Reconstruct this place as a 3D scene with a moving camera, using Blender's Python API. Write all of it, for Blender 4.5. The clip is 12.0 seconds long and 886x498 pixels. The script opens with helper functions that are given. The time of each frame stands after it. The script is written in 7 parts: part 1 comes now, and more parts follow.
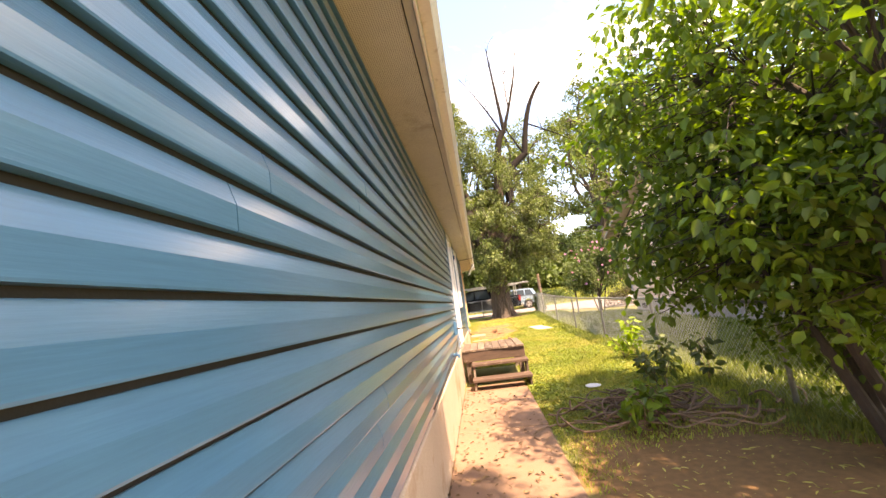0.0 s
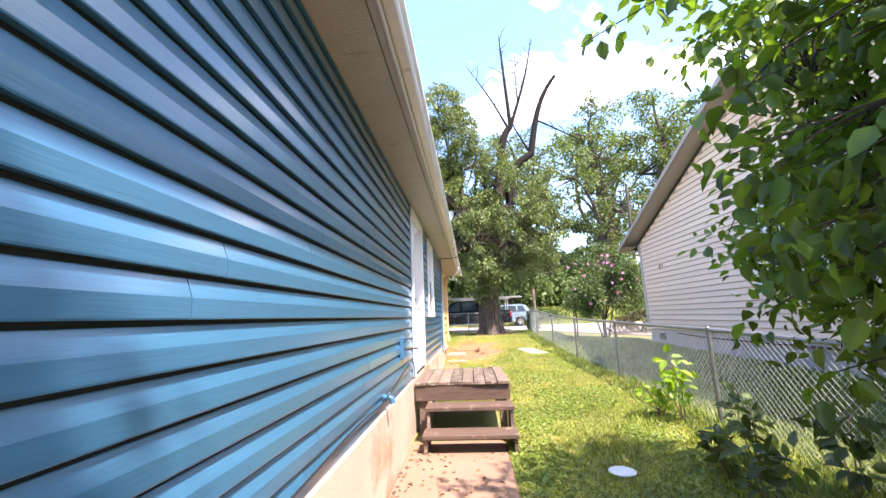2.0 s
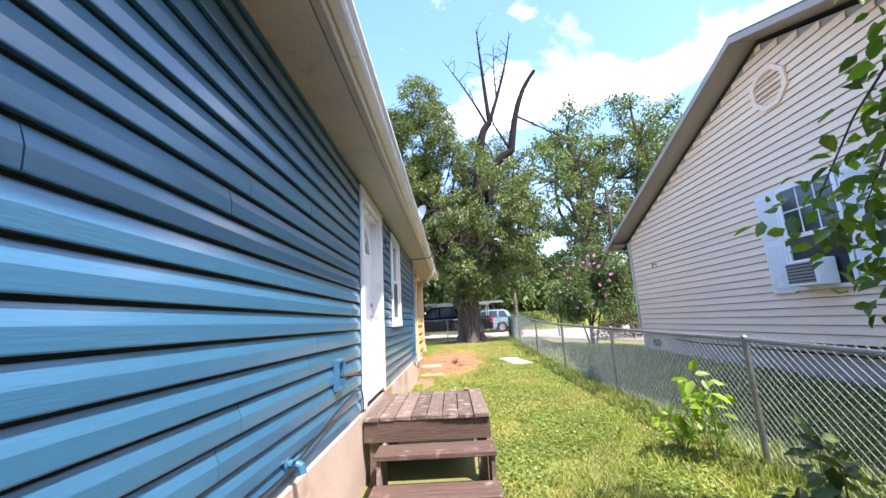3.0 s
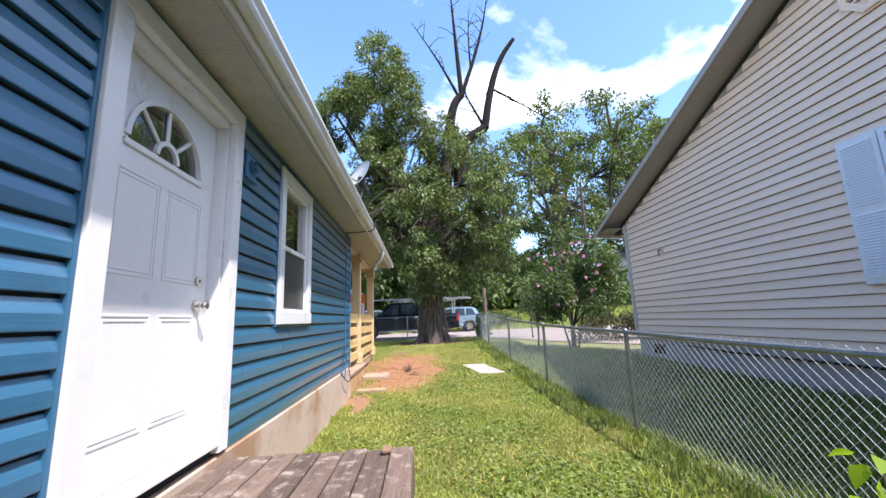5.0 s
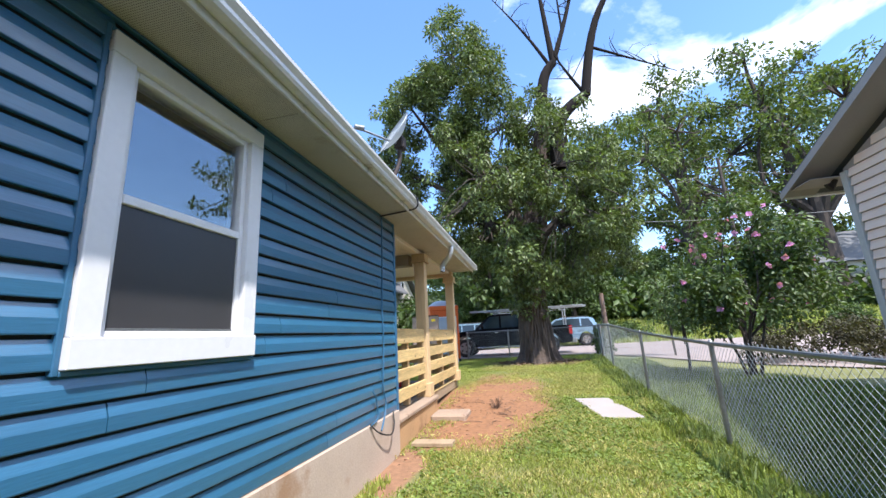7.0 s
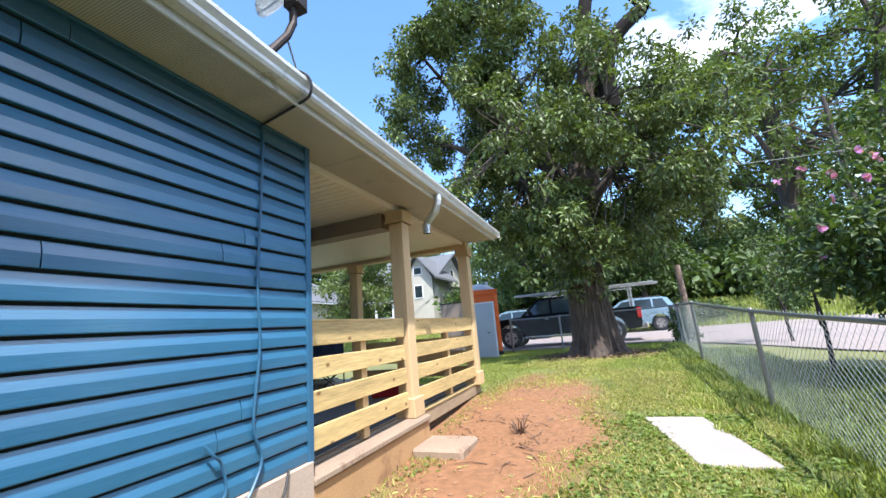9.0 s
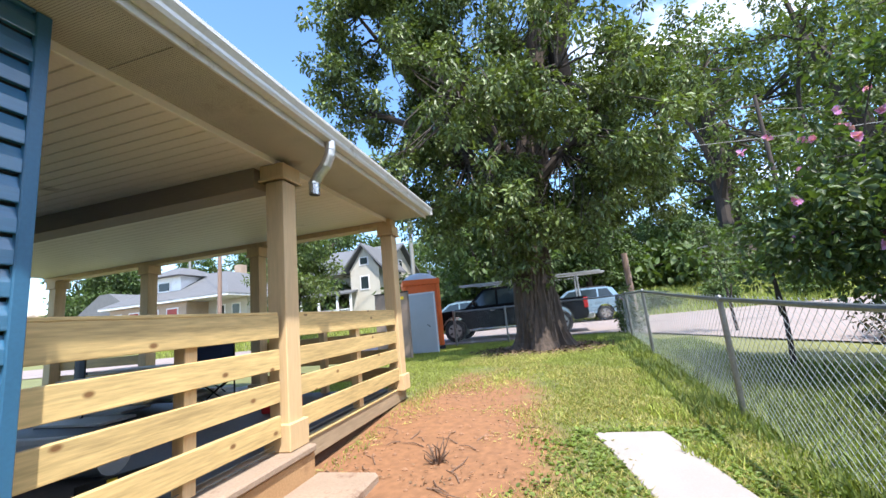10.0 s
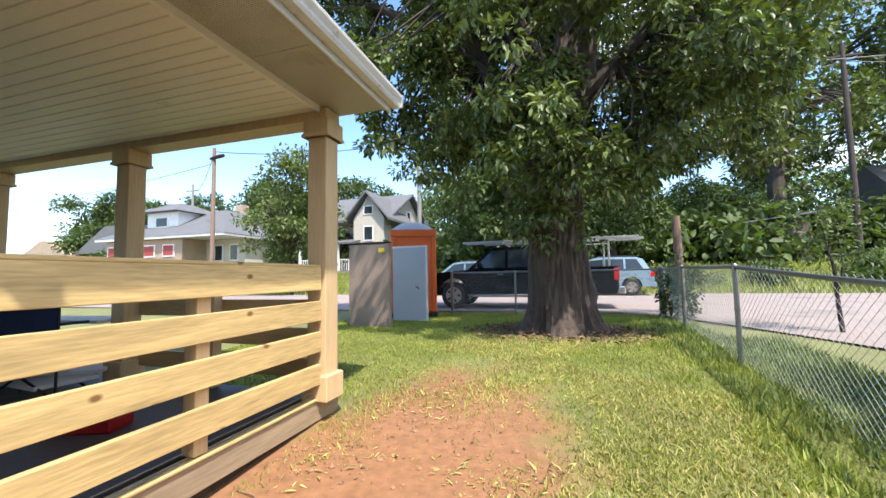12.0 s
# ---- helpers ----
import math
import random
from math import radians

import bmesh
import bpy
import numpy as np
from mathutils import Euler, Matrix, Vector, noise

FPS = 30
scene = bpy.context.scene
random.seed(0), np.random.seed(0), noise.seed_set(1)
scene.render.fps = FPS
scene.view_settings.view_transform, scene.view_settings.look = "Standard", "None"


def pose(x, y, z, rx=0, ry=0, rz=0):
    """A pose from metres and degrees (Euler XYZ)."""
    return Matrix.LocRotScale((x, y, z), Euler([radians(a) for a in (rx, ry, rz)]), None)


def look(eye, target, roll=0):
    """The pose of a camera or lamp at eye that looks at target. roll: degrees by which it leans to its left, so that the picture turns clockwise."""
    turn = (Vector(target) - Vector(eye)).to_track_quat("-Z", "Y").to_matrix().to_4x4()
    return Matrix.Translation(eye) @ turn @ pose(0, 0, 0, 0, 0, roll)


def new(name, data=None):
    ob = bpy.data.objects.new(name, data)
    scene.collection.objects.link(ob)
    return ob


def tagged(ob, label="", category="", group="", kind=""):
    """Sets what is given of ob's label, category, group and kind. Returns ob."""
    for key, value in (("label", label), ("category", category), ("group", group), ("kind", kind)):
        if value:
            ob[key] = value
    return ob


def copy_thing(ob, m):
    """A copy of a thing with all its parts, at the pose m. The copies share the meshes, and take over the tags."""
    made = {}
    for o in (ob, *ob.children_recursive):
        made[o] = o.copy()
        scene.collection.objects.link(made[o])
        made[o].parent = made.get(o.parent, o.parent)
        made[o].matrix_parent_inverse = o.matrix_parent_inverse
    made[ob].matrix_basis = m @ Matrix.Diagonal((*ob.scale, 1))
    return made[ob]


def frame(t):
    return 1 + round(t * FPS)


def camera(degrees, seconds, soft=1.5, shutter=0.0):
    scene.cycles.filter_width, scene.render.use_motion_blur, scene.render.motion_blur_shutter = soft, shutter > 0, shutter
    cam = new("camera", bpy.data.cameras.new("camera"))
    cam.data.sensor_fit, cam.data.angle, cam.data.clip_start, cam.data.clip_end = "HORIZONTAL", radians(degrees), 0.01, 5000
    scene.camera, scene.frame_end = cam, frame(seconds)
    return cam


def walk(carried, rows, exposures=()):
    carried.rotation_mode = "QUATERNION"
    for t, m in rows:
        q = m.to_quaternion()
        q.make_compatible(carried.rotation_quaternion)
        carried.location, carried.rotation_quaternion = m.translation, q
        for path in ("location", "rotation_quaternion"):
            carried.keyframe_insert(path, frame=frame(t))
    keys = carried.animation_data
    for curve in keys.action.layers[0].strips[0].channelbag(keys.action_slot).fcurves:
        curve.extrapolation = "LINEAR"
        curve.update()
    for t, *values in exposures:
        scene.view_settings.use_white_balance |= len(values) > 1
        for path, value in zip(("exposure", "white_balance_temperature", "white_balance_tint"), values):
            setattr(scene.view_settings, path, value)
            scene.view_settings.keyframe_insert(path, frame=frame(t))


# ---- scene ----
cam = camera(97.5, 12.0)
SKY_POWER, SUN_POWER = 0.15, 3.0
METRES, EYE, TILT, LEAN, TURN = 15.0, 1.5, 0.0, 0.0, 4.2
ROWS = [
    (0.0, 0.0, 0.0, 0.0016, 1.14, 8.65, 7.49),
    (0.5, 0.0124, 0.04, -0.0005, -1.41, 7.83, 4.79),
    (1.0, 0.0176, 0.0842, -0.0015, -3.3, 8.11, 2.02),
    (1.5, 0.0264, 0.1278, -0.0034, -1.36, 9.06, 2.39),
    (2.0, 0.0312, 0.171, -0.0025, -0.2, 9.98, 2.11),
    (2.5, 0.0401, 0.2111, -0.0, -1.37, 11.02, 2.58),
    (4.5, 0.0662, 0.373, 0.0003, -6.52, 9.22, 2.6),
    (5.0, 0.0828, 0.4111, -0.0019, -7.41, 10.24, 2.17),
    (5.5, 0.0969, 0.4519, -0.0004, -3.66, 13.41, 3.59),
    (6.0, 0.1072, 0.4906, 0.0019, 0.72, 13.85, 2.7),
    (6.5, 0.1168, 0.531, 0.0028, 8.04, 13.32, 5.53),
    (7.0, 0.1242, 0.5702, 0.0018, 8.95, 12.74, 3.08),
    (9.0, 0.1557, 0.7305, -0.0002, 18.07, 11.84, 4.9),
    (9.5, 0.1568, 0.7733, -0.0001, 12.32, 8.44, 2.14),
    (10.0, 0.164, 0.8148, -0.0002, 11.32, 10.0, 5.62),
    (10.5, 0.1607, 0.8564, -0.0029, 8.48, 8.15, 3.32),
    (11.0, 0.1608, 0.8949, -0.0026, 8.24, 7.1, 1.05),
    (11.5, 0.1617, 0.9375, 0.0006, 12.3, 7.69, 3.66),
    (12.0, 0.1594, 0.9795, 0.0042, 12.97, 3.96, 1.02),
]
walk(cam, [(t, pose(0, 0, EYE, TILT, LEAN, TURN) @ pose(METRES * x, METRES * y, METRES * z, 90 + pitch, roll, yaw)) for t, x, y, z, yaw, pitch, roll in ROWS],
     [(0.0, 2.5, 11500, 26), (1.0, 2.65, 9200, 24), (2.0, 2.45, 7200, 22), (2.5, 2.25, 6800, 20), (5.0, 1.6, 6450, 17), (6.0, 1.4, 6350, 15), (7.0, 1.5, 6200, 14), (9.0, 1.6, 6100, 11), (10.5, 1.55, 6450, 12), (12.0, 1.5, 6700, 12)])

SUN_AIM = Vector((0.38, -0.46, 1.0)).normalized()     # towards the sun: right of the walk, behind, high

# ---- world and sun ----
world = bpy.data.worlds.new("sky")
scene.world = world
world.use_nodes = True
wn, wl = world.node_tree.nodes, world.node_tree.links
wn.clear()
w_out = wn.new("ShaderNodeOutputWorld")
w_bg = wn.new("ShaderNodeBackground")
w_sky = wn.new("ShaderNodeTexSky")
w_sky.sky_type, w_sky.sun_disc = "NISHITA", False
w_sky.sun_elevation = math.asin(SUN_AIM.z)
w_sky.sun_rotation = math.atan2(SUN_AIM.x, SUN_AIM.y)
w_sky.air_density, w_sky.dust_density, w_sky.ozone_density = 1.0, 0.3, 2.0
w_co = wn.new("ShaderNodeTexCoord")
w_map = wn.new("ShaderNodeMapping")
w_map.inputs["Scale"].default_value = (1.0, 1.0, 2.0)
w_map.inputs["Location"].default_value = (0.35, 0.1, 0.2)
w_noise = wn.new("ShaderNodeTexNoise")
w_noise.inputs["Scale"].default_value, w_noise.inputs["Detail"].default_value = 2.3, 9
w_noise.inputs["Roughness"].default_value, w_noise.inputs["Distortion"].default_value = 0.55, 0.25
w_ramp = wn.new("ShaderNodeValToRGB")
w_ramp.color_ramp.elements[0].position, w_ramp.color_ramp.elements[1].position = 0.60, 0.80
w_mix = wn.new("ShaderNodeMix")
w_mix.data_type = "RGBA"
w_mix.inputs["B"].default_value = (8.0, 8.1, 8.3, 1)
wl.new(w_co.outputs["Generated"], w_map.inputs["Vector"])
wl.new(w_map.outputs["Vector"], w_noise.inputs["Vector"])
w_dot = wn.new("ShaderNodeVectorMath")
w_dot.operation = "DOT_PRODUCT"
w_dot.inputs[1].default_value = (0.17, -0.03, 0.10)
w_sum = wn.new("ShaderNodeMath")
wl.new(w_co.outputs["Generated"], w_dot.inputs[0])
wl.new(w_noise.outputs["Fac"], w_sum.inputs[0])
wl.new(w_dot.outputs["Value"], w_sum.inputs[1])
wl.new(w_sum.outputs[0], w_ramp.inputs["Fac"])
wl.new(w_ramp.outputs["Color"], w_mix.inputs["Factor"])
w_hsv = wn.new("ShaderNodeHueSaturation")
w_hsv.inputs["Saturation"].default_value = 1.12
wl.new(w_sky.outputs["Color"], w_hsv.inputs["Color"])
wl.new(w_hsv.outputs["Color"], w_mix.inputs["A"])
wl.new(w_mix.outputs["Result"], w_bg.inputs["Color"])
w_bg.inputs["Strength"].default_value = SKY_POWER
wl.new(w_bg.outputs["Background"], w_out.inputs["Surface"])
sun = new("sun", bpy.data.lights.new("sun", "SUN"))
sun.data.energy, sun.data.angle, sun.data.color = SUN_POWER, radians(1.0), (1.0, 0.95, 0.86)
sun.matrix_world = look(SUN_AIM * 60, (0, 0, 0))


# ---- materials ----
def mix_node(nt, kind, a, b, fac=None):
    n = nt.nodes.new("ShaderNodeMix")
    n.data_type, n.blend_type = "RGBA", kind
    for socket, value in (("A", a), ("B", b), ("Factor", fac)):
        if value is None:
            continue
        if isinstance(value, bpy.types.NodeSocket):
            nt.links.new(value, n.inputs[socket])
        elif socket == "Factor":
            n.inputs[socket].default_value = value
        else:
            n.inputs[socket].default_value = (*value, 1)
    return n.outputs["Result"]


def surface(name, base, rough=0.6, metal=0.0, spread=0.2, grain=60.0, blotch=2.5, bump=0.15, per="", per_amount=0.25,
            stretch=(1, 1, 1), dirt=None, dirt_scale=1.5, dirt_from=0.55, spec=0.5, leafy=0.0, coat=0.0, coat_rough=0.04):
    m = bpy.data.materials.new(name)
    m.use_nodes = True
    nt = m.node_tree
    bsdf = nt.nodes["Principled BSDF"]
    co = nt.nodes.new("ShaderNodeTexCoord")
    mp = nt.nodes.new("ShaderNodeMapping")
    mp.inputs["Scale"].default_value = stretch
    nt.links.new(co.outputs["Object"], mp.inputs["Vector"])
    info = nt.nodes.new("ShaderNodeObjectInfo")
    geo = nt.nodes.new("ShaderNodeNewGeometry")
    rnd = geo.outputs["Random Per Island"] if per == "island" else info.outputs["Random"]
    if per == "object":
        off = nt.nodes.new("ShaderNodeVectorMath")
        off.operation = "SCALE"
        off.inputs[0].default_value = (37.0, 53.0, 29.0)
        nt.links.new(rnd, off.inputs["Scale"])
        nt.links.new(off.outputs["Vector"], mp.inputs["Location"])
    fine, wide = nt.nodes.new("ShaderNodeTexNoise"), nt.nodes.new("ShaderNodeTexNoise")
    fine.inputs["Scale"].default_value, fine.inputs["Detail"].default_value = grain, 5
    wide.inputs["Scale"].default_value, wide.inputs["Detail"].default_value = blotch, 4
    for n in (fine, wide):
        nt.links.new(mp.outputs["Vector"], n.inputs["Vector"])
    lo, hi = [c * (1 - spread) for c in base], [min(1, c * (1 + spread)) for c in base]
    both = nt.nodes.new("ShaderNodeMath")
    both.operation = "MULTIPLY_ADD"
    both.inputs[1].default_value = 0.5
    half = nt.nodes.new("ShaderNodeMath")
    half.operation = "MULTIPLY"
    half.inputs[1].default_value = 0.5
    nt.links.new(wide.outputs["Fac"], half.inputs[0])
    nt.links.new(fine.outputs["Fac"], both.inputs[0])
    nt.links.new(half.outputs[0], both.inputs[2])
    ramp = nt.nodes.new("ShaderNodeMapRange")
    ramp.inputs["From Min"].default_value, ramp.inputs["From Max"].default_value = 0.3, 0.7
    nt.links.new(both.outputs[0], ramp.inputs["Value"])
    col = mix_node(nt, "MIX", lo, hi, ramp.outputs["Result"])
    if per:
        sw = nt.nodes.new("ShaderNodeMapRange")
        sw.inputs["To Min"].default_value, sw.inputs["To Max"].default_value = 1 - per_amount, 1 + per_amount
        nt.links.new(rnd, sw.inputs["Value"])
        hsv = nt.nodes.new("ShaderNodeHueSaturation")
        nt.links.new(sw.outputs["Result"], hsv.inputs["Value"])
        nt.links.new(col, hsv.inputs["Color"])
        col = hsv.outputs["Color"]
    if dirt:
        spots = nt.nodes.new("ShaderNodeTexNoise")
        spots.inputs["Scale"].default_value, spots.inputs["Detail"].default_value = dirt_scale, 7
        spots.inputs["Roughness"].default_value = 0.65
        nt.links.new(co.outputs["Object"], spots.inputs["Vector"])
        sr = nt.nodes.new("ShaderNodeMapRange")
        sr.inputs["From Min"].default_value, sr.inputs["From Max"].default_value = dirt_from, dirt_from + 0.12
        nt.links.new(spots.outputs["Fac"], sr.inputs["Value"])
        col = mix_node(nt, "MIX", col, dirt, sr.outputs["Result"])
    nt.links.new(col, bsdf.inputs["Base Color"])
    bsdf.inputs["Roughness"].default_value, bsdf.inputs["Metallic"].default_value = rough, metal
    bsdf.inputs["Specular IOR Level"].default_value = spec
    bsdf.inputs["Coat Weight"].default_value = coat
    bsdf.inputs["Coat Roughness"].default_value = coat_rough
    rr = nt.nodes.new("ShaderNodeMapRange")
    rr.inputs["To Min"].default_value, rr.inputs["To Max"].default_value = max(0.02, rough - 0.1), min(1, rough + 0.1)
    nt.links.new(wide.outputs["Fac"], rr.inputs["Value"])
    nt.links.new(rr.outputs["Result"], bsdf.inputs["Roughness"])
    if bump:
        bn = nt.nodes.new("ShaderNodeBump")
        bn.inputs["Strength"].default_value, bn.inputs["Distance"].default_value = bump, 0.01
        nt.links.new(fine.outputs["Fac"], bn.inputs["Height"])
        nt.links.new(bn.outputs["Normal"], bsdf.inputs["Normal"])
    if leafy:
        tr = nt.nodes.new("ShaderNodeBsdfTranslucent")
        warm = mix_node(nt, "MULTIPLY", col, (1.5, 1.6, 0.5), 1.0)
        nt.links.new(warm, tr.inputs["Color"])
        ms = nt.nodes.new("ShaderNodeMixShader")
        ms.inputs["Fac"].default_value = leafy
        nt.links.new(bsdf.outputs["BSDF"], ms.inputs[1])
        nt.links.new(tr.outputs["BSDF"], ms.inputs[2])
        nt.links.new(ms.outputs["Shader"], nt.nodes["Material Output"].inputs["Surface"])
    return m


def clear_glass(name, tint=(1, 1, 1), rough=0.0):
    m = bpy.data.materials.new(name)
    m.use_nodes = True
    b = m.node_tree.nodes["Principled BSDF"]
    b.inputs["Base Color"].default_value = (*tint, 1)
    b.inputs["Transmission Weight"].default_value, b.inputs["Roughness"].default_value = 1.0, rough
    b.inputs["IOR"].default_value = 2.2
    return m


M_SIDING = surface("blue_siding_paint", (0.030, 0.130, 0.240), 0.34, spec=0.5, coat=1.0, spread=0.14, grain=130, blotch=1.2, bump=0.12, stretch=(1, 0.06, 1), per="object", per_amount=0.06, coat_rough=0.18)
M_BLUE = surface("blue_fitting_paint", (0.034, 0.124, 0.230), 0.4, spread=0.12, bump=0.05)
# backing blackened so that gaps between parts look deeply shaded
M_GAP_SHADE = surface("gap_shade_sheathing", (0.006, 0.008, 0.010), 0.8)
M_BEIGE = surface("beige_vinyl_siding", (0.84, 0.625, 0.475), 0.5, spread=0.08, grain=70, blotch=0.8, bump=0.08, stretch=(1, 0.15, 1), per="object", per_amount=0.04)
M_WHITE = surface("white_gloss_paint", (0.72, 0.72, 0.74), 0.3, spread=0.04, grain=30, bump=0.04)
M_SOFFIT = surface("cream_soffit_metal", (0.40, 0.385, 0.335), 0.5, spread=0.16, grain=120, blotch=2.0, bump=0.35, stretch=(1, 3, 1), dirt=(0.33, 0.29, 0.23), dirt_scale=2.5, dirt_from=0.60)


def add_holes(m, pitch=0.012, radius=0.30):
    """Rows of small punched vent holes."""
    nt = m.node_tree
    bsdf = nt.nodes["Principled BSDF"]
    col = bsdf.inputs["Base Color"].links[0].from_socket
    co, vo, rg = nt.nodes.new("ShaderNodeTexCoord"), nt.nodes.new("ShaderNodeTexVoronoi"), nt.nodes.new("ShaderNodeMapRange")
    vo.voronoi_dimensions = "2D"
    vo.inputs["Scale"].default_value, vo.inputs["Randomness"].default_value = 1 / pitch, 0.12
    nt.links.new(co.outputs["Object"], vo.inputs["Vector"])
    rg.inputs["From Min"].default_value, rg.inputs["From Max"].default_value = radius * 0.7, radius
    rg.inputs["To Min"].default_value, rg.inputs["To Max"].default_value = 0.85, 0.0
    nt.links.new(vo.outputs["Distance"], rg.inputs["Value"])
    nt.links.new(mix_node(nt, "MIX", col, (0.05, 0.045, 0.04), rg.outputs["Result"]), bsdf.inputs["Base Color"])


M_SOFFIT_VENT = surface("perforated_soffit_metal", (0.47, 0.455, 0.40), 0.5, spread=0.16, grain=120, blotch=2.0, bump=0.2, stretch=(1, 3, 1), dirt=(0.33, 0.29, 0.23), dirt_scale=2.5, dirt_from=0.60)
add_holes(M_SOFFIT_VENT)
M_CEIL = surface("cream_beadboard", (0.84, 0.77, 0.66), 0.5, spread=0.06, grain=50, blotch=0.8, bump=0.05, dirt=(0.40, 0.33, 0.26), dirt_scale=1.4, dirt_from=0.64)
M_GUTTER = surface("weathered_white_aluminium", (0.62, 0.61, 0.57), 0.38, 0.25, spread=0.10, grain=50, bump=0.05, dirt=(0.30, 0.27, 0.22), dirt_scale=6, dirt_from=0.60)
M_SPOUT = surface("bare_galvanised_spout", (0.55, 0.54, 0.52), 0.32, 0.8, spread=0.2, grain=40, bump=0.05)
M_RAKE = surface("taupe_rake_metal", (0.34, 0.29, 0.25), 0.5, spread=0.08, bump=0.05)
M_SHINGLE = surface("grey_asphalt_shingle", (0.12, 0.12, 0.125), 0.9, spread=0.3, grain=150, bump=0.4, per="object", per_amount=0.2)
M_FOUND = surface("stained_render", (0.46, 0.36, 0.29), 0.85, spread=0.16, grain=70, blotch=1.8, bump=0.3, dirt=(0.33, 0.20, 0.12), dirt_scale=1.1, dirt_from=0.54)
M_FOUND_RED = surface("orange_stained_render", (0.44, 0.26, 0.125), 0.85, spread=0.2, grain=60, blotch=1.5, bump=0.3, dirt=(0.26, 0.14, 0.07), dirt_scale=2, dirt_from=0.55)
M_CONC = surface("worn_concrete", (0.25, 0.150, 0.105), 0.85, spread=0.2, grain=120, blotch=1.6, bump=0.35, dirt=(0.24, 0.15, 0.10), dirt_scale=1.3, dirt_from=0.57)
M_SLAB = surface("pale_concrete", (0.36, 0.32, 0.295), 0.8, spread=0.10, grain=90, bump=0.2, dirt=(0.42, 0.36, 0.28), dirt_scale=3, dirt_from=0.62)
M_STONE = surface("cut_limestone", (0.33, 0.245, 0.18), 0.85, spread=0.2, grain=60, bump=0.4, dirt=(0.20, 0.12, 0.08), dirt_scale=5, dirt_from=0.58)
M_BLOCK = surface("painted_block", (0.34, 0.325, 0.31), 0.8, spread=0.14, grain=60, bump=0.3, dirt=(0.20, 0.22, 0.25), dirt_scale=1.5)
M_PINE = surface("fresh_treated_pine", (0.60, 0.435, 0.195), 0.55, spread=0.36, grain=9, blotch=2, bump=0.14, stretch=(8, 0.7, 8), per="object", per_amount=0.12)


def add_knots(m, colour, cells=3.1, radius=0.052):
    """Dark oval knots on board faces, longer along the grain (y)."""
    nt = m.node_tree
    bsdf = nt.nodes["Principled BSDF"]
    col = bsdf.inputs["Base Color"].links[0].from_socket
    co, info = nt.nodes.new("ShaderNodeTexCoord"), nt.nodes.new("ShaderNodeObjectInfo")
    sep, com = nt.nodes.new("ShaderNodeSeparateXYZ"), nt.nodes.new("ShaderNodeCombineXYZ")
    nt.links.new(co.outputs["Object"], sep.inputs["Vector"])
    along = nt.nodes.new("ShaderNodeMath")
    along.operation = "MULTIPLY_ADD"
    along.inputs[1].default_value = 0.62
    shift = nt.nodes.new("ShaderNodeMath")
    shift.operation = "MULTIPLY"
    shift.inputs[1].default_value = 43.0
    nt.links.new(info.outputs["Random"], shift.inputs[0])
    nt.links.new(sep.outputs["Y"], along.inputs[0])
    nt.links.new(shift.outputs[0], along.inputs[2])
    nt.links.new(along.outputs[0], com.inputs["X"])
    nt.links.new(sep.outputs["Z"], com.inputs["Y"])
    vo = nt.nodes.new("ShaderNodeTexVoronoi")
    vo.voronoi_dimensions = "2D"
    vo.inputs["Scale"].default_value = cells
    nt.links.new(com.outputs["Vector"], vo.inputs["Vector"])
    rg = nt.nodes.new("ShaderNodeMapRange")
    rg.inputs["From Min"].default_value, rg.inputs["From Max"].default_value = radius * 0.55, radius * 1.25
    rg.inputs["To Min"].default_value, rg.inputs["To Max"].default_value = 0.92, 0.0
    nt.links.new(vo.outputs["Distance"], rg.inputs["Value"])
    col = mix_node(nt, "MIX", col, colour, rg.outputs["Result"])
    nt.links.new(col, bsdf.inputs["Base Color"])


add_knots(M_PINE, (0.17, 0.075, 0.025))
M_PINE_X = surface("fresh_treated_pine_cross", (0.50, 0.34, 0.15), 0.55, spread=0.22, grain=9, blotch=2, bump=0.12, stretch=(0.7, 8, 8), per="object", per_amount=0.10)
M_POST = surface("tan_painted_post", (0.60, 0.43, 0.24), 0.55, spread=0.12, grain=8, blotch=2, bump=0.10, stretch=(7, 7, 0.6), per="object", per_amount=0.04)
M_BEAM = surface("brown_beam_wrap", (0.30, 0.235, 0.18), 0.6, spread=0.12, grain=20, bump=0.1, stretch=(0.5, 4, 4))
M_OLDWOOD = surface("weathered_deck_board", (0.120, 0.084, 0.066), 0.8, spread=0.45, grain=10, blotch=3, bump=0.5, stretch=(10, 0.8, 10), per="object", per_amount=0.35, dirt=(0.30, 0.25, 0.205), dirt_scale=9, dirt_from=0.53)
M_OLDWOOD_X = surface("weathered_tread_board", (0.110, 0.066, 0.050), 0.8, spread=0.45, grain=10, blotch=3, bump=0.5, stretch=(0.8, 10, 10), per="object", per_amount=0.25, dirt=(0.27, 0.19, 0.15), dirt_scale=6, dirt_from=0.60)
M_SKIRT = surface("muddy_skirt_board", (0.34, 0.255, 0.165), 0.7, spread=0.2, grain=10, bump=0.2, stretch=(6, 0.6, 6), dirt=(0.22, 0.13, 0.08), dirt_scale=3, dirt_from=0.58)
M_FLOORB = surface("dark_porch_floor", (0.085, 0.080, 0.085), 0.6, spread=0.3, grain=30, bump=0.2, dirt=(0.2, 0.16, 0.13), dirt_scale=3, dirt_from=0.62)
M_GALV = surface("galvanised_steel", (0.22, 0.23, 0.23), 0.42, 0.7, spread=0.25, grain=60, blotch=8, bump=0.1)
M_WIRE = surface("galvanised_wire", (0.42, 0.44, 0.43), 0.5, 0.3, spread=0.2)
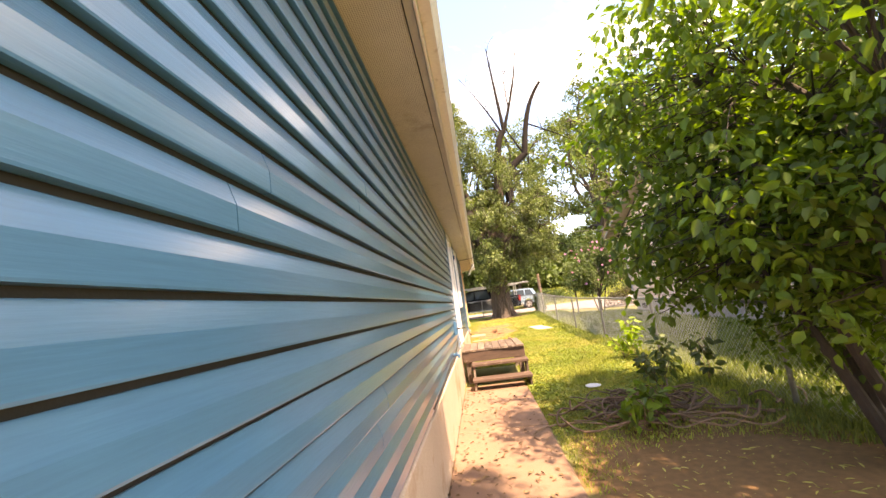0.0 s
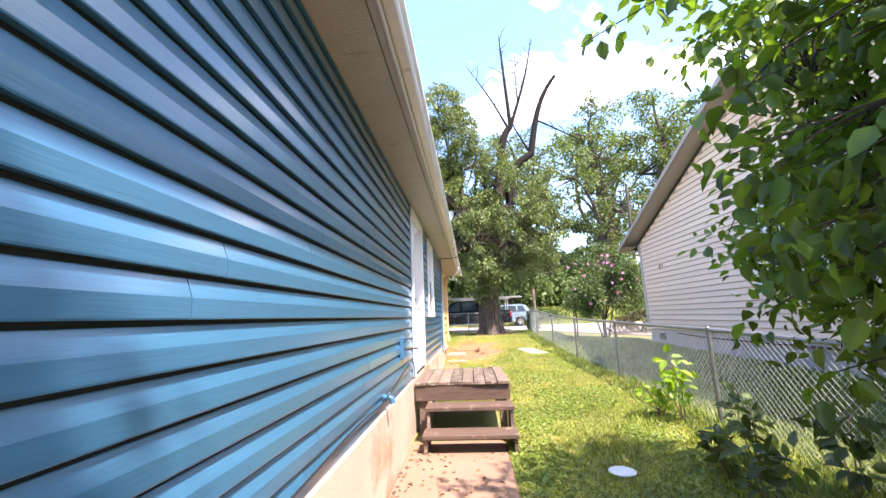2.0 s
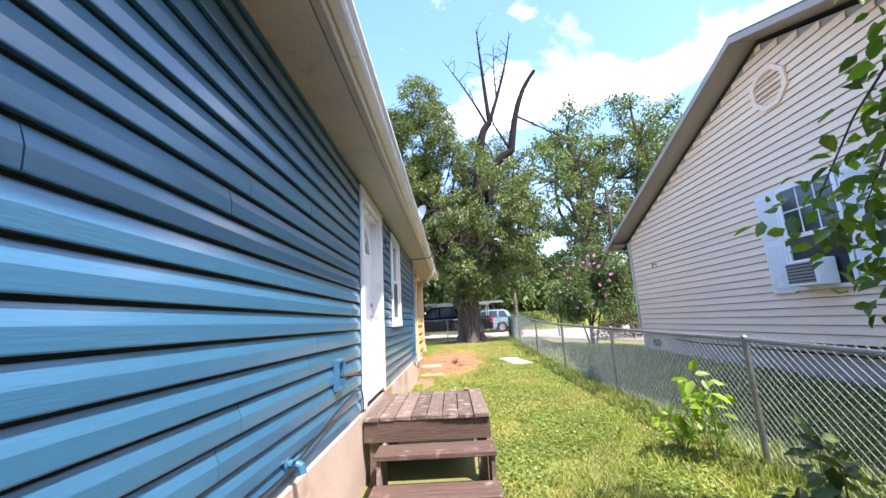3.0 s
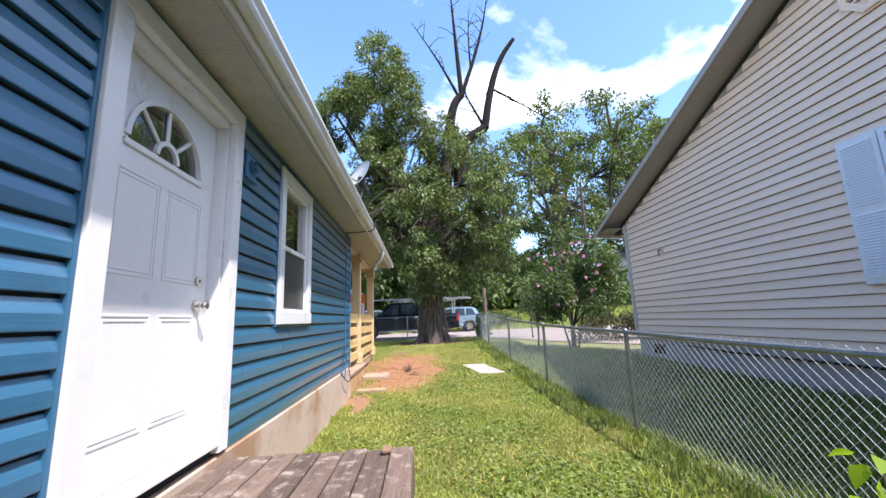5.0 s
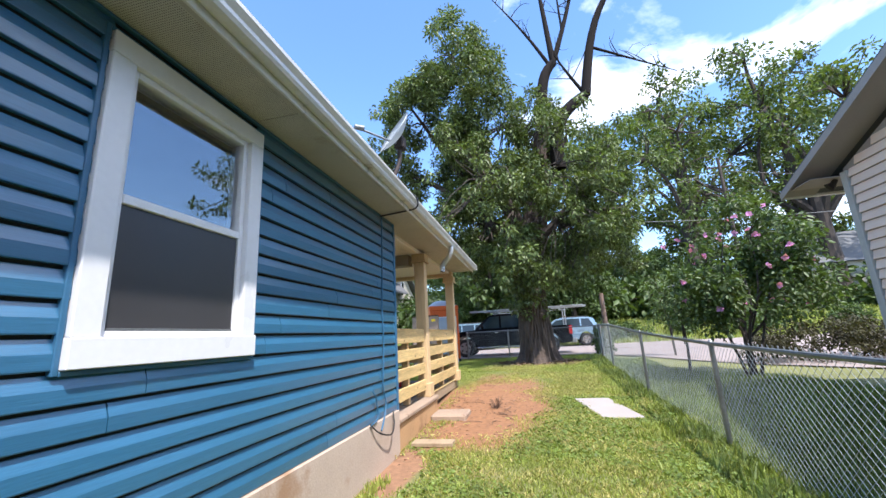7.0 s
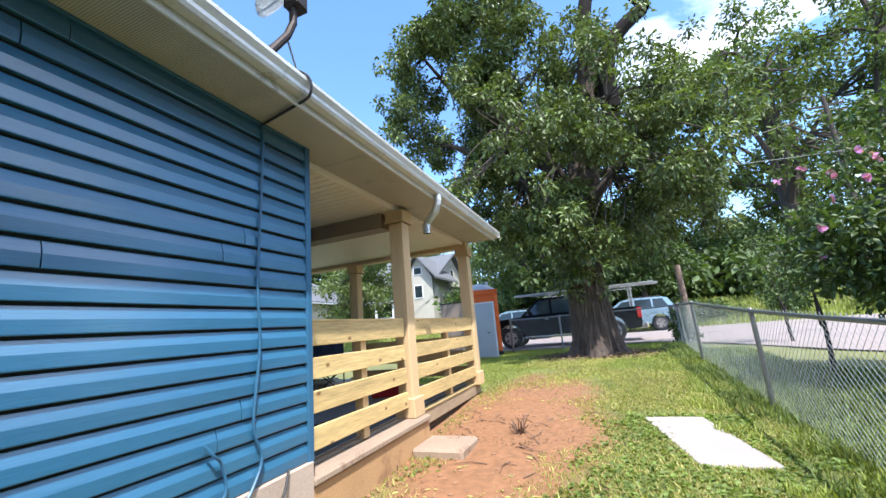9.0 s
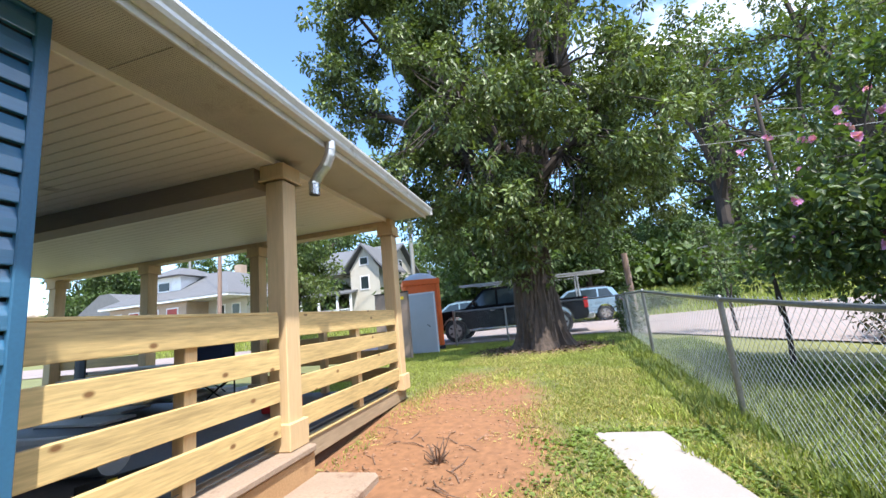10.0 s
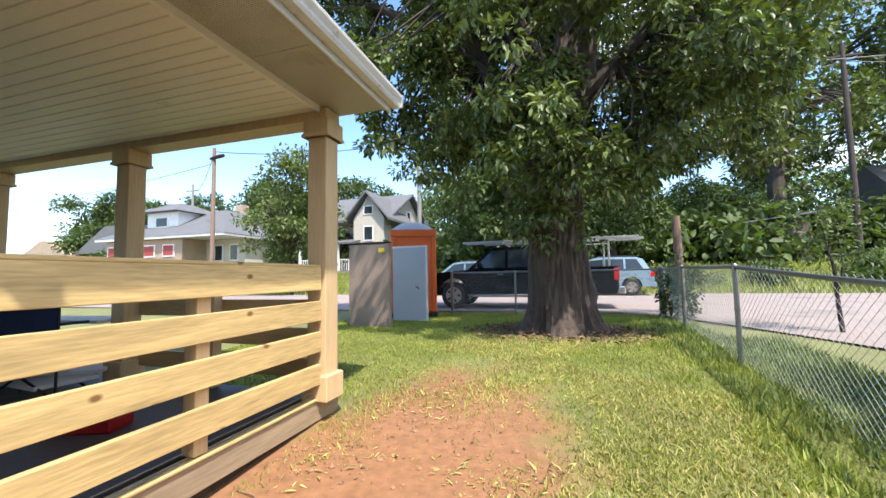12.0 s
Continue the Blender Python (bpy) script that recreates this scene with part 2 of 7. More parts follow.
M_DISH = surface("pale_dish_enamel", (0.58, 0.60, 0.60), 0.45, spread=0.08, grain=40, bump=0.03)
M_BLACK = surface("black_rubber", (0.012, 0.012, 0.013), 0.6, spread=0.2)
M_CABLE = surface("black_cable", (0.015, 0.015, 0.017), 0.5)
M_CHROME = surface("satin_nickel", (0.55, 0.53, 0.50), 0.25, 1.0, spread=0.1)
M_RUST = surface("dark_iron", (0.035, 0.025, 0.022), 0.6, 0.5, spread=0.4)
M_GLASS = clear_glass("window_glass")
M_SCREEN = surface("insect_screen", (0.045, 0.043, 0.045), 0.35, spread=0.1, grain=300, bump=0.0)
M_ROOM = surface("dark_room_paint", (0.06, 0.06, 0.06), 0.9)
M_CURTAIN = surface("room_wall_paint", (0.20, 0.19, 0.18), 0.9)
M_BARK = surface("furrowed_bark", (0.070, 0.050, 0.038), 0.9, spread=0.65, grain=7, blotch=3, bump=1.0, stretch=(3.2, 3.2, 0.5))
M_BARK_DARK = surface("dark_bark", (0.055, 0.042, 0.035), 0.9, spread=0.4, grain=8, blotch=3, bump=0.6, stretch=(3, 3, 0.6))
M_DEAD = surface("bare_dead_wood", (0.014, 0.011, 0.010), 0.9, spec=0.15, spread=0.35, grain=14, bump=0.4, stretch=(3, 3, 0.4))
M_LEAF = surface("broad_leaf", (0.112, 0.148, 0.048), 0.42, spec=0.4, spread=0.3, grain=3, blotch=0.5, bump=0, per="island", per_amount=0.6, leafy=0.2)
M_LEAF_NEAR = surface("bush_leaf", (0.105, 0.180, 0.030), 0.40, spread=0.25, grain=8, blotch=2, bump=0, per="island", per_amount=0.45, leafy=0.42)
M_LEAF_LIME = surface("young_leaf", (0.22, 0.34, 0.045), 0.45, spread=0.2, grain=8, bump=0, per="island", per_amount=0.25, leafy=0.45)
M_LEAF_FAR = surface("distant_leaf", (0.070, 0.110, 0.032), 0.6, spread=0.3, grain=1.5, blotch=0.4, bump=0, per="island", per_amount=0.45, leafy=0.28)
M_LEAF_OAK = surface("yellow_green_leaf", (0.092, 0.128, 0.034), 0.55, spread=0.3, grain=1.5, blotch=0.4, bump=0, per="island", per_amount=0.45, leafy=0.28)
M_LEAF_SHRUB = surface("shrub_leaf", (0.075, 0.115, 0.035), 0.5, spread=0.25, grain=3, bump=0, per="island", per_amount=0.45, leafy=0.28)
M_LEAF_RED = surface("bronze_hedge_leaf", (0.055, 0.052, 0.024), 0.8, spread=0.3, grain=3, bump=0, per="island", per_amount=0.4, leafy=0.2)
M_PETAL = surface("pink_petal", (0.62, 0.28, 0.54), 0.6, spread=0.15, bump=0, per="island", per_amount=0.2, leafy=0.3)
M_GRASS = surface("mown_grass", (0.265, 0.302, 0.068), 0.6, spread=0.25, grain=2, blotch=0.9, bump=0, per="island", per_amount=0.45, leafy=0.3)
M_GRASS_DRY = surface("dry_grass", (0.40, 0.355, 0.125), 0.7, spread=0.25, grain=2, blotch=0.9, bump=0, per="island", per_amount=0.4, leafy=0.25)
M_GRASS_TALL = surface("rank_grass", (0.165, 0.210, 0.062), 0.55, spread=0.25, grain=2, blotch=0.9, bump=0, per="island", per_amount=0.4, leafy=0.3)
M_CLOVER = surface("clover_leaf", (0.155, 0.215, 0.045), 0.55, spread=0.25, grain=4, bump=0, per="island", per_amount=0.4, leafy=0.3)
M_STICK = surface("dry_vine", (0.17, 0.105, 0.072), 0.8, spread=0.35, grain=20, bump=0.4, per="object", per_amount=0.3)
M_ROAD = surface("pale_asphalt", (0.30, 0.245, 0.225), 0.9, spread=0.14, grain=60, blotch=0.5, bump=0.3, dirt=(0.21, 0.175, 0.16), dirt_scale=0.5, dirt_from=0.55)
M_CARBLACK = surface("black_car_paint", (0.005, 0.005, 0.006), 0.26, 0.0, spread=0.1, bump=0, spec=0.08)
M_CARBLUE = surface("pale_blue_car_paint", (0.22, 0.32, 0.39), 0.28, 0.4, spread=0.05, bump=0, coat=1.0)
M_CARGREEN = surface("grey_green_car_paint", (0.20, 0.27, 0.27), 0.28, 0.4, spread=0.05, bump=0, coat=1.0)
M_CARGLASS = surface("tinted_car_glass", (0.02, 0.03, 0.035), 0.05, spread=0.05, bump=0)
M_RED = surface("red_lens", (0.45, 0.01, 0.012), 0.15, spread=0.1, bump=0)
M_ALU = surface("mill_aluminium", (0.36, 0.37, 0.37), 0.4, 0.7, spread=0.15)
M_ORANGE = surface("orange_polyethylene", (0.75, 0.13, 0.015), 0.45, spread=0.1, grain=20, blotch=2, bump=0.08)
M_GREYPLAST = surface("grey_translucent_roof", (0.42, 0.42, 0.44), 0.4, spread=0.1)
M_BROWNBOX = surface("taupe_sheet", (0.26, 0.20, 0.165), 0.6, spread=0.12, grain=40, bump=0.1, dirt=(0.18, 0.13, 0.10), dirt_scale=2, dirt_from=0.6)
M_PALEDOOR = surface("pale_grey_panel", (0.42, 0.46, 0.50), 0.5, spread=0.06, grain=30, bump=0.05, dirt=(0.34, 0.36, 0.38), dirt_scale=2, dirt_from=0.6)
M_YELLOW = surface("yellow_label", (0.75, 0.55, 0.03), 0.5, spread=0.05)
M_CREAM = surface("cream_clapboard", (0.46, 0.43, 0.37), 0.7, spread=0.08, grain=20, bump=0.1)
M_TAN = surface("tan_brick_wall", (0.36, 0.27, 0.20), 0.8, spread=0.2, grain=30, bump=0.2)
M_REDSHADE = surface("red_window_blind", (0.32, 0.045, 0.035), 0.6, spread=0.1)
M_FARROOF = surface("far_grey_roof", (0.125, 0.128, 0.135), 0.9, spread=0.2, grain=30, bump=0.2)
M_POLE = surface("weathered_pole", (0.22, 0.15, 0.115), 0.85, spread=0.3, grain=12, bump=0.3, stretch=(4, 4, 0.3))
M_POLEGREY = surface("grey_pole", (0.25, 0.25, 0.24), 0.8, spread=0.2, grain=12, bump=0.2, stretch=(4, 4, 0.3))
M_NAVY = surface("navy_canvas", (0.012, 0.028, 0.075), 0.8, spread=0.2, grain=200, bump=0.1)
M_REDBOX = surface("red_plastic", (0.40, 0.012, 0.02), 0.4, spread=0.1)
M_TARP = surface("pale_sheet_goods", (0.72, 0.68, 0.64), 0.7, spread=0.15, per="object", per_amount=0.2)
M_LITTER = surface("dead_leaf", (0.16, 0.10, 0.055), 0.8, spread=0.3, bump=0, per="island", per_amount=0.5)
# dark brown that paints the shade under the porch edge
M_UNDER_SHADE = surface("under_porch_shade", (0.075, 0.045, 0.030), 0.95, spread=0.4, grain=30, bump=0.6)


def ground_material():
    """Lawn soil that turns to bare red earth beside the porch and dry under the bush."""
    m = surface("lawn_soil", (0.165, 0.170, 0.058), 0.9, spread=0.35, grain=45, blotch=1.4, bump=0.4)
    nt = m.node_tree
    bsdf = nt.nodes["Principled BSDF"]
    col = bsdf.inputs["Base Color"].links[0].from_socket
    co = nt.nodes.new("ShaderNodeTexCoord")

    def patch(col, centre, size, colour, scale, lo, hi):
        mp = nt.nodes.new("ShaderNodeMapping")
        mp.inputs["Location"].default_value = [-c / s for c, s in zip(centre, size)]
        mp.inputs["Scale"].default_value = [1 / s for s in size]
        nt.links.new(co.outputs["Object"], mp.inputs["Vector"])
        ln = nt.nodes.new("ShaderNodeVectorMath")
        ln.operation = "LENGTH"
        nt.links.new(mp.outputs["Vector"], ln.inputs[0])
        nz = nt.nodes.new("ShaderNodeTexNoise")
        nz.inputs["Scale"].default_value, nz.inputs["Detail"].default_value = scale, 6
        nt.links.new(co.outputs["Object"], nz.inputs["Vector"])
        ad = nt.nodes.new("ShaderNodeMath")
        ad.operation = "MULTIPLY_ADD"
        ad.inputs[1].default_value = 0.9
        nt.links.new(nz.outputs["Fac"], ad.inputs[0])
        nt.links.new(ln.outputs["Value"], ad.inputs[2])
        rg = nt.nodes.new("ShaderNodeMapRange")
        rg.inputs["From Min"].default_value, rg.inputs["From Max"].default_value = lo, hi
        rg.inputs["To Min"].default_value, rg.inputs["To Max"].default_value = 1, 0
        nt.links.new(ad.outputs[0], rg.inputs["Value"])
        nt2 = nt.nodes.new("ShaderNodeTexNoise")
        nt2.inputs["Scale"].default_value, nt2.inputs["Detail"].default_value = 14, 6
        nt.links.new(co.outputs["Object"], nt2.inputs["Vector"])
        shade = mix_node(nt, "MIX", [c * 0.5 for c in colour], [c * 1.5 for c in colour], nt2.outputs["Fac"])
        return mix_node(nt, "MIX", col, shade, rg.outputs["Result"])

    col = patch(col, (0.25, 16.2, 0), (1.15, 3.1, 9), (0.250, 0.122, 0.058), 1.6, 1.25, 1.6)
    col = patch(col, (1.9, 2.6, 0), (1.5, 2.6, 9), (0.20, 0.105, 0.045), 1.8, 1.25, 1.5)
    col = patch(col, (-0.35, 12.9, 0), (0.35, 0.9, 9), (0.25, 0.135, 0.075), 2.5, 1.25, 1.45)
    nt.links.new(col, bsdf.inputs["Base Color"])
    return m


M_GROUND = ground_material()


# ---- mesh helpers ----
def part(name, bm, material, parent=None, label=""):
    me = bpy.data.meshes.new(name)
    if isinstance(bm, bmesh.types.BMesh):
        bmesh.ops.recalc_face_normals(bm, faces=bm.faces)
        bm.to_mesh(me)
        bm.free()
    else:
        me.from_pydata(bm[0], [], bm[1])
    me.materials.append(material)
    ob = new(name, me)
    if parent is not None:
        ob.parent = parent
    if label:
        ob["label"] = label
    return ob


def thing(name, at=(0, 0, 0), label="", category="", group="", kind="", turn=0.0):
    ob = new(name)
    ob.matrix_basis = pose(*at, 0, 0, turn)
    return tagged(ob, label, category, group, kind)


def smooth(ob):
    for p in ob.data.polygons:
        p.use_smooth = True
    return ob


def box(lo, hi, bevel=0.0, bm=None):
    """A box between two corners, bevelled, into bm."""
    one = bmesh.new()
    r = bmesh.ops.create_cube(one, size=1)
    s = [h - l for l, h in zip(lo, hi)]
    bmesh.ops.scale(one, vec=s, verts=r["verts"])
    bmesh.ops.translate(one, vec=[(l + h) / 2 for l, h in zip(lo, hi)], verts=r["verts"])
    if bevel:
        bmesh.ops.bevel(one, geom=one.edges[:], offset=min(bevel, min(s) * 0.45), segments=1, affect="EDGES")
    if bm is None:
        return one
    me = bpy.data.meshes.new("join")
    one.to_mesh(me)
    one.free()
    bm.from_mesh(me)
    bpy.data.meshes.remove(me)
    return bm


def prism(profile, a, b, axis="y", bm=None):
    """A closed outline pushed from a to b. Outline pairs are (x, z) along y, (y, z) along x, (x, y) along z."""
    bm = bm or bmesh.new()

    def at(p, d):
        return {"y": (p[0], d, p[1]), "x": (d, p[0], p[1]), "z": (p[0], p[1], d)}[axis]

    lo, hi = [bm.verts.new(at(p, a)) for p in profile], [bm.verts.new(at(p, b)) for p in profile]
    bm.faces.new(lo)
    bm.faces.new(hi[::-1])
    n = len(profile)
    for i in range(n):
        bm.faces.new((lo[i], hi[i], hi[(i + 1) % n], lo[(i + 1) % n]))
    return bm


def tube(points, radii, sides=8, bm=None, wobble=0.0, caps=True):
    """A tapered tube along points."""
    bm = bm or bmesh.new()
    pts = [Vector(p) for p in points]
    if not isinstance(radii, (list, tuple)):
        radii = [radii] * len(pts)
    rings, side = [], None
    for i, p in enumerate(pts):
        d = (pts[min(i + 1, len(pts) - 1)] - pts[max(i - 1, 0)]).normalized()
        if side is None:
            side = d.orthogonal().normalized()
        side = (side - d * side.dot(d)).normalized()
        up = d.cross(side)
        ring = []
        for k in range(sides):
            a = 2 * math.pi * k / sides
            r = radii[i] * (1 + wobble * (noise.noise(Vector((math.cos(a) * 2, math.sin(a) * 2, i * 0.25)) + p * 0.3)))
            ring.append(bm.verts.new(p + (side * math.cos(a) + up * math.sin(a)) * r))
        rings.append(ring)
    for a, b in zip(rings, rings[1:]):
        for k in range(sides):
            bm.faces.new((a[k], a[(k + 1) % sides], b[(k + 1) % sides], b[k]))
    if caps:
        bm.faces.new(rings[0][::-1])
        bm.faces.new(rings[-1])
    return bm


def disc(centre, r, depth, axis="x", sides=24, bm=None):
    d = {"x": (1, 0, 0), "y": (0, 1, 0), "z": (0, 0, 1)}[axis]
    c = Vector(centre)
    return tube([c - Vector(d) * depth / 2, c + Vector(d) * depth / 2], r, sides, bm)


def ground_z(x, y):
    ys = (-1000, 6.5, 8.5, 10.6, 13.7, 16.6, 19.8, 22.0, 25.0, 35.0, 41.0, 1000)
    zs = (0.0, 0.0, 0.07, 0.14, 0.21, 0.32, 0.52, 0.56, 0.55, 0.55, 1.9, 2.4)
    z = float(np.interp(y, ys, zs))
    side = min(1, max(0, (x - 1.2) / 1.8)) * min(1, max(0, (12 - y) / 5)) * min(1, max(0, (y - 3) / 4))
    lift = min(1, max(0, (x - 3.5) / 1.8)) * min(1, max(0, (18.5 - y) / 3)) * min(1, max(0, (y - 1) / 4)) * (x < 20)
    return z + 0.09 * side + 0.24 * lift


def leaf_arrays(centre, tip, normal, length, width=0.5, fold=0.18):
    """Folded pointed leaves: vertices and two quads each, from arrays of places and directions."""
    tip = tip / np.linalg.norm(tip, axis=1, keepdims=True)
    normal = normal - tip * np.sum(normal * tip, axis=1, keepdims=True)
    normal = normal / (np.linalg.norm(normal, axis=1, keepdims=True) + 1e-9)
    side = np.cross(tip, normal)
    L, w = length[:, None], (length * width * 0.5)[:, None]
    up = normal * w * fold * 2
    v = np.stack([centre, centre + tip * L * 0.28 + side * w + up, centre + tip * L * 0.65 + side * w * 0.8 + up,
                  centre + tip * L - normal * w * 0.3, centre + tip * L * 0.65 - side * w * 0.8 + up,
                  centre + tip * L * 0.28 - side * w + up], axis=1).reshape(-1, 3)
    base = np.arange(len(centre))[:, None] * 6
    f = np.concatenate([base + np.array([[0, 1, 2, 3]]), base + np.array([[0, 3, 4, 5]])], axis=1).reshape(-1, 4)
    return v, f


def big_mesh(name, verts, faces, material, parent=None, label=""):
    me = bpy.data.meshes.new(name)
    n, k = len(faces), faces.shape[1]
    me.vertices.add(len(verts))
    me.vertices.foreach_set("co", np.asarray(verts, dtype=np.float32).ravel())
    me.loops.add(n * k)
    me.loops.foreach_set("vertex_index", faces.astype(np.int32).ravel())
    me.polygons.add(n)
    me.polygons.foreach_set("loop_start", np.arange(n, dtype=np.int32) * k)
    me.update(calc_edges=True)
    me.materials.append(material)
    ob = new(name, me)
    if parent is not None:
        ob.parent = parent
    if label:
        ob["label"] = label
    return ob


def clump_leaves(rng, spots, radius, per_spot, length, droop=0.5, spread_len=0.35, width=0.5):
    """Leaves gathered round spots: centre, tip, normal and length arrays."""
    n = len(spots) * per_spot
    c = np.repeat(spots, per_spot, axis=0)
    off = rng.normal(size=(n, 3))
    off /= np.linalg.norm(off, axis=1, keepdims=True)
    c = c + off * (radius * rng.random(n) ** 0.5)[:, None] * np.array([1, 1, 0.75])
    tip = off * 0.8 + rng.normal(size=(n, 3)) * 0.55
    tip[:, 2] -= droop
    nor = rng.normal(size=(n, 3)) * 0.6
    nor[:, 2] += 1
    ln = length * (1 + spread_len * (rng.random(n) * 2 - 1))
    return leaf_arrays(c, tip, nor, ln, width)


# ---- ground, road, paths ----
def axis_steps(fine_lo, fine_hi, step, far):
    inner = np.arange(fine_lo, fine_hi + 1e-6, step)
    tail = np.array([4, 10, 25, 60, 150, far])
    return np.concatenate([fine_lo - tail[::-1], inner, fine_hi + tail])


def ground_sheet():
    xs, ys = axis_steps(-10, 14, 0.4, 900), axis_steps(-6, 48, 0.4, 900)
    verts = [(x, y, ground_z(x, y) + 0.012 * noise.noise(Vector((x * 0.9, y * 0.9, 0)))) for y in ys for x in xs]
    w = len(xs)
    faces = [(j * w + i, j * w + i + 1, j * w + i + 1 + w, j * w + i + w) for j in range(len(ys) - 1) for i in range(w - 1)]
    g = part("ground", (verts, faces), M_GROUND)
    smooth(g)
    return tagged(g, "grassy yard soil with bare red earth patches", "ground", kind="structure")


ground_sheet()


def road_sheet():
    """Street across the end of the yard with a wide apron beside the neighbouring house."""
    xs = np.concatenate([np.arange(-120, -10, 10), np.arange(-10, 30.1, 0.8), np.arange(40, 130, 10)])
    near = np.interp(xs, (-200, 2.6, 3.4, 5.6, 9.0, 30, 200), (25.4, 25.4, 25.0, 19.8, 17.6, 17.0, 17.0))
    far = np.full(len(xs), 34.6)
    verts, faces, m = [], [], 14
    for i, x in enumerate(xs):
        for j in range(m):
            y = near[i] + (far[i] - near[i]) * j / (m - 1)
            verts.append((x, y, ground_z(x, y) + 0.035))
    for i in range(len(xs) - 1):
        for j in range(m - 1):
            a = i * m + j
            faces.append((a, a + m, a + m + 1, a + 1))
    return tagged(part("road", (verts, faces), M_ROAD), "pale worn asphalt street and parking apron", "road", kind="structure")


road_sheet()
walkway = tagged(new("pavement"), "stained concrete walkway beside the house wall", "walkway", kind="structure")
for n, (a, b) in enumerate(((-4.0, -1.2), (-1.19, 1.9), (1.91, 4.9), (4.91, 8.9))):
    part("slab", box((-0.47, a, -0.10), (0.60 + 0.02 * math.sin(n * 3), b, 0.028 + 0.004 * math.sin(n * 5)), 0.012), M_CONC, walkway)
# ---- own house: foundation, walls, roof ----
WALL_X, SIDE_LOW, SOFFIT_Z = -0.50, 0.70, 3.04
HOUSE_A, HOUSE_B, HOUSE_W = -4.5, 13.45, -8.0
DOOR_Y, WIN_Y = (7.75, 8.97), (9.80, 10.80)
DOOR_Z, WIN_Z = (0.70, 3.00), (1.48, 2.96)

wall_east = tagged(new("wall_east"), "blue painted lap-sided house wall with doorway and window", "wall", kind="structure")
# wall core in near-black: shadow lines under the siding courses are its colour
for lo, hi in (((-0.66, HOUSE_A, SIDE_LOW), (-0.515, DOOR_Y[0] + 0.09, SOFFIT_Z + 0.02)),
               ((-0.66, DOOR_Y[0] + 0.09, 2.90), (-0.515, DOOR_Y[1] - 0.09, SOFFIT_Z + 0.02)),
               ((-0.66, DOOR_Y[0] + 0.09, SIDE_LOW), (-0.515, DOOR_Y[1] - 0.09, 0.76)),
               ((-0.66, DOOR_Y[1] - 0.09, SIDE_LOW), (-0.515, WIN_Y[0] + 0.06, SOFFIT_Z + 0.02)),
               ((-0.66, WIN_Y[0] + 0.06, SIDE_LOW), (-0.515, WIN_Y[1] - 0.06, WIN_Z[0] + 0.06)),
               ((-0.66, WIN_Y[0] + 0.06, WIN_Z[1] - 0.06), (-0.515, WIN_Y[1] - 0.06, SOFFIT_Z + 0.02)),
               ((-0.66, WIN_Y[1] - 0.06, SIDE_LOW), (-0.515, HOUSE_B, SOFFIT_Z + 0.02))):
    part("wall_core", box(lo, hi), M_GAP_SHADE, wall_east)
for name, lo, hi in (("wall_north", (HOUSE_W, HOUSE_B - 0.15, 0.5), (-0.662, HOUSE_B, 3.06)),
                     ("wall_west", (HOUSE_W, HOUSE_A + 0.15, 0.1), (HOUSE_W + 0.15, HOUSE_B - 0.152, 3.06)),
                     ("wall_south", (HOUSE_W, HOUSE_A, 0.1), (-0.662, HOUSE_A + 0.148, 3.06))):
    tagged(part(name, box(lo, hi), M_BLUE), "plain blue house wall", "wall", kind="structure")
tagged(part("floor", box((HOUSE_W + 0.16, HOUSE_A + 0.16, 0.60), (-0.67, HOUSE_B - 0.16, 0.69)), M_ROOM), "dark room floor", "floor", kind="structure")
tagged(part("ceiling", box((HOUSE_W + 0.16, HOUSE_A + 0.16, 3.00), (-0.67, HOUSE_B - 0.16, 3.05)), M_CURTAIN), "painted room ceiling", "ceiling", kind="structure")
tagged(part("wall_inner", box((-3.2, HOUSE_A + 0.2, 0.70), (-3.1, HOUSE_B - 0.2, 2.99)), M_CURTAIN), "painted inner room wall", "wall", kind="structure")
foundation = tagged(part("wall_foundation", box((-0.68, HOUSE_A, -0.5), (-0.475, HOUSE_B, SIDE_LOW - 0.003), 0.01), M_FOUND), "stained rendered foundation wall, pale and cracked", "foundation", kind="structure")
tagged(part("wall_foundation_porch", box((-0.80, HOUSE_B + 0.002, -0.3), (-0.50, 15.42, 0.52), 0.015), M_FOUND_RED), "orange-stained rendered porch foundation", "foundation", kind="structure")

# eave
soffit = tagged(new("soffit"), "cream vented metal soffit under the eave", "soffit", kind="structure")
y = HOUSE_A
while y < 17.85:
    b = min(y + 3.05, 17.88)
    x0 = -0.50 if b <= HOUSE_B + 0.1 else -0.64
    part("soffit_panel", box((x0, y, SOFFIT_Z), (-0.172, b - 0.004, SOFFIT_Z + 0.012), 0.002), M_SOFFIT_VENT, soffit)
    y += 3.05
part("edge_channel", box((-0.164, HOUSE_A, SOFFIT_Z - 0.010), (-0.115, 17.88, SOFFIT_Z + 0.010), 0.003), M_SOFFIT, soffit)
# near-black strip paints the dark line between soffit and edge channel
part("gap_backing", box((-0.174, HOUSE_A, SOFFIT_Z + 0.0125), (-0.114, 17.88, SOFFIT_Z + 0.018)), M_GAP_SHADE, soffit)
tagged(part("trim_fascia", box((-0.113, HOUSE_A, 3.005), (-0.095, 17.90, 3.17), 0.003), M_GUTTER), "white metal fascia strip", "fascia", kind="structure")
gutter = tagged(new("gutter"), "weathered white aluminium gutter along the eave", "gutter")
g_prof = [(-0.053, 3.055), (0.01, 3.055), (0.022, 3.075), (0.022, 3.10), (0.045, 3.135), (0.045, 3.16), (0.032, 3.16), (0.032, 3.14), (0.010, 3.105), (0.010, 3.07), (-0.043, 3.07), (-0.043, 3.165), (-0.053, 3.165)]
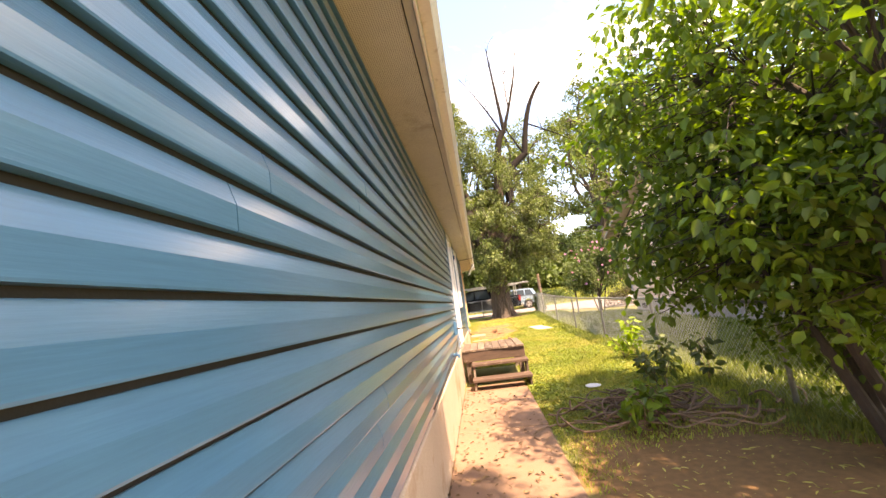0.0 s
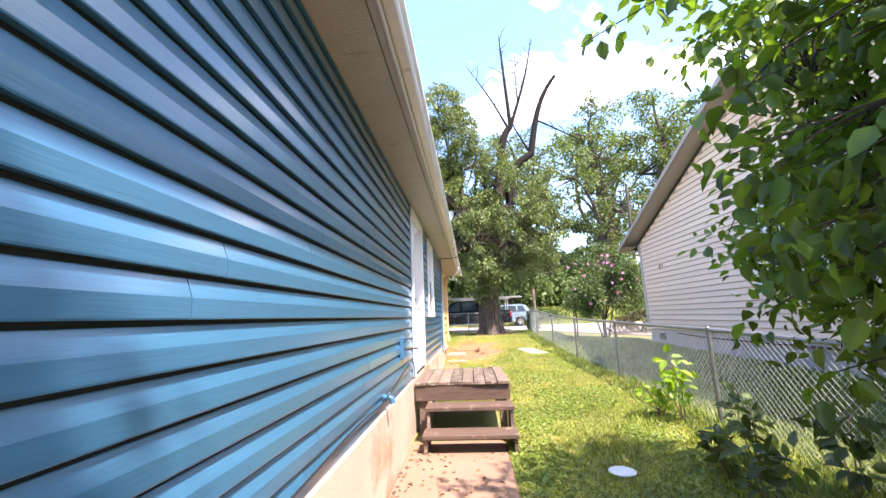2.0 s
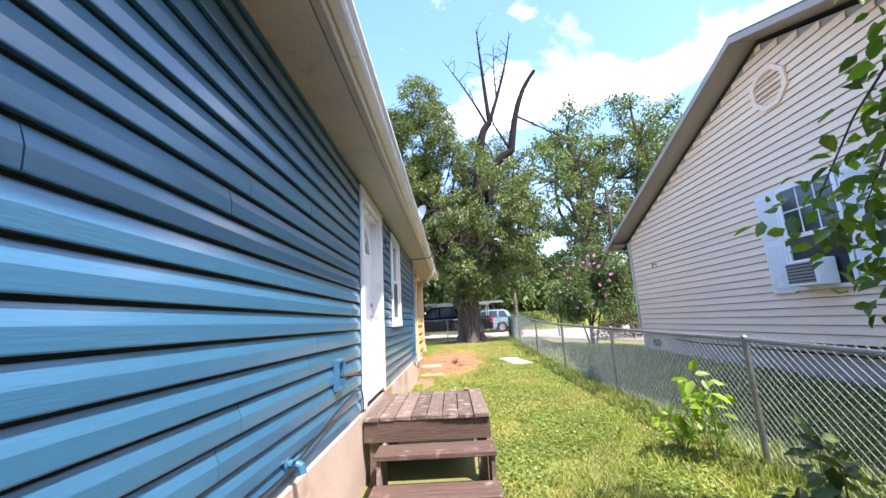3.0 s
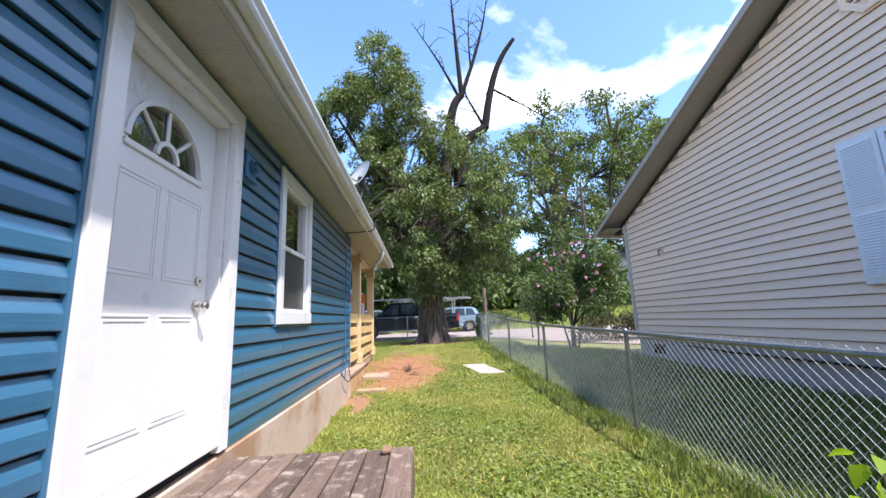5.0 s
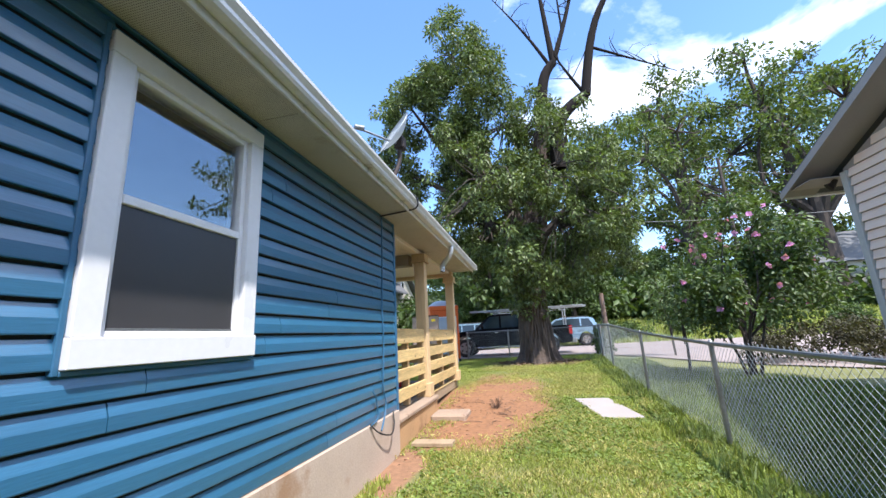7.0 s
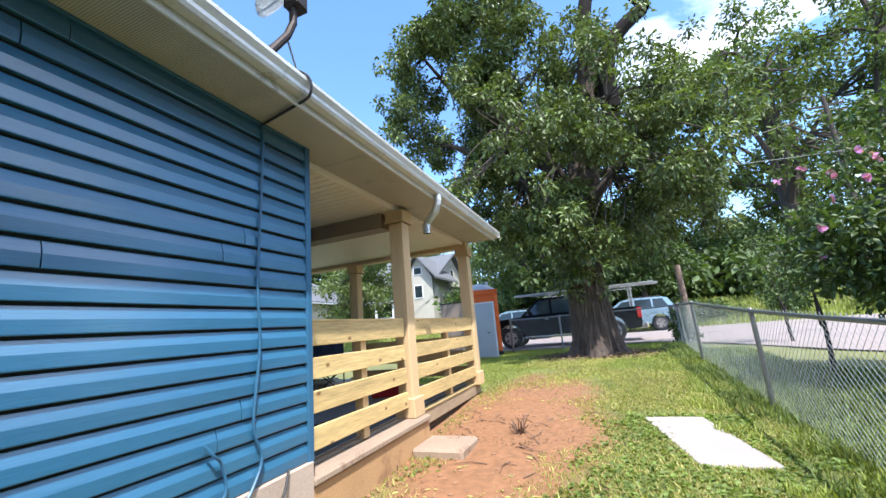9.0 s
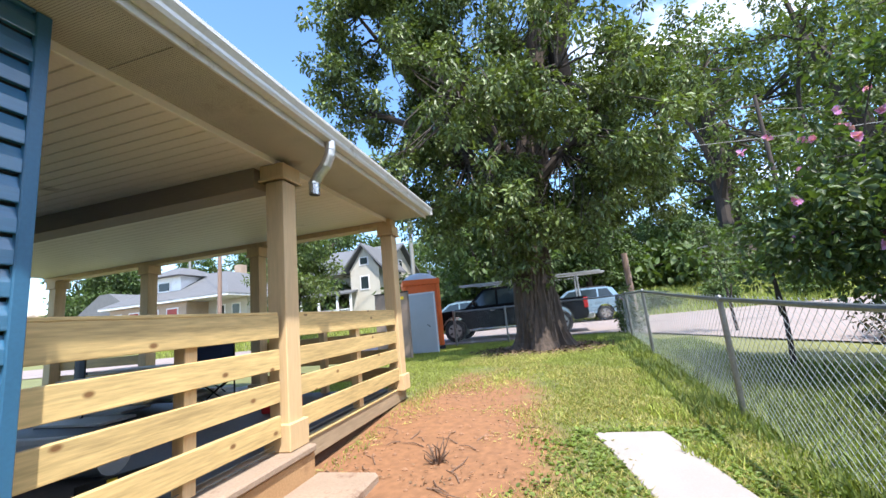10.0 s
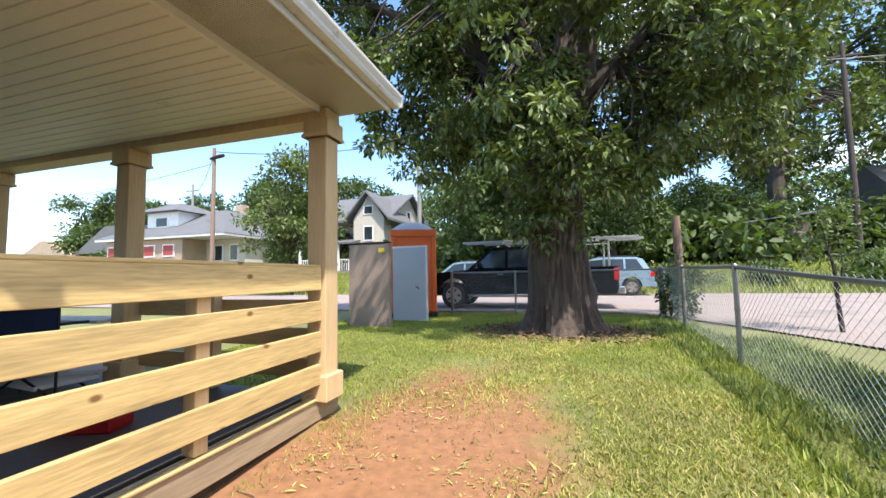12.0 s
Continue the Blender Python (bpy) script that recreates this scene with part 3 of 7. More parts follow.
for a, b in ((HOUSE_A, 1.4), (1.402, 7.4), (7.402, 13.4), (13.402, 17.92)):
    part("gutter_length", prism([(u - 0.04, v) for u, v in g_prof], a, b), M_GUTTER, gutter)
part("end_cap", box((-0.093, 17.921, 3.055), (0.005, 17.926, 3.165)), M_GUTTER, gutter)

roof = tagged(new("roof"), "grey asphalt shingle roof", "roof", kind="structure")
RIDGE_X, ROOF_UP = -4.25, 0.34


def roof_z(x):
    return 3.175 + (4.2 - abs(x - RIDGE_X)) * ROOF_UP


for s in (1, -1):
    xa = RIDGE_X + s * 4.18
    part("roof_deck", prism([(RIDGE_X, roof_z(RIDGE_X)), (xa, roof_z(xa)), (xa, roof_z(xa) - 0.03), (RIDGE_X, roof_z(RIDGE_X) - 0.05)], HOUSE_A - 0.3, 17.93), M_SHINGLE, roof)
part("gable_end", prism([(RIDGE_X - 3.7, 3.07), (-0.55, 3.07), (RIDGE_X, roof_z(RIDGE_X) - 0.06)], 17.70, 17.78), M_CREAM, roof)
part("gable_back", prism([(RIDGE_X - 3.7, 3.07), (-0.55, 3.07), (RIDGE_X, roof_z(RIDGE_X) - 0.06)], HOUSE_A, HOUSE_A + 0.1), M_CREAM, roof)


# ---- entrance door ----
def entrance_door():
    d = tagged(new("door_1"), "closed white panelled entrance door with a fanlight", "door", kind="structure")
    x = -0.592
    ya, yb, za, zb = 7.885, 8.835, 0.79, 2.83
    cy = (ya + yb) / 2
    part("jamb", box((-0.64, 7.84, 0.765), (-0.513, ya - 0.003, 2.898), 0.003), M_WHITE, d)
    part("jamb", box((-0.64, yb + 0.003, 0.765), (-0.513, 8.88, 2.898), 0.003), M_WHITE, d)
    part("head_jamb", box((-0.64, ya - 0.001, zb + 0.003), (-0.514, yb + 0.001, 2.898), 0.003), M_WHITE, d)
    part("sill", box((-0.64, 7.86, 0.762), (-0.46, 8.86, 0.786), 0.005), M_WHITE, d, "worn white door sill")
    # leaf in pieces round the fanlight
    r, fz = 0.30, 2.40
    leaf = part("door_leaf", box((x - 0.04, ya, za), (x, yb, fz - 0.02), 0.003), M_WHITE, d)
    bm = bmesh.new()
    steps = 16
    arc = [(cy + r * math.cos(math.pi * i / steps), fz + r * 0.93 * math.sin(math.pi * i / steps)) for i in range(steps + 1)]
    right = [(yb, fz - 0.019), (yb, zb), (cy, zb)] + [arc[i] for i in range(steps // 2, -1, -1)] + [(cy + r, fz - 0.019)]
    left = [(ya, fz - 0.019), (cy - r, fz - 0.019)] + [arc[i] for i in range(steps, steps // 2 - 1, -1)] + [(cy, zb), (ya, zb)]
    prism(right, x - 0.04, x, "x", bm)
    prism(left, x - 0.04, x, "x", bm)
    part("upper_leaf", bm, M_WHITE, d)
    glass = part("fanlight_pane", prism([(cy - r, fz - 0.019)] + arc[::-1] + [(cy + r, fz - 0.019)], x - 0.026, x - 0.020, "x"), M_GLASS, d, "half-round glass pane")
    glass.visible_shadow = False
    bm = bmesh.new()
    for k in range(steps):
        a, b = arc[k], arc[k + 1]
        qa = (cy + (a[0] - cy) * 1.10, fz + (a[1] - fz) * 1.10)
        qb = (cy + (b[0] - cy) * 1.10, fz + (b[1] - fz) * 1.10)
        prism([a, b, qb, qa], x + 0.0005, x + 0.014, "x", bm)
    box((x + 0.0005, cy - r * 1.1, fz - 0.05), (x + 0.014, cy + r * 1.1, fz - 0.018), 0.003, bm)
    part("fanlight_frame", bm, M_WHITE, d)
    for ang in (45, 90, 135):
        a = radians(ang)
        bm = tube([(x - 0.012, cy + 0.09 * math.cos(a), fz + 0.09 * math.sin(a)), (x - 0.012, cy + r * math.cos(a), fz + r * 0.93 * math.sin(a))], 0.012, 6)
        part("glazing_bar", bm, M_WHITE, d)
    bm = bmesh.new()
    prism([(cy + 0.10 * math.cos(math.pi * i / 10), fz + 0.10 * math.sin(math.pi * i / 10)) for i in range(11)] + [(cy + 0.075 * math.cos(math.pi * i / 10), fz + 0.075 * math.sin(math.pi * i / 10)) for i in range(10, -1, -1)], x - 0.018, x + 0.004, "x", bm)
    part("glazing_arc", bm, M_WHITE, d)

    def raised_panel(y0, y1, z0, z1):
        bm = bmesh.new()
        for k in range(2):
            e = 0.022 * k
            for lo, hi in (((y0 + e, z0 + e), (y1 - e, z0 + e + 0.013)), ((y0 + e, z1 - e - 0.013), (y1 - e, z1 - e)), ((y0 + e, z0 + e + 0.013), (y0 + e + 0.013, z1 - e - 0.013)), ((y1 - e - 0.013, z0 + e + 0.013), (y1 - e, z1 - e - 0.013))):
                box((x + 0.0005, lo[0], lo[1]), (x + 0.0045 - 0.001 * k, hi[0], hi[1]), 0.003, bm)
        part("panel_moulding", bm, M_WHITE, d)

    for s in (0, 1):
        y0 = ya + 0.12 + s * 0.385
        raised_panel(y0, y0 + 0.325, 0.99, 1.55)
        raised_panel(y0, y0 + 0.325, 1.73, 2.24)
    knob = part("door_handle", disc((x + 0.008, 8.725, 1.61), 0.035, 0.016), M_CHROME, d, "satin nickel knob")
    bm = tube([(x + 0.016, 8.725, 1.61), (x + 0.045, 8.725, 1.61), (x + 0.050, 8.725, 1.61), (x + 0.065, 8.725, 1.61), (x + 0.078, 8.725, 1.61), (x + 0.082, 8.725, 1.61)], [0.011, 0.011, 0.022, 0.029, 0.024, 0.008], 14)
    part("knob", bm, M_CHROME, knob)
    bolt = part("deadbolt", disc((x + 0.010, 8.725, 1.76), 0.030, 0.02), M_CHROME, d, "round nickel deadbolt")
    part("keyway", box((x + 0.0205, 8.722, 1.750), (x + 0.024, 8.728, 1.770)), M_BLACK, bolt)
    return d


entrance_door()
door_trim = tagged(new("trim_door"), "wide white painted door casing", "trim", kind="structure")
for lo, hi in (((-0.512, 7.75, 0.72), (-0.462, 7.862, 2.885)), ((-0.512, 8.858, 0.72), (-0.462, 8.97, 2.885)), ((-0.512, 7.75, 2.886), (-0.460, 8.97, 3.00))):
    part("casing_board", box(lo, hi, 0.004), M_WHITE, door_trim)


channel = tagged(new("trim_channel"), "narrow blue edging strips round door and window", "trim", kind="structure")
for y0, y1, z0, z1 in ((7.728, 7.749, 0.70, 3.02), (8.971, 8.992, 0.70, 3.02), (9.772, 9.794, 1.46, 2.985), (10.806, 10.828, 1.46, 2.985), (9.795, 10.805, 1.458, 1.478), (9.795, 10.805, 2.962, 2.982)):
    part("edging", box((-0.514, y0, z0), (-0.484, y1, z1), 0.003), M_BLUE, channel)


# ---- window ----
def sash_window():
    w = tagged(new("window_1"), "white double-hung window with a dark lower insect screen", "window", kind="structure")
    ya, yb = WIN_Y
    za, zb = WIN_Z
    t = 0.11
    for lo, hi in (((ya, za + 0.12), (ya + t, zb - t)), ((yb - t, za + 0.12), (yb, zb - t)), ((ya, zb - t + 0.001), (yb, zb))):
        part("window_frame", box((-0.512, lo[0], lo[1]), (-0.464, hi[0], hi[1]), 0.004), M_WHITE, w)
    part("window_sill", box((-0.512, ya - 0.005, za), (-0.455, yb + 0.005, za + 0.119), 0.004), M_WHITE, w)
    gy0, gy1, gz0, gz1 = ya + t, yb - t, za + 0.12, zb - t
    for lo, hi in (((gy0, gz0), (gy0 + 0.035, gz1)), ((gy1 - 0.035, gz0), (gy1, gz1)), ((gy0 + 0.035, gz1 - 0.035), (gy1 - 0.035, gz1)), ((gy0 + 0.035, gz0), (gy1 - 0.035, gz0 + 0.025))):
        part("sash", box((-0.60, lo[0], lo[1]), (-0.495, hi[0], hi[1]), 0.004), M_WHITE, w)
    mid = 2.205
    part("meeting_rail", box((-0.56, gy0 + 0.036, mid - 0.022), (-0.492, gy1 - 0.036, mid + 0.022), 0.004), M_WHITE, w)
    p = part("pane", box((-0.535, gy0 + 0.03, mid + 0.018), (-0.530, gy1 - 0.03, gz1 - 0.03)), M_GLASS, w)
    p.visible_shadow = False
    p = part("pane", box((-0.565, gy0 + 0.03, gz0 + 0.02), (-0.560, gy1 - 0.03, mid - 0.018)), M_GLASS, w)
    p.visible_shadow = False
    scr = part("insect_screen", box((-0.512, gy0 + 0.040, gz0 + 0.030), (-0.508, gy1 - 0.040, mid - 0.024)), M_SCREEN, w, "dark insect screen")
    part("screen_edge", box((-0.514, gy0 + 0.036, gz0 + 0.025), (-0.503, gy1 - 0.036, gz0 + 0.038), 0.002), M_GALV, scr)
    return w


sash_window()

# ---- porch: columns, beams, rails ----
PORCH_Z = 0.56
tagged(part("floor_porch", box((-7.9, HOUSE_B + 0.002, 0.36), (-0.83, 17.86, PORCH_Z), 0.01), M_FLOORB), "dark grey porch floor", "floor", kind="structure")
bm = bmesh.new()
y = HOUSE_B + 0.01
while y < 17.6:
    b = min(y + 0.102, 17.62)
    prism([(y, 3.0), (y + 0.006, 2.992), (b - 0.010, 2.992), (b - 0.004, 3.0), (b, 3.0), (b, 3.012), (y, 3.012)], -7.8, -0.66, "x", bm)
    y += 0.102
tagged(part("ceiling_porch", bm, M_CEIL), "cream beadboard porch ceiling with brown stains", "ceiling", kind="structure")
beams = tagged(new("trim_beams"), "tan wrapped porch beams", "beam", kind="structure")
part("side_strip", box((-0.665, HOUSE_B + 0.005, 2.984), (-0.640, 17.88, 3.045), 0.004), M_CEIL, beams)
part("front_beam", box((-7.9, 17.63, 2.925), (-0.58, 17.84, 3.03), 0.004), M_POST, beams)
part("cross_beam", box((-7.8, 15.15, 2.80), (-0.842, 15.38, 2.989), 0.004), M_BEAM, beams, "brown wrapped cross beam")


def column(x, y, low, label="tan boxed porch column with cap and base", foot=True, top=2.99):
    c = thing("porch_column", (x, y, 0), label, "column", "porch columns")
    part("shaft", box((-0.09, -0.09, low), (0.09, 0.09, top - 0.001), 0.006), M_POST, c)
    bm = box((-0.122, -0.122, top - 0.155), (0.122, 0.122, top - 0.002), 0.006)
    box((-0.132, -0.132, top - 0.155), (0.132, 0.132, top - 0.128), 0.004, bm)
    part("cap", bm, M_POST, c)
    if foot:
        part("base", box((-0.125, -0.125, low + 0.001), (0.125, 0.125, low + 0.21), 0.008), M_POST, c)
    return c


column(-0.665, 15.28, 0.58)
column(-0.665, 17.72, 0.56, "tan boxed corner column at the porch front", top=2.924)
for x in (-3.0, -5.33, -7.65):
    column(x, 17.72, PORCH_Z, top=2.924)

rail_rows = ((1.465, 1.65), (1.215, 1.375), (0.965, 1.125), (0.705, 0.865))


def side_rail(y0, y1, stub):
    r = thing("porch_railing", (0, 0, 0), "fresh yellow pine porch railing of four wide boards", "railing", "porch railings")
    for za, zb in rail_rows:
        part("rail_board", box((-0.640, y0, za), (-0.602, y1, zb), 0.004), M_PINE, r)
    part("rail_cap", box((-0.70, y0 + 0.01, 1.6505), (-0.60, y1 - 0.01, 1.672), 0.004), M_PINE, r)
    part("baluster", box((-0.732, stub - 0.045, 0.60), (-0.642, stub + 0.045, 1.64), 0.004), M_POST, r)
    part("baluster", box((-0.732, y0 + 0.01, 0.60), (-0.642, y0 + 0.05, 1.64), 0.004), M_POST, r)
    for k, z in enumerate((0.60, 0.635, 0.672)):
        part("wire", tube([(-0.665 - 0.01 * k, y0, z), (-0.665 - 0.01 * k, y1, z + 0.004)], 0.004, 5), M_GALV, r, "thin galvanised wire")
    return r


side_rail(13.475, 15.13, 14.36)
side_rail(15.39, 17.61, 16.55)
fr = thing("porch_railing", (0, 0, 0), "pine railing across the porch front", "railing", "porch railings")
for za, zb in rail_rows:
    part("rail_board", box((-2.90, 17.77, za), (-0.80, 17.81, zb), 0.004), M_PINE_X, fr)
part("baluster", box((-1.89, 17.67, 0.57), (-1.80, 17.768, 1.64), 0.004), M_POST, fr)
fr2 = thing("porch_railing", (0, 0, 0), "pine railing across the porch front", "railing", "porch railings")
for za, zb in rail_rows[1:]:
    part("rail_board", box((-7.54, 17.77, za), (-5.43, 17.81, zb), 0.004), M_PINE_X, fr2)

tagged(part("porch_sill", box((-0.84, HOUSE_B + 0.003, 0.522), (-0.47, 15.40, 0.578), 0.012), M_STONE), "worn limestone sill under the porch railing", "sill", kind="structure")
skirt = thing("skirt_board", (0, 0, 0), "mud-splashed timber skirt along the porch edge", "board")
part("board", box((-0.70, 15.42, 0.40), (-0.645, 17.93, 0.57), 0.006), M_SKIRT, skirt)
part("ledger", box((-0.72, 15.42, 0.5705), (-0.63, 17.80, 0.588), 0.004), M_PINE, skirt)
# dark sheet behind the skirt, its colour stands in for shade below the porch
tagged(part("wall_foundation_front", box((-0.82, 15.43, -0.2), (-0.715, 17.88, 0.50)), M_UNDER_SHADE), "dark sheet standing in for shade under the porch", "foundation", kind="structure")
# downspout elbow
spout = thing("downspout_elbow", (0, 0, 0), "loose galvanised downspout elbow hanging from the gutter", "downspout")
sp = [(-0.06, 15.15, 3.06), (-0.06, 15.15, 2.99), (-0.07, 15.15, 2.94), (-0.11, 15.15, 2.86), (-0.19, 15.15, 2.78), (-0.23, 15.15, 2.72), (-0.235, 15.15, 2.62)]
part("pipe", tube(sp, 0.046, 12, caps=False), M_SPOUT, spout)
part("dark_mouth", disc((-0.235, 15.15, 2.628), 0.040, 0.004, "z"), M_BLACK, spout)
for i in (1, 3, 5):
    part("ring", tube([Vector(sp[i]) - (Vector(sp[i + 1]) - Vector(sp[i])) * 0.08, Vector(sp[i]) + (Vector(sp[i + 1]) - Vector(sp[i])) * 0.08], 0.050, 12), M_SPOUT, spout)


# ---- wooden steps at the side door ----
def side_steps():
    s = thing("porch_steps", (0, 0, 0), "weathered brown timber landing with two open treads", "steps")
    y0, y1, x0, x1, top = 7.66, 8.96, -0.46, 0.72, 0.665
    n = 8
    w = (x1 - x0) / n
    for k in range(n):
        part("deck_board", box((x0 + k * w + 0.004, y0 - 0.02 + 0.012 * math.sin(k * 7), top - 0.038), (x0 + (k + 1) * w - 0.005, y1 + 0.015 * math.sin(k * 4), top + 0.003 * math.sin(k * 3)), 0.005), M_OLDWOOD, s)
    part("front_fascia", box((x0, y0, top - 0.225), (x1, y0 + 0.038, top - 0.040), 0.004), M_OLDWOOD_X, s)
    part("back_fascia", box((x0, y1 - 0.06, top - 0.225), (x1, y1 - 0.02, top - 0.040), 0.004), M_OLDWOOD_X, s)
    for x in (x0 + 0.001, x1 - 0.039):
        part("side_joist", box((x, y0 + 0.039, top - 0.225), (x + 0.038, y1 - 0.061, top - 0.040), 0.004), M_OLDWOOD, s)
    for x in (x0 + 0.045, x1 - 0.13):
        for y in (y0 + 0.045, y1 - 0.15):
            part("leg", box((x, y, 0.0), (x + 0.09, y + 0.09, top - 0.04), 0.005), M_OLDWOOD, s)
    for z, ya in ((0.44, 7.30), (0.225, 6.98)):
        part("tread", box((x0 + 0.16, ya, z - 0.045), (x1 + 0.01, ya + 0.30, z), 0.006), M_OLDWOOD_X, s)
    for x in (x0 + 0.18, x1 - 0.04):
        bm = prism([(7.66, 0.0), (7.66, 0.44), (7.60, 0.395), (7.33, 0.395), (7.31, 0.178), (7.01, 0.178), (7.01, 0.03), (7.10, 0.0)], x, x + 0.035, "x")
        part("stringer", bm, M_OLDWOOD, s)
    return s


side_steps()
pine_cone = thing("wood_scrap", (0.55, 8.86, 0.668), "small reddish scrap of wood on the landing", "scrap")
part("scrap", box((-0.03, -0.04, 0), (0.03, 0.04, 0.035), 0.012), M_STICK, pine_cone)

# ---- fittings on the house wall ----
vent = thing("exhaust_vent", (-0.497, 9.125, 2.665), "blue painted exhaust vent cover with a dark round fan", "vent")
part("plate", box((0, -0.085, -0.092), (0.030, 0.085, 0.092), 0.006), M_BLUE, vent)
part("collar", tube([(0.030, 0, 0), (0.058, 0, 0)], 0.055, 20), M_BLUE, vent)
part("opening", disc((0.060, 0, 0), 0.046, 0.004), M_BLACK, vent)
for k in range(4):
    a = k * math.pi / 2 + 0.4
    part("fan_blade", tube([(0.064, 0.010 * math.cos(a), 0.010 * math.sin(a)), (0.064, 0.043 * math.cos(a), 0.043 * math.sin(a))], [0.005, 0.011], 5), M_BLUE, vent)
part("lip", box((0, -0.092, -0.110), (0.042, 0.092, -0.093), 0.005), M_BLUE, vent)

hatch = thing("hose_bib_box", (-0.497, 6.93, 1.15), "blue painted wall box with a rusty lever tap", "tap")
for lo, hi in (((-0.085, -0.115), (-0.060, 0.115)), ((0.060, -0.115), (0.085, 0.115)), ((-0.059, 0.090), (0.059, 0.115)), ((-0.059, -0.115), (0.059, -0.090))):
    part("frame", box((0, lo[0], lo[1]), (0.045, hi[0], hi[1]), 0.004), M_BLUE, hatch)
part("back_plate", box((0.0, -0.059, -0.089), (0.012, 0.059, 0.089)), M_BLUE, hatch)
part("lever", tube([(0.012, 0, -0.015), (0.05, 0.0, -0.015), (0.10, 0.02, -0.012), (0.19, 0.05, -0.012)], [0.010, 0.012, 0.011, 0.010], 8), M_RUST, hatch, "rusty iron lever")

bib = thing("pipe_elbow", (-0.497, 6.03, 0.81), "blue painted pipe elbow at the foot of the wall", "pipe")
part("pipe", tube([(0, 0, 0), (0.05, 0, 0), (0.075, 0, -0.01), (0.085, 0, -0.05)], [0.022, 0.022, 0.024, 0.024], 10), M_BLUE, bib)
part("collar", disc((0.006, 0, 0), 0.036, 0.012), M_BLUE, bib)
part("handle", box((0.045, -0.04, 0.022), (0.06, 0.04, 0.036), 0.004), M_BLUE, bib)


def cable(label, pts, r=0.006, mat=None, name="wall_cable"):
    c = thing(name, (0, 0, 0), label, "cable")
    smooth_pts = []
    v = [Vector(p) for p in pts]
    for i in range(len(v) - 1):
        p0, p1, p2, p3 = v[max(i - 1, 0)], v[i], v[i + 1], v[min(i + 2, len(v) - 1)]
        for k in range(6):
            t = k / 6
            smooth_pts.append(0.5 * ((2 * p1) + (p2 - p0) * t + (2 * p0 - 5 * p1 + 4 * p2 - p3) * t * t + (3 * p1 - p0 - 3 * p2 + p3) * t ** 3))
    smooth_pts.append(v[-1])
    part("line", tube(smooth_pts, r, 6), mat or M_CABLE, c)
    return c


cable("thin cable along the foot of the siding", [(-0.472, 3.2, 0.75), (-0.47, 4.2, 0.77), (-0.474, 5.2, 0.80), (-0.47, 6.0, 0.79), (-0.47, 6.9, 0.90), (-0.47, 7.6, 0.93), (-0.462, 7.70, 0.72)], 0.007)
cable("blue painted cable running down the siding", [(-0.476, 12.98, 3.02), (-0.474, 12.97, 2.5), (-0.478, 12.95, 1.9), (-0.474, 12.97, 1.5), (-0.476, 12.93, 1.05), (-0.47, 12.99, 0.86), (-0.46, 12.92, 0.72), (-0.45, 12.80, 0.60)], 0.009, M_BLUE)
cable("short blue cable loop near the wall foot", [(-0.47, 12.62, 1.02), (-0.45, 12.66, 0.96), (-0.468, 12.72, 0.90), (-0.465, 12.74, 0.74), (-0.46, 12.55, 0.70)], 0.008, M_BLUE)
cable("black cable hanging from the siding over the foundation", [(-0.465, 13.2, 0.72), (-0.42, 13.1, 0.60), (-0.40, 12.95, 0.53), (-0.43, 12.7, 0.60), (-0.465, 12.55, 0.71)], 0.008)
cable("black cable over the gutter and soffit", [(-0.22, 12.80, 3.28), (-0.06, 12.84, 3.215), (0.018, 12.88, 3.15), (0.0, 12.90, 3.045), (-0.16, 12.92, 3.022), (-0.49, 12.98, 3.02)], 0.010)


# ---- satellite dish ----
def dish():
    d = thing("satellite_dish", (-0.28, 12.75, 3.26), "pale grey satellite dish on a curved dark roof mast", "satellite dish")
    part("foot_plate", box((-0.09, -0.07, -0.02), (0.09, 0.07, 0.0), 0.004), M_GALV, d)
    mast = [(0, 0, -0.01), (0.02, 0.08, 0.16), (0.05, 0.20, 0.36), (0.06, 0.25, 0.50), (0.06, 0.25, 0.66)]
    part("mast", tube(mast, 0.028, 10), M_RUST, d)
    for sx, sy in ((-0.35, 0.05), (0.02, 0.42)):
        part("stay", tube([(0.05, 0.19, 0.36), (sx, sy, 0.10 if sx < 0 else -0.02)], 0.007, 6), M_GALV, d)
    centre, aim = Vector((0.08, 0.22, 0.78)), Vector((-0.62, -0.62, 0.48)).normalized()
    side = aim.cross(Vector((0, 0, 1))).normalized()
    up = side.cross(aim)
    bm = bmesh.new()
    rings = []
    for i in range(7):
        f = i / 6
        rings.append([bm.verts.new(centre + side * math.cos(a) * 0.27 * f + up * math.sin(a) * 0.32 * f + aim * (0.10 * f * f)) for a in [2 * math.pi * k / 28 for k in range(28)]] if i else [bm.verts.new(centre)])
    for k in range(28):
        bm.faces.new((rings[0][0], rings[1][k], rings[1][(k + 1) % 28]))
    for a, b in zip(rings[1:], rings[2:]):
        for k in range(28):
            bm.faces.new((a[k], b[k], b[(k + 1) % 28], a[(k + 1) % 28]))
    ex = bmesh.ops.solidify(bm, geom=bm.faces[:], thickness=0.008)
    smooth(part("reflector", bm, M_DISH, d, "pale grey oval reflector"))
    part("bracket", box((0.0, 0.20, 0.62), (0.13, 0.34, 0.80), 0.02), M_RUST, d)
    arm_end = centre + aim * 0.52 - up * 0.30
    part("feed_arm", tube([centre - up * 0.12, arm_end], 0.014, 8), M_GALV, d)
    part("feed_horn", tube([arm_end, arm_end - aim * 0.10 + up * 0.06], [0.03, 0.035], 10), M_GALV, d)
    return d


dish()


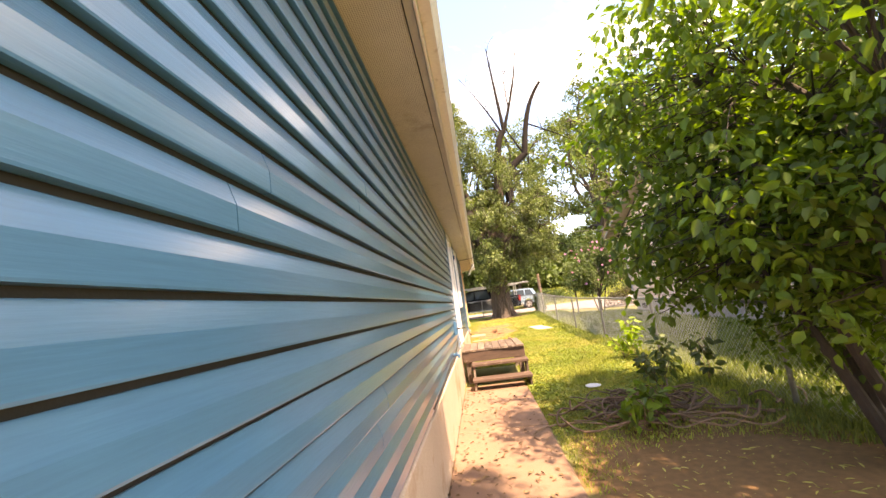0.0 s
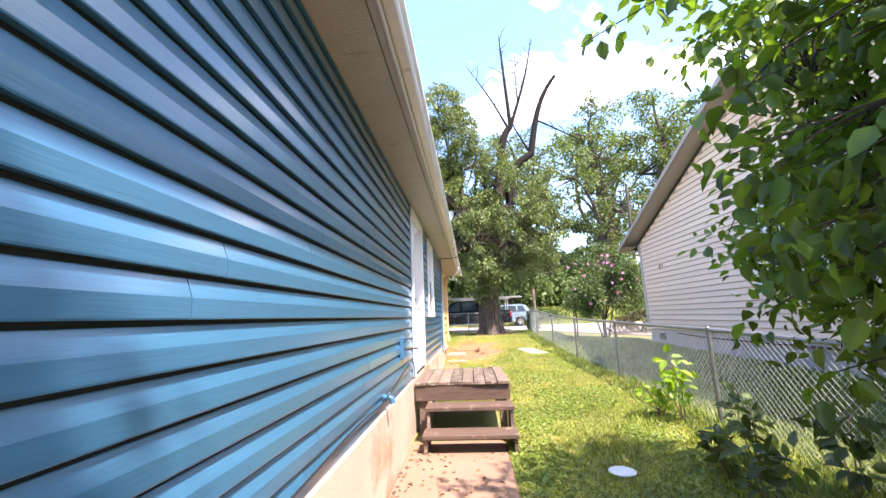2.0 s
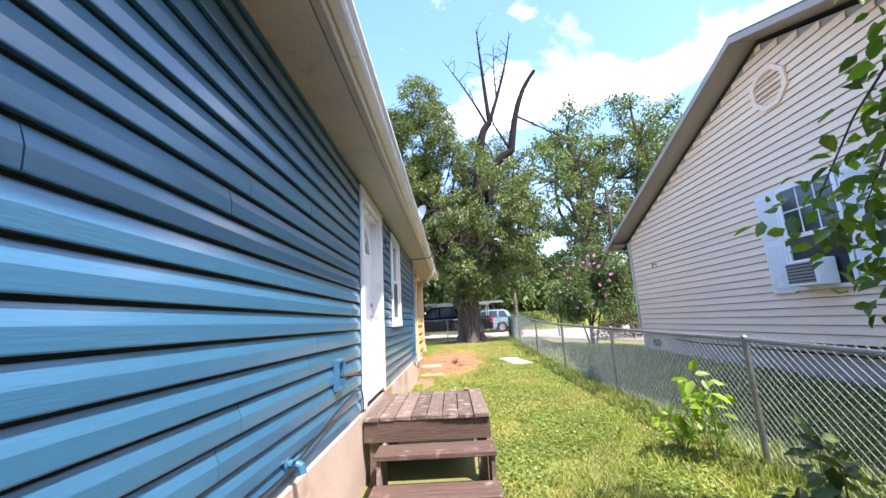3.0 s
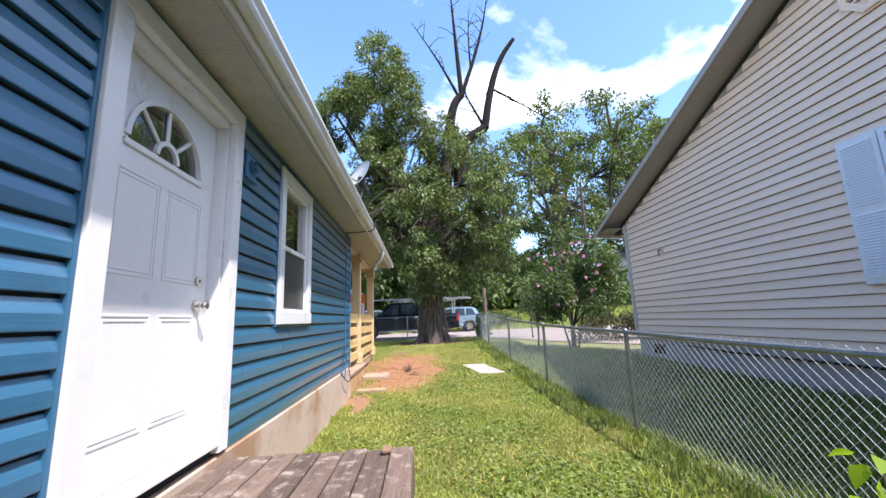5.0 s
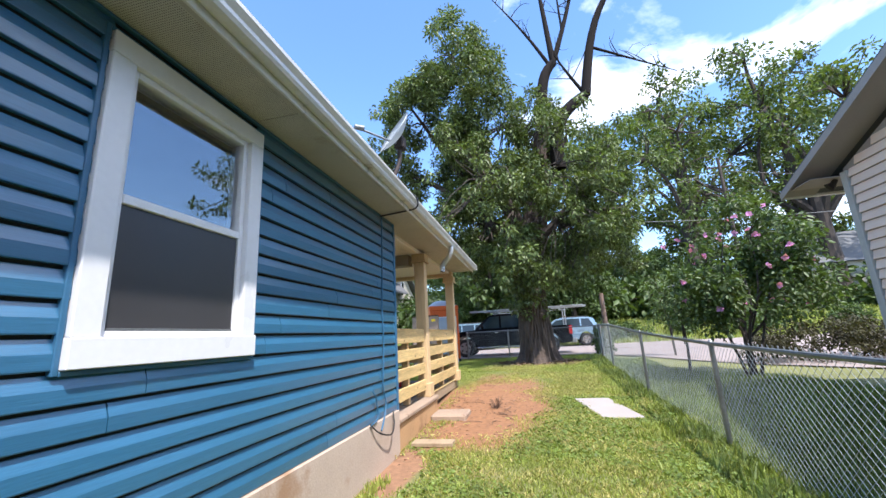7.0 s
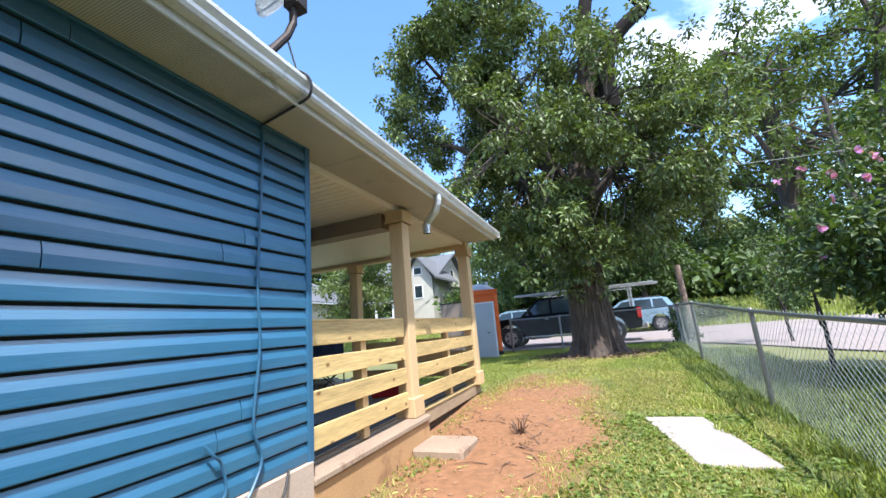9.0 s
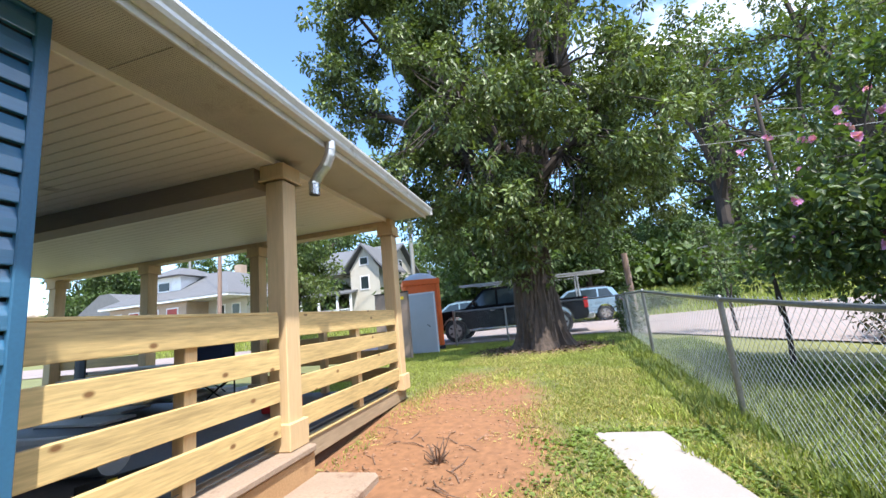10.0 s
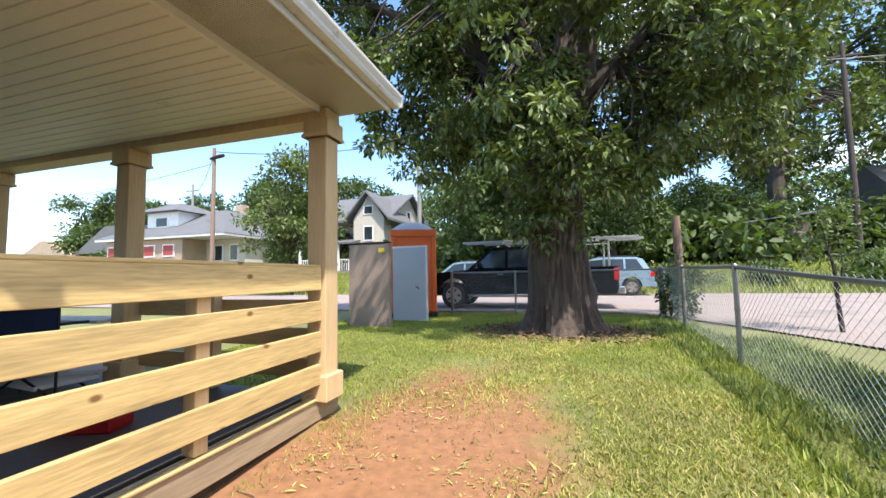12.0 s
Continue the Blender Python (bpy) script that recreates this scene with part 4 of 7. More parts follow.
# ---- neighbouring house ----
NX, N_A, N_B, N_RIDGE = 5.60, 4.15, 14.85, 9.5


def neighbour():
    h = thing("neighbour_house", (0, 0, 0), "beige vinyl-sided house with a gabled end and block base", "house")
    eave, top = 3.50, 3.50 + 0.40 * (N_B - N_RIDGE)
    # wall core darker than the siding, its colour deepens the shadow lines between courses
    wall = part("wall", prism([(N_A, 0.92), (N_B, 0.92), (N_B, eave), (N_RIDGE, top), (N_A, eave)], NX + 0.012, NX + 0.2, "x"), M_RAKE, h)
    part("back_wall", prism([(N_A, 0.92), (N_B, 0.92), (N_B, eave), (N_RIDGE, top), (N_A, eave)], NX + 9.0, NX + 9.2, "x"), M_BEIGE, h)
    for ya, yb in ((N_A + 0.001, N_A + 0.2), (N_B - 0.2, N_B - 0.001)):
        part("long_wall", box((NX + 0.201, ya, 0.92), (NX + 8.99, yb, eave)), M_BEIGE, h)
    base = part("foundation", box((NX + 0.03, N_A + 0.02, -0.2), (NX + 9.15, N_B - 0.02, 0.90)), M_BLOCK, h, "blue-grey painted block foundation")
    part("crawl_vent", box((NX + 0.022, 13.95, 0.62), (NX + 0.029, 14.32, 0.80)), M_BLACK, base)
    part("pipe_run", tube([(NX - 0.02, 7.0, 0.80), (NX - 0.02, 10.2, 0.79), (NX - 0.02, 12.2, 0.80), (NX - 0.01, 13.2, 0.84)], 0.018, 6), M_RUST, base)
    for s in (1, -1):
        ye = N_RIDGE + s * (N_B - N_RIDGE + 0.62)
        ze, zr = top - 0.40 * abs(ye - N_RIDGE) + 0.10, top + 0.10
        part("roof", prism([(N_RIDGE, zr), (ye, ze), (ye, ze + 0.10), (N_RIDGE, zr + 0.10)], NX - 0.42, NX + 9.6, "x"), M_SHINGLE, h, "dark shingle roof")
        part("rake_soffit", prism([(N_RIDGE, zr - 0.015), (ye, ze - 0.015), (ye, ze - 0.002), (N_RIDGE, zr - 0.002)], NX - 0.39, NX + 0.01, "x"), M_RAKE, h)
        part("rake_board", prism([(N_RIDGE, zr - 0.05), (ye, ze - 0.05), (ye, ze + 0.055), (N_RIDGE, zr + 0.055)], NX - 0.445, NX - 0.422, "x"), M_RAKE, h)
        y_in = N_RIDGE + s * (N_B - N_RIDGE)
        part("eave_soffit", box((NX - 0.39, min(y_in, ye), eave - 0.10), (NX + 9.4, max(y_in, ye), eave - 0.09)), M_RAKE, h)
    part("eave_gutter", box((NX - 0.40, N_B + 0.60, eave - 0.17), (NX + 9.4, N_B + 0.72, eave - 0.05), 0.02), M_GUTTER, h)
    part("corner_trim", box((NX - 0.034, N_B - 0.09, 0.91), (NX + 0.01, N_B + 0.015, eave - 0.05), 0.004), M_CREAM, h)
    part("flood_lamp", tube([(NX - 0.02, N_B + 0.12, eave - 0.10), (NX - 0.05, N_B + 0.14, eave - 0.16), (NX - 0.10, N_B + 0.16, eave - 0.20)], [0.03, 0.04, 0.07], 10), M_RUST, h)
    # siding courses in the gable
    z, k = 0.93, 0
    while z < top - 0.05:
        zz = z + 0.127
        half = (N_B - N_RIDGE) if zz < eave else max(0.06, (top - zz) / 0.40)
        bm = prism([(0.0, 0.003), (-0.021, 0.003), (-0.021, 0.010), (0.004, 0.119), (0.01, 0.119)], -half + (0.01 if zz < eave else 0), half - (0.10 if zz < eave else 0))
        ob = part("siding_board", bm, M_BEIGE, wall)
        ob.location = (NX, N_RIDGE, z)
        z, k = zz, k + 1
    # octagonal gable vent
    bm = bmesh.new()
    oc = [(9.45 + 0.36 * math.cos(radians(22.5 + 45 * i)), 4.84 + 0.36 * math.sin(radians(22.5 + 45 * i))) for i in range(8)]
    ic = [(9.45 + (a - 9.45) * 0.78, 4.84 + (b - 4.84) * 0.78) for a, b in oc]
    for i in range(8):
        prism([oc[i], oc[(i + 1) % 8], ic[(i + 1) % 8], ic[i]], NX - 0.05, NX - 0.012, "x", bm)
    gv = part("gable_vent", bm, M_BEIGE, h, "octagonal beige louvred vent")
    for i in range(7):
        z = 4.60 + i * 0.08
        w = 0.26 - max(0, abs(z - 4.84) - 0.1) * 0.6
        part("louvre", prism([(NX - 0.045, z), (NX - 0.040, z - 0.008), (NX - 0.015, z + 0.035), (NX - 0.016, z + 0.043)], 9.45 - w, 9.45 + w), M_BEIGE, gv)
    # window with shutters and an air conditioner
    wy0, wy1, wz0, wz1 = 8.78, 9.72, 1.68, 3.24
    win = part("window", box((NX - 0.03, wy0, wz0), (NX - 0.014, wy1, wz1)), M_WHITE, h, "white sash window with shutters")
    for lo, hi in (((wy0, wz0), (wy0 + 0.06, wz1)), ((wy1 - 0.06, wz0), (wy1, wz1)), ((wy0 + 0.06, wz1 - 0.06), (wy1 - 0.06, wz1)), ((wy0 + 0.06, wz0), (wy1 - 0.06, wz0 + 0.05)), ((wy0 + 0.06, 2.44), (wy1 - 0.06, 2.50))):
        part("frame", box((NX - 0.06, lo[0], lo[1]), (NX - 0.031, hi[0], hi[1]), 0.004), M_WHITE, win)
    part("pane", box((NX - 0.038, wy0 + 0.06, wz0 + 0.05), (NX - 0.032, wy1 - 0.06, wz1 - 0.06)), M_CARGLASS, win)
    for i in (1, 2):
        y = wy0 + 0.06 + (wy1 - wy0 - 0.12) * i / 3
        part("muntin", box((NX - 0.045, y - 0.01, 2.50), (NX - 0.039, y + 0.01, wz1 - 0.06)), M_WHITE, win)
    for z in (2.86,):
        part("muntin", box((NX - 0.045, wy0 + 0.06, z - 0.01), (NX - 0.0395, wy1 - 0.06, z + 0.01)), M_WHITE, win)
    for ya in (wy1 + 0.02, wy0 - 0.42):
        sh = part("shutter", box((NX - 0.05, ya, wz0 - 0.02), (NX - 0.016, ya + 0.40, wz1 + 0.02), 0.006), M_WHITE, h, "white louvred shutter")
        for zl, zh in ((wz0 + 0.05, 2.42), (2.50, wz1 - 0.05)):
            n = 22
            bm = bmesh.new()
            for i in range(n):
                z = zl + (zh - zl) * i / n
                prism([(NX - 0.0505, z), (NX - 0.062, z), (NX - 0.0505, z + (zh - zl) / n * 0.9)], ya + 0.05, ya + 0.35, "y", bm)
            part("slats", bm, M_WHITE, sh)
    ac = thing("window_air_conditioner", (NX - 0.03, 9.27, 1.73), "small white window air conditioner in the sash", "air conditioner")
    part("case", box((-0.30, -0.26, 0), (-0.03, 0.26, 0.36), 0.012), M_WHITE, ac)
    part("grille", box((-0.306, -0.21, 0.04), (-0.301, 0.21, 0.32)), M_POLEGREY, ac)
    for i in range(6):
        part("fin", box((-0.312, -0.21, 0.06 + i * 0.045), (-0.3062, 0.21, 0.075 + i * 0.045)), M_BLACK, ac)
    box_ = thing("wall_light_box", (NX - 0.02, 13.55, 2.62), "small rusty junction box on beige siding", "fixture")
    part("plate", box((-0.02, -0.05, -0.06), (0.0, 0.05, 0.06), 0.004), M_BEIGE, box_)
    part("hook", tube([(-0.02, 0, 0.04), (-0.07, 0.01, 0.03), (-0.08, 0.0, -0.03), (-0.05, 0, -0.07)], 0.012, 6), M_RUST, box_)
    return h


neighbour()


# ---- chain-link fence ----
def fence_run(pts, label, height=1.07, first=True):
    """Posts at pts (x, y), sagging top rail, tension band, and a woven mesh a span."""
    f = thing("chain_link_fence", (0, 0, 0), label, "fence", "chain-link fences")
    for i, (x, y) in enumerate(pts):
        g = ground_z(x, y)
        end = i in (0, len(pts) - 1)
        r = 0.036 if end else 0.026
        p = part("post", tube([(x, y, g - 0.3), (x, y, g + height + (0.04 if end else -0.01))], r, 12), M_GALV, f)
        part("cap", tube([(x, y, g + height - 0.01), (x, y, g + height + 0.035), (x, y, g + height + 0.055)], [r * 1.2, r * 1.1, r * 0.4], 12), M_GALV, p)
        for z in (0.25, 0.62):
            part("tie_band", tube([(x, y, g + z - 0.012), (x, y, g + z + 0.012)], r * 1.16, 12), M_GALV, p)
    for (xa, ya), (xb, yb) in zip(pts, pts[1:]):
        a, b = Vector((xa, ya, ground_z(xa, ya))), Vector((xb, yb, ground_z(xb, yb)))
        up = Vector((0, 0, 1))
        part("top_rail", tube([a + up * (height + 0.012), (a + b) / 2 + up * (height + 0.004), b + up * (height + 0.012)], 0.021, 8), M_GALV, f)
        L = (b - a).length
        bm = bmesh.new()
        lo, hi, pitch = 0.03, height + 0.045, 0.076
        tall = hi - lo
        side = (b - a).cross(up).normalized() * 0.024

        def at(u, z):
            return a + (b - a) * (u / L) + up * z + side

        n = int((L + tall) / pitch) + 1
        for d in (1, -1):
            for k in range(n):
                u0 = k * pitch - (tall if d == 1 else 0)
                p, q = (u0, lo), (u0 + d * tall * 1.0, hi)
                if d == -1:
                    p, q = (u0, lo), (u0 - tall, hi)
                (ua, za), (ub, zb) = p, q
                t0, t1 = 0.0, 1.0
                for lim, sgn in ((0.0, 1), (L, -1)):
                    da, db = sgn * (ua - lim), sgn * (ub - lim)
                    if da < 0 and db < 0:
                        t0, t1 = 1.0, 0.0
                    elif da < 0:
                        t0 = max(t0, da / (da - db))
                    elif db < 0:
                        t1 = min(t1, da / (da - db))
                if t1 - t0 < 0.02:
                    continue
                pa = at(ua + (ub - ua) * t0, za + (zb - za) * t0)
                pb = at(ua + (ub - ua) * t1, za + (zb - za) * t1)
                tube([pa, pb], 0.0018, 3, bm, caps=False)
        part("mesh_panel", bm, M_WIRE, f, "woven galvanised wire")
    return f


fence_run([(3.12, -3.2), (3.12, -0.2), (3.12, 2.8)], "old galvanised chain-link fence behind the bush")
fence_run([(3.12, 2.86), (3.12, 4.55), (3.12, 7.58), (3.12, 10.66), (3.12, 13.70), (3.12, 16.72), (3.11, 19.86), (3.30, 22.6), (3.50, 24.9)], "galvanised chain-link fence with sagging mesh beside the lawn")
fence_run([(3.44, 24.95), (0.15, 24.7), (-1.5, 24.7)], "galvanised chain-link fence along the street")


# ---- trees ----
def lobe_points(rng, lobes, n, gap=0.42, seed=3.0):
    """Places inside ellipsoid lobes, towards their shells, with gaps."""
    out = []
    vol = np.array([l[1][0] * l[1][1] * l[1][2] for l in lobes])
    vol = vol / vol.sum()
    while len(out) < n:
        c, r = lobes[rng.choice(len(lobes), p=vol)]
        d = rng.normal(size=3)
        d /= np.linalg.norm(d)
        p = np.array(c) + d * np.array(r) * (0.35 + 0.65 * rng.random() ** 0.6)
        if noise.noise(Vector(p) * 0.75 + Vector((seed, seed, 0))) * 0.5 + 0.5 < gap:
            continue
        out.append(p)
    return np.array(out)


def limb(bm, a, b, ra, rb, rng, sides=6, bend=0.12, n=5):
    a, b = Vector(a), Vector(b)
    L = (b - a).length
    k = Vector(rng.normal(size=3)) * L * bend
    pts, rad = [], []
    for i in range(n + 1):
        t = i / n
        pts.append(a.lerp(b, t) + k * math.sin(math.pi * t) + Vector((0, 0, L * 0.08 * math.sin(math.pi * t))))
        rad.append(ra + (rb - ra) * t)
    tube(pts, rad, sides, bm, caps=False)
    return pts


def big_tree():
    rng = np.random.default_rng(11)
    t = thing("shade_tree", (0, 0, 0), "large leafy shade tree with thick trunk and dead top limbs", "tree")
    bx, by = 1.22, 22.1
    g = ground_z(bx, by)
    # trunk with root flare and ridged bark
    bm = bmesh.new()
    rings, sides = [], 72
    prof = ((-0.15, 0.80), (0.05, 0.66), (0.18, 0.58), (0.40, 0.53), (0.8, 0.485), (1.3, 0.46), (1.8, 0.45), (2.4, 0.46), (3.0, 0.50), (3.5, 0.47), (4.2, 0.42), (5.2, 0.36), (6.5, 0.31), (8.0, 0.27), (9.2, 0.23))
    fine = []
    for (za, ra), (zb, rb) in zip(prof, prof[1:]):
        m = max(2, int((zb - za) / 0.09))
        fine += [(za + (zb - za) * i / m, ra + (rb - ra) * i / m) for i in range(m)]
    for z, r in fine:
        cx = bx + (0.0 if z < 3 else (z - 3) * 0.20)
        ring = []
        for k in range(sides):
            a = 2 * math.pi * k / sides
            flare = 1 + 0.22 * math.exp(-max(z, 0) * 2.2) * math.cos(5 * a + 0.7) * (z < 2)
            ridge = 0.075 * abs(math.sin(a * 13 + 2.2 * noise.noise(Vector((a * 1.2, z * 0.7, 1))) * 2.2)) + 0.11 * noise.noise(Vector((math.cos(a) * 2.2, math.sin(a) * 2.2, z * 0.6)))
            rr = r * flare + ridge * min(1, r * 1.8) - 0.01
            ring.append(bm.verts.new((cx + rr * math.cos(a), by + rr * math.sin(a), g + z)))
        rings.append(ring)
    for a, b in zip(rings, rings[1:]):
        for k in range(sides):
            bm.faces.new((a[k], a[(k + 1) % sides], b[(k + 1) % sides], b[k]))
    part("trunk", bm, M_BARK, t, "thick furrowed grey-brown trunk")
    lobes = [((-0.9, 22.0, 9.6), (2.5, 2.9, 4.2)), ((-2.0, 21.6, 8.4), (2.0, 2.4, 2.4)), ((0.8, 22.6, 8.2), (2.4, 2.6, 2.6)),
             ((2.9, 21.6, 6.3), (2.6, 2.5, 2.9)), ((4.0, 21.6, 5.2), (1.3, 1.8, 1.8)), ((0.4, 21.2, 5.4), (2.9, 2.3, 2.5)),
             ((-1.2, 22.6, 5.4), (2.0, 2.2, 2.0)), ((1.3, 21.4, 3.7), (1.5, 1.2, 1.4)), ((-0.8, 22.2, 12.4), (1.5, 1.6, 1.6)), ((3.9, 23.2, 4.4), (1.3, 1.5, 1.3)), ((1.1, 21.2, 3.3), (1.2, 0.7, 1.15)), ((2.5, 21.4, 3.5), (1.2, 1.0, 1.0))]
    spots = lobe_points(rng, lobes, 1350, 0.53)
    bm = bmesh.new()
    mains = []
    for k, end in enumerate(((-2.6, 21.4, 10.2), (-1.0, 22.4, 12.8), (-3.6, 22.2, 8.0), (0.8, 23.0, 9.6), (3.8, 21.4, 6.8), (2.4, 20.6, 6.6), (-1.6, 23.2, 6.6), (0.2, 20.4, 6.4), (4.6, 22.2, 5.4))):
        z0 = 2.9 + 0.35 * k * 0.6
        one = bmesh.new()
        mains.append(limb(one, (bx + 0.05 * (k % 3), by, g + z0), end, 0.20 - 0.008 * k, 0.04, rng, 8, 0.08, 7))
        part("limb", one, M_BARK_DARK, t)
    joints = np.array([p for m in mains for p in m[2:]])
    for s in spots[::2]:
        j = joints[np.argmin(np.linalg.norm(joints - s, axis=1))]
        limb(bm, j, s, 0.030, 0.008, rng, 4, 0.10, 3)
    tagged(part("branchwork", bm, M_BARK_DARK, t, "dark spreading branches"), kind="stuff")
    # dead top
    bm = bmesh.new()
    forks = []
    for p, q, ra, rb in (((2.2, 22.1, 8.4), (2.9, 22.2, 11.4), 0.20, 0.13), ((2.9, 22.2, 11.4), (2.6, 22.2, 16.9), 0.10, 0.015), ((2.9, 22.2, 11.4), (4.3, 22.0, 16.4), 0.09, 0.012),
                         ((2.8, 22.2, 11.2), (0.7, 22.4, 15.3), 0.06, 0.01), ((2.6, 21.9, 7.0), (3.8, 21.8, 9.6), 0.22, 0.15), ((3.8, 21.8, 9.6), (5.3, 21.6, 13.8), 0.15, 0.07),
                         ((4.4, 21.7, 11.2), (6.8, 21.8, 9.9), 0.045, 0.01), ((3.7, 21.8, 9.8), (2.9, 21.7, 11.4), 0.06, 0.015), ((3.2, 22.1, 12.6), (3.4, 22.2, 15.2), 0.04, 0.01)):
        one = bmesh.new()
        near_fork = min(forks, key=lambda j: (j - Vector(p)).length, default=None)
        if near_fork is not None and (near_fork - Vector(p)).length < 1.3:
            p = near_fork
        line = limb(one, p, q, ra * 1.2, rb * 1.2, rng, 9, 0.05, 9)
        forks += line[2:]
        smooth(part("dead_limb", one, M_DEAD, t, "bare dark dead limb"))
        if rb < 0.03:
            for k in range(7):
                i = 3 + k % 6
                j = Vector(line[i])
                out = Vector((rng.normal() * 0.6, rng.normal() * 0.4, 0.35 + rng.random() * 0.7)) * (0.5 + 0.7 * rng.random())
                side = limb(bm, j, j + out, 0.020, 0.006, rng, 5, 0.10, 4)
                limb(bm, side[2], Vector(side[2]) + Vector((rng.normal() * 0.35, rng.normal() * 0.3, 0.25 + 0.3 * rng.random())), 0.009, 0.003, rng, 4, 0.1, 3)
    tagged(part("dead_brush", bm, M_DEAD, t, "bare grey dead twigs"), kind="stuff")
    v, f = clump_leaves(rng, spots, 0.31, 82, 0.125, 0.6, 0.35, 0.44)
    big_mesh("crown", v, f, M_LEAF, t, "dense clusters of drooping green leaves")
    # small tufts hanging by the trunk
    tuft = np.array([[0.75, 21.5, 2.35], [1.0, 21.45, 2.1], [1.6, 21.45, 2.5], [0.9, 21.5, 2.8], [1.75, 21.5, 2.05], [1.3, 21.4, 3.0], [0.6, 21.6, 3.1], [2.0, 21.5, 3.1], [1.2, 21.45, 2.6], [0.5, 21.5, 2.6]])
    v, f = clump_leaves(rng, tuft, 0.26, 40, 0.13, 0.7, 0.35, 0.42)
    tagged(big_mesh("shoot_foliage", v, f, M_LEAF, t, "leafy shoots round the trunk"), kind="stuff")
    # mulch ring
    n = 2600
    ang, rad = rng.random(n) * 2 * math.pi, 0.55 + 0.95 * rng.random(n) ** 0.8
    c = np.stack([bx + rad * np.cos(ang) * 1.15, by - 0.1 + rad * np.sin(ang) * 0.8, np.zeros(n)], axis=1)
    c[:, 2] = [ground_z(x, y) + 0.012 + 0.05 * max(0, 1.2 - r) for (x, y, _), r in zip(c, rad)]
    tip = rng.normal(size=(n, 3)) * np.array([1, 1, 0.25])
    v, f = leaf_arrays(c, tip, np.tile([0.0, 0, 1], (n, 1)) + rng.normal(size=(n, 3)) * 0.3, 0.05 + 0.06 * rng.random(n), 0.45)
    tagged(big_mesh("fallen_leaves", v, f, M_LITTER), "brown fallen leaves round the tree foot", "leaf litter", kind="stuff")
    return t


big_tree()


def simple_tree(name, label, at, lobes, count, leaf, mat, per=46, trunk_r=0.2, trunk_top=4.0, seed=1, radius=0.8, gap=0.42, bark=None, group="", droop=0.4):
    """A tree or shrub round at: lobes are given from its foot."""
    rng = np.random.default_rng(seed)
    t = thing(name, at, label, "tree" if "tree" in name else "shrub", group)
    spots = lobe_points(rng, lobes, count, gap, seed * 1.7)
    bm = bmesh.new()
    tops = [limb(bm, (0, 0, -0.3), (0.04 * trunk_top, 0.02, trunk_top), trunk_r, trunk_r * 0.55, rng, 10, 0.02, 6)]
    for c, r in lobes:
        tops.append(limb(bm, (0.02 * trunk_top, 0.01, trunk_top * 0.6), (c[0], c[1], c[2] + r[2] * 0.3), trunk_r * 0.5, trunk_r * 0.12, rng, 6, 0.08, 6))
    joints = np.array([p for m in tops for p in m[2:]])
    for s in spots[::2]:
        j = joints[np.argmin(np.linalg.norm(joints - s, axis=1))]
        limb(bm, j, s, trunk_r * 0.16, trunk_r * 0.04, rng, 4, 0.1, 2)
    part("trunk", bm, bark or M_BARK_DARK, t)
    v, f = clump_leaves(rng, spots, radius, per, leaf, droop, 0.35, 0.5)
    big_mesh("crown", v, f, mat, t)
    return t


def tall_lobes(h, r, base=0.3, n=7, seed=0):
    rng = np.random.default_rng(seed)
    out = []
    for i in range(n):
        z = h * (base + (0.93 - base) * (i + 0.5) / n)
        w = r * (0.55 + 0.45 * math.sin(math.pi * (i + 0.6) / (n + 0.2)))
        a = rng.random() * 6.28
        out.append(((math.cos(a) * w * 0.55, math.sin(a) * w * 0.55, z), (w * 0.75, w * 0.75, h * 0.13)))
    return out


# behind the street
wood = simple_tree("oak_tree", "tall yellow-green street tree with an open crown", (15.5, 47, 1.9), tall_lobes(23, 6.2, 0.24, 9, 2), 170, 0.34, M_LEAF_OAK, 50, 0.62, 11.0, 5, 0.85, 0.62, group="trees across the street")
for (x, y), turn, s in (((25.5, 46), 70, 1.12), ((22, 60), 140, 1.35), ((31, 58), 200, 1.25), ((8.2, 56), 30, 1.2)):
    copy_thing(wood, pose(x, y, ground_z(x, y), 0, 0, turn) @ Matrix.Scale(s, 4))
dense = simple_tree("maple_tree", "dense dark green tree behind parked cars", (-1.6, 38.5, 1.0), tall_lobes(9.6, 4.4, 0.16, 8, 4), 240, 0.34, M_LEAF_FAR, 46, 0.3, 4.0, 6, 0.8, 0.46, group="trees across the street")
for (x, y), turn, s in (((4.2, 40), 50, 0.80), ((12.0, 48), 110, 0.7), ((-6.2, 58), 0, 1.35), ((-29, 62), 40, 1.5), ((-36, 60), 120, 1.45), ((-50, 62), 210, 1.3), ((-58, 52), 300, 1.25), ((-66, 60), 10, 1.4), ((-21, 66), 90, 1.3), ((1.0, 60), 170, 1.4), *(((x, 76 + 4 * math.sin(x)), x * 13, 1.25) for x in range(-84, 100, 8))):
    copy_thing(dense, pose(x, y, ground_z(x, y), 0, 0, turn) @ Matrix.Scale(s, 4))
simple_tree("street_tree", "slender young tree with yellowish leaves by the kerb", (-14.6, 34.9, 0.55), tall_lobes(9.4, 2.9, 0.24, 7, 7), 230, 0.24, M_LEAF_OAK, 34, 0.12, 4.0, 8, 0.55, 0.46)

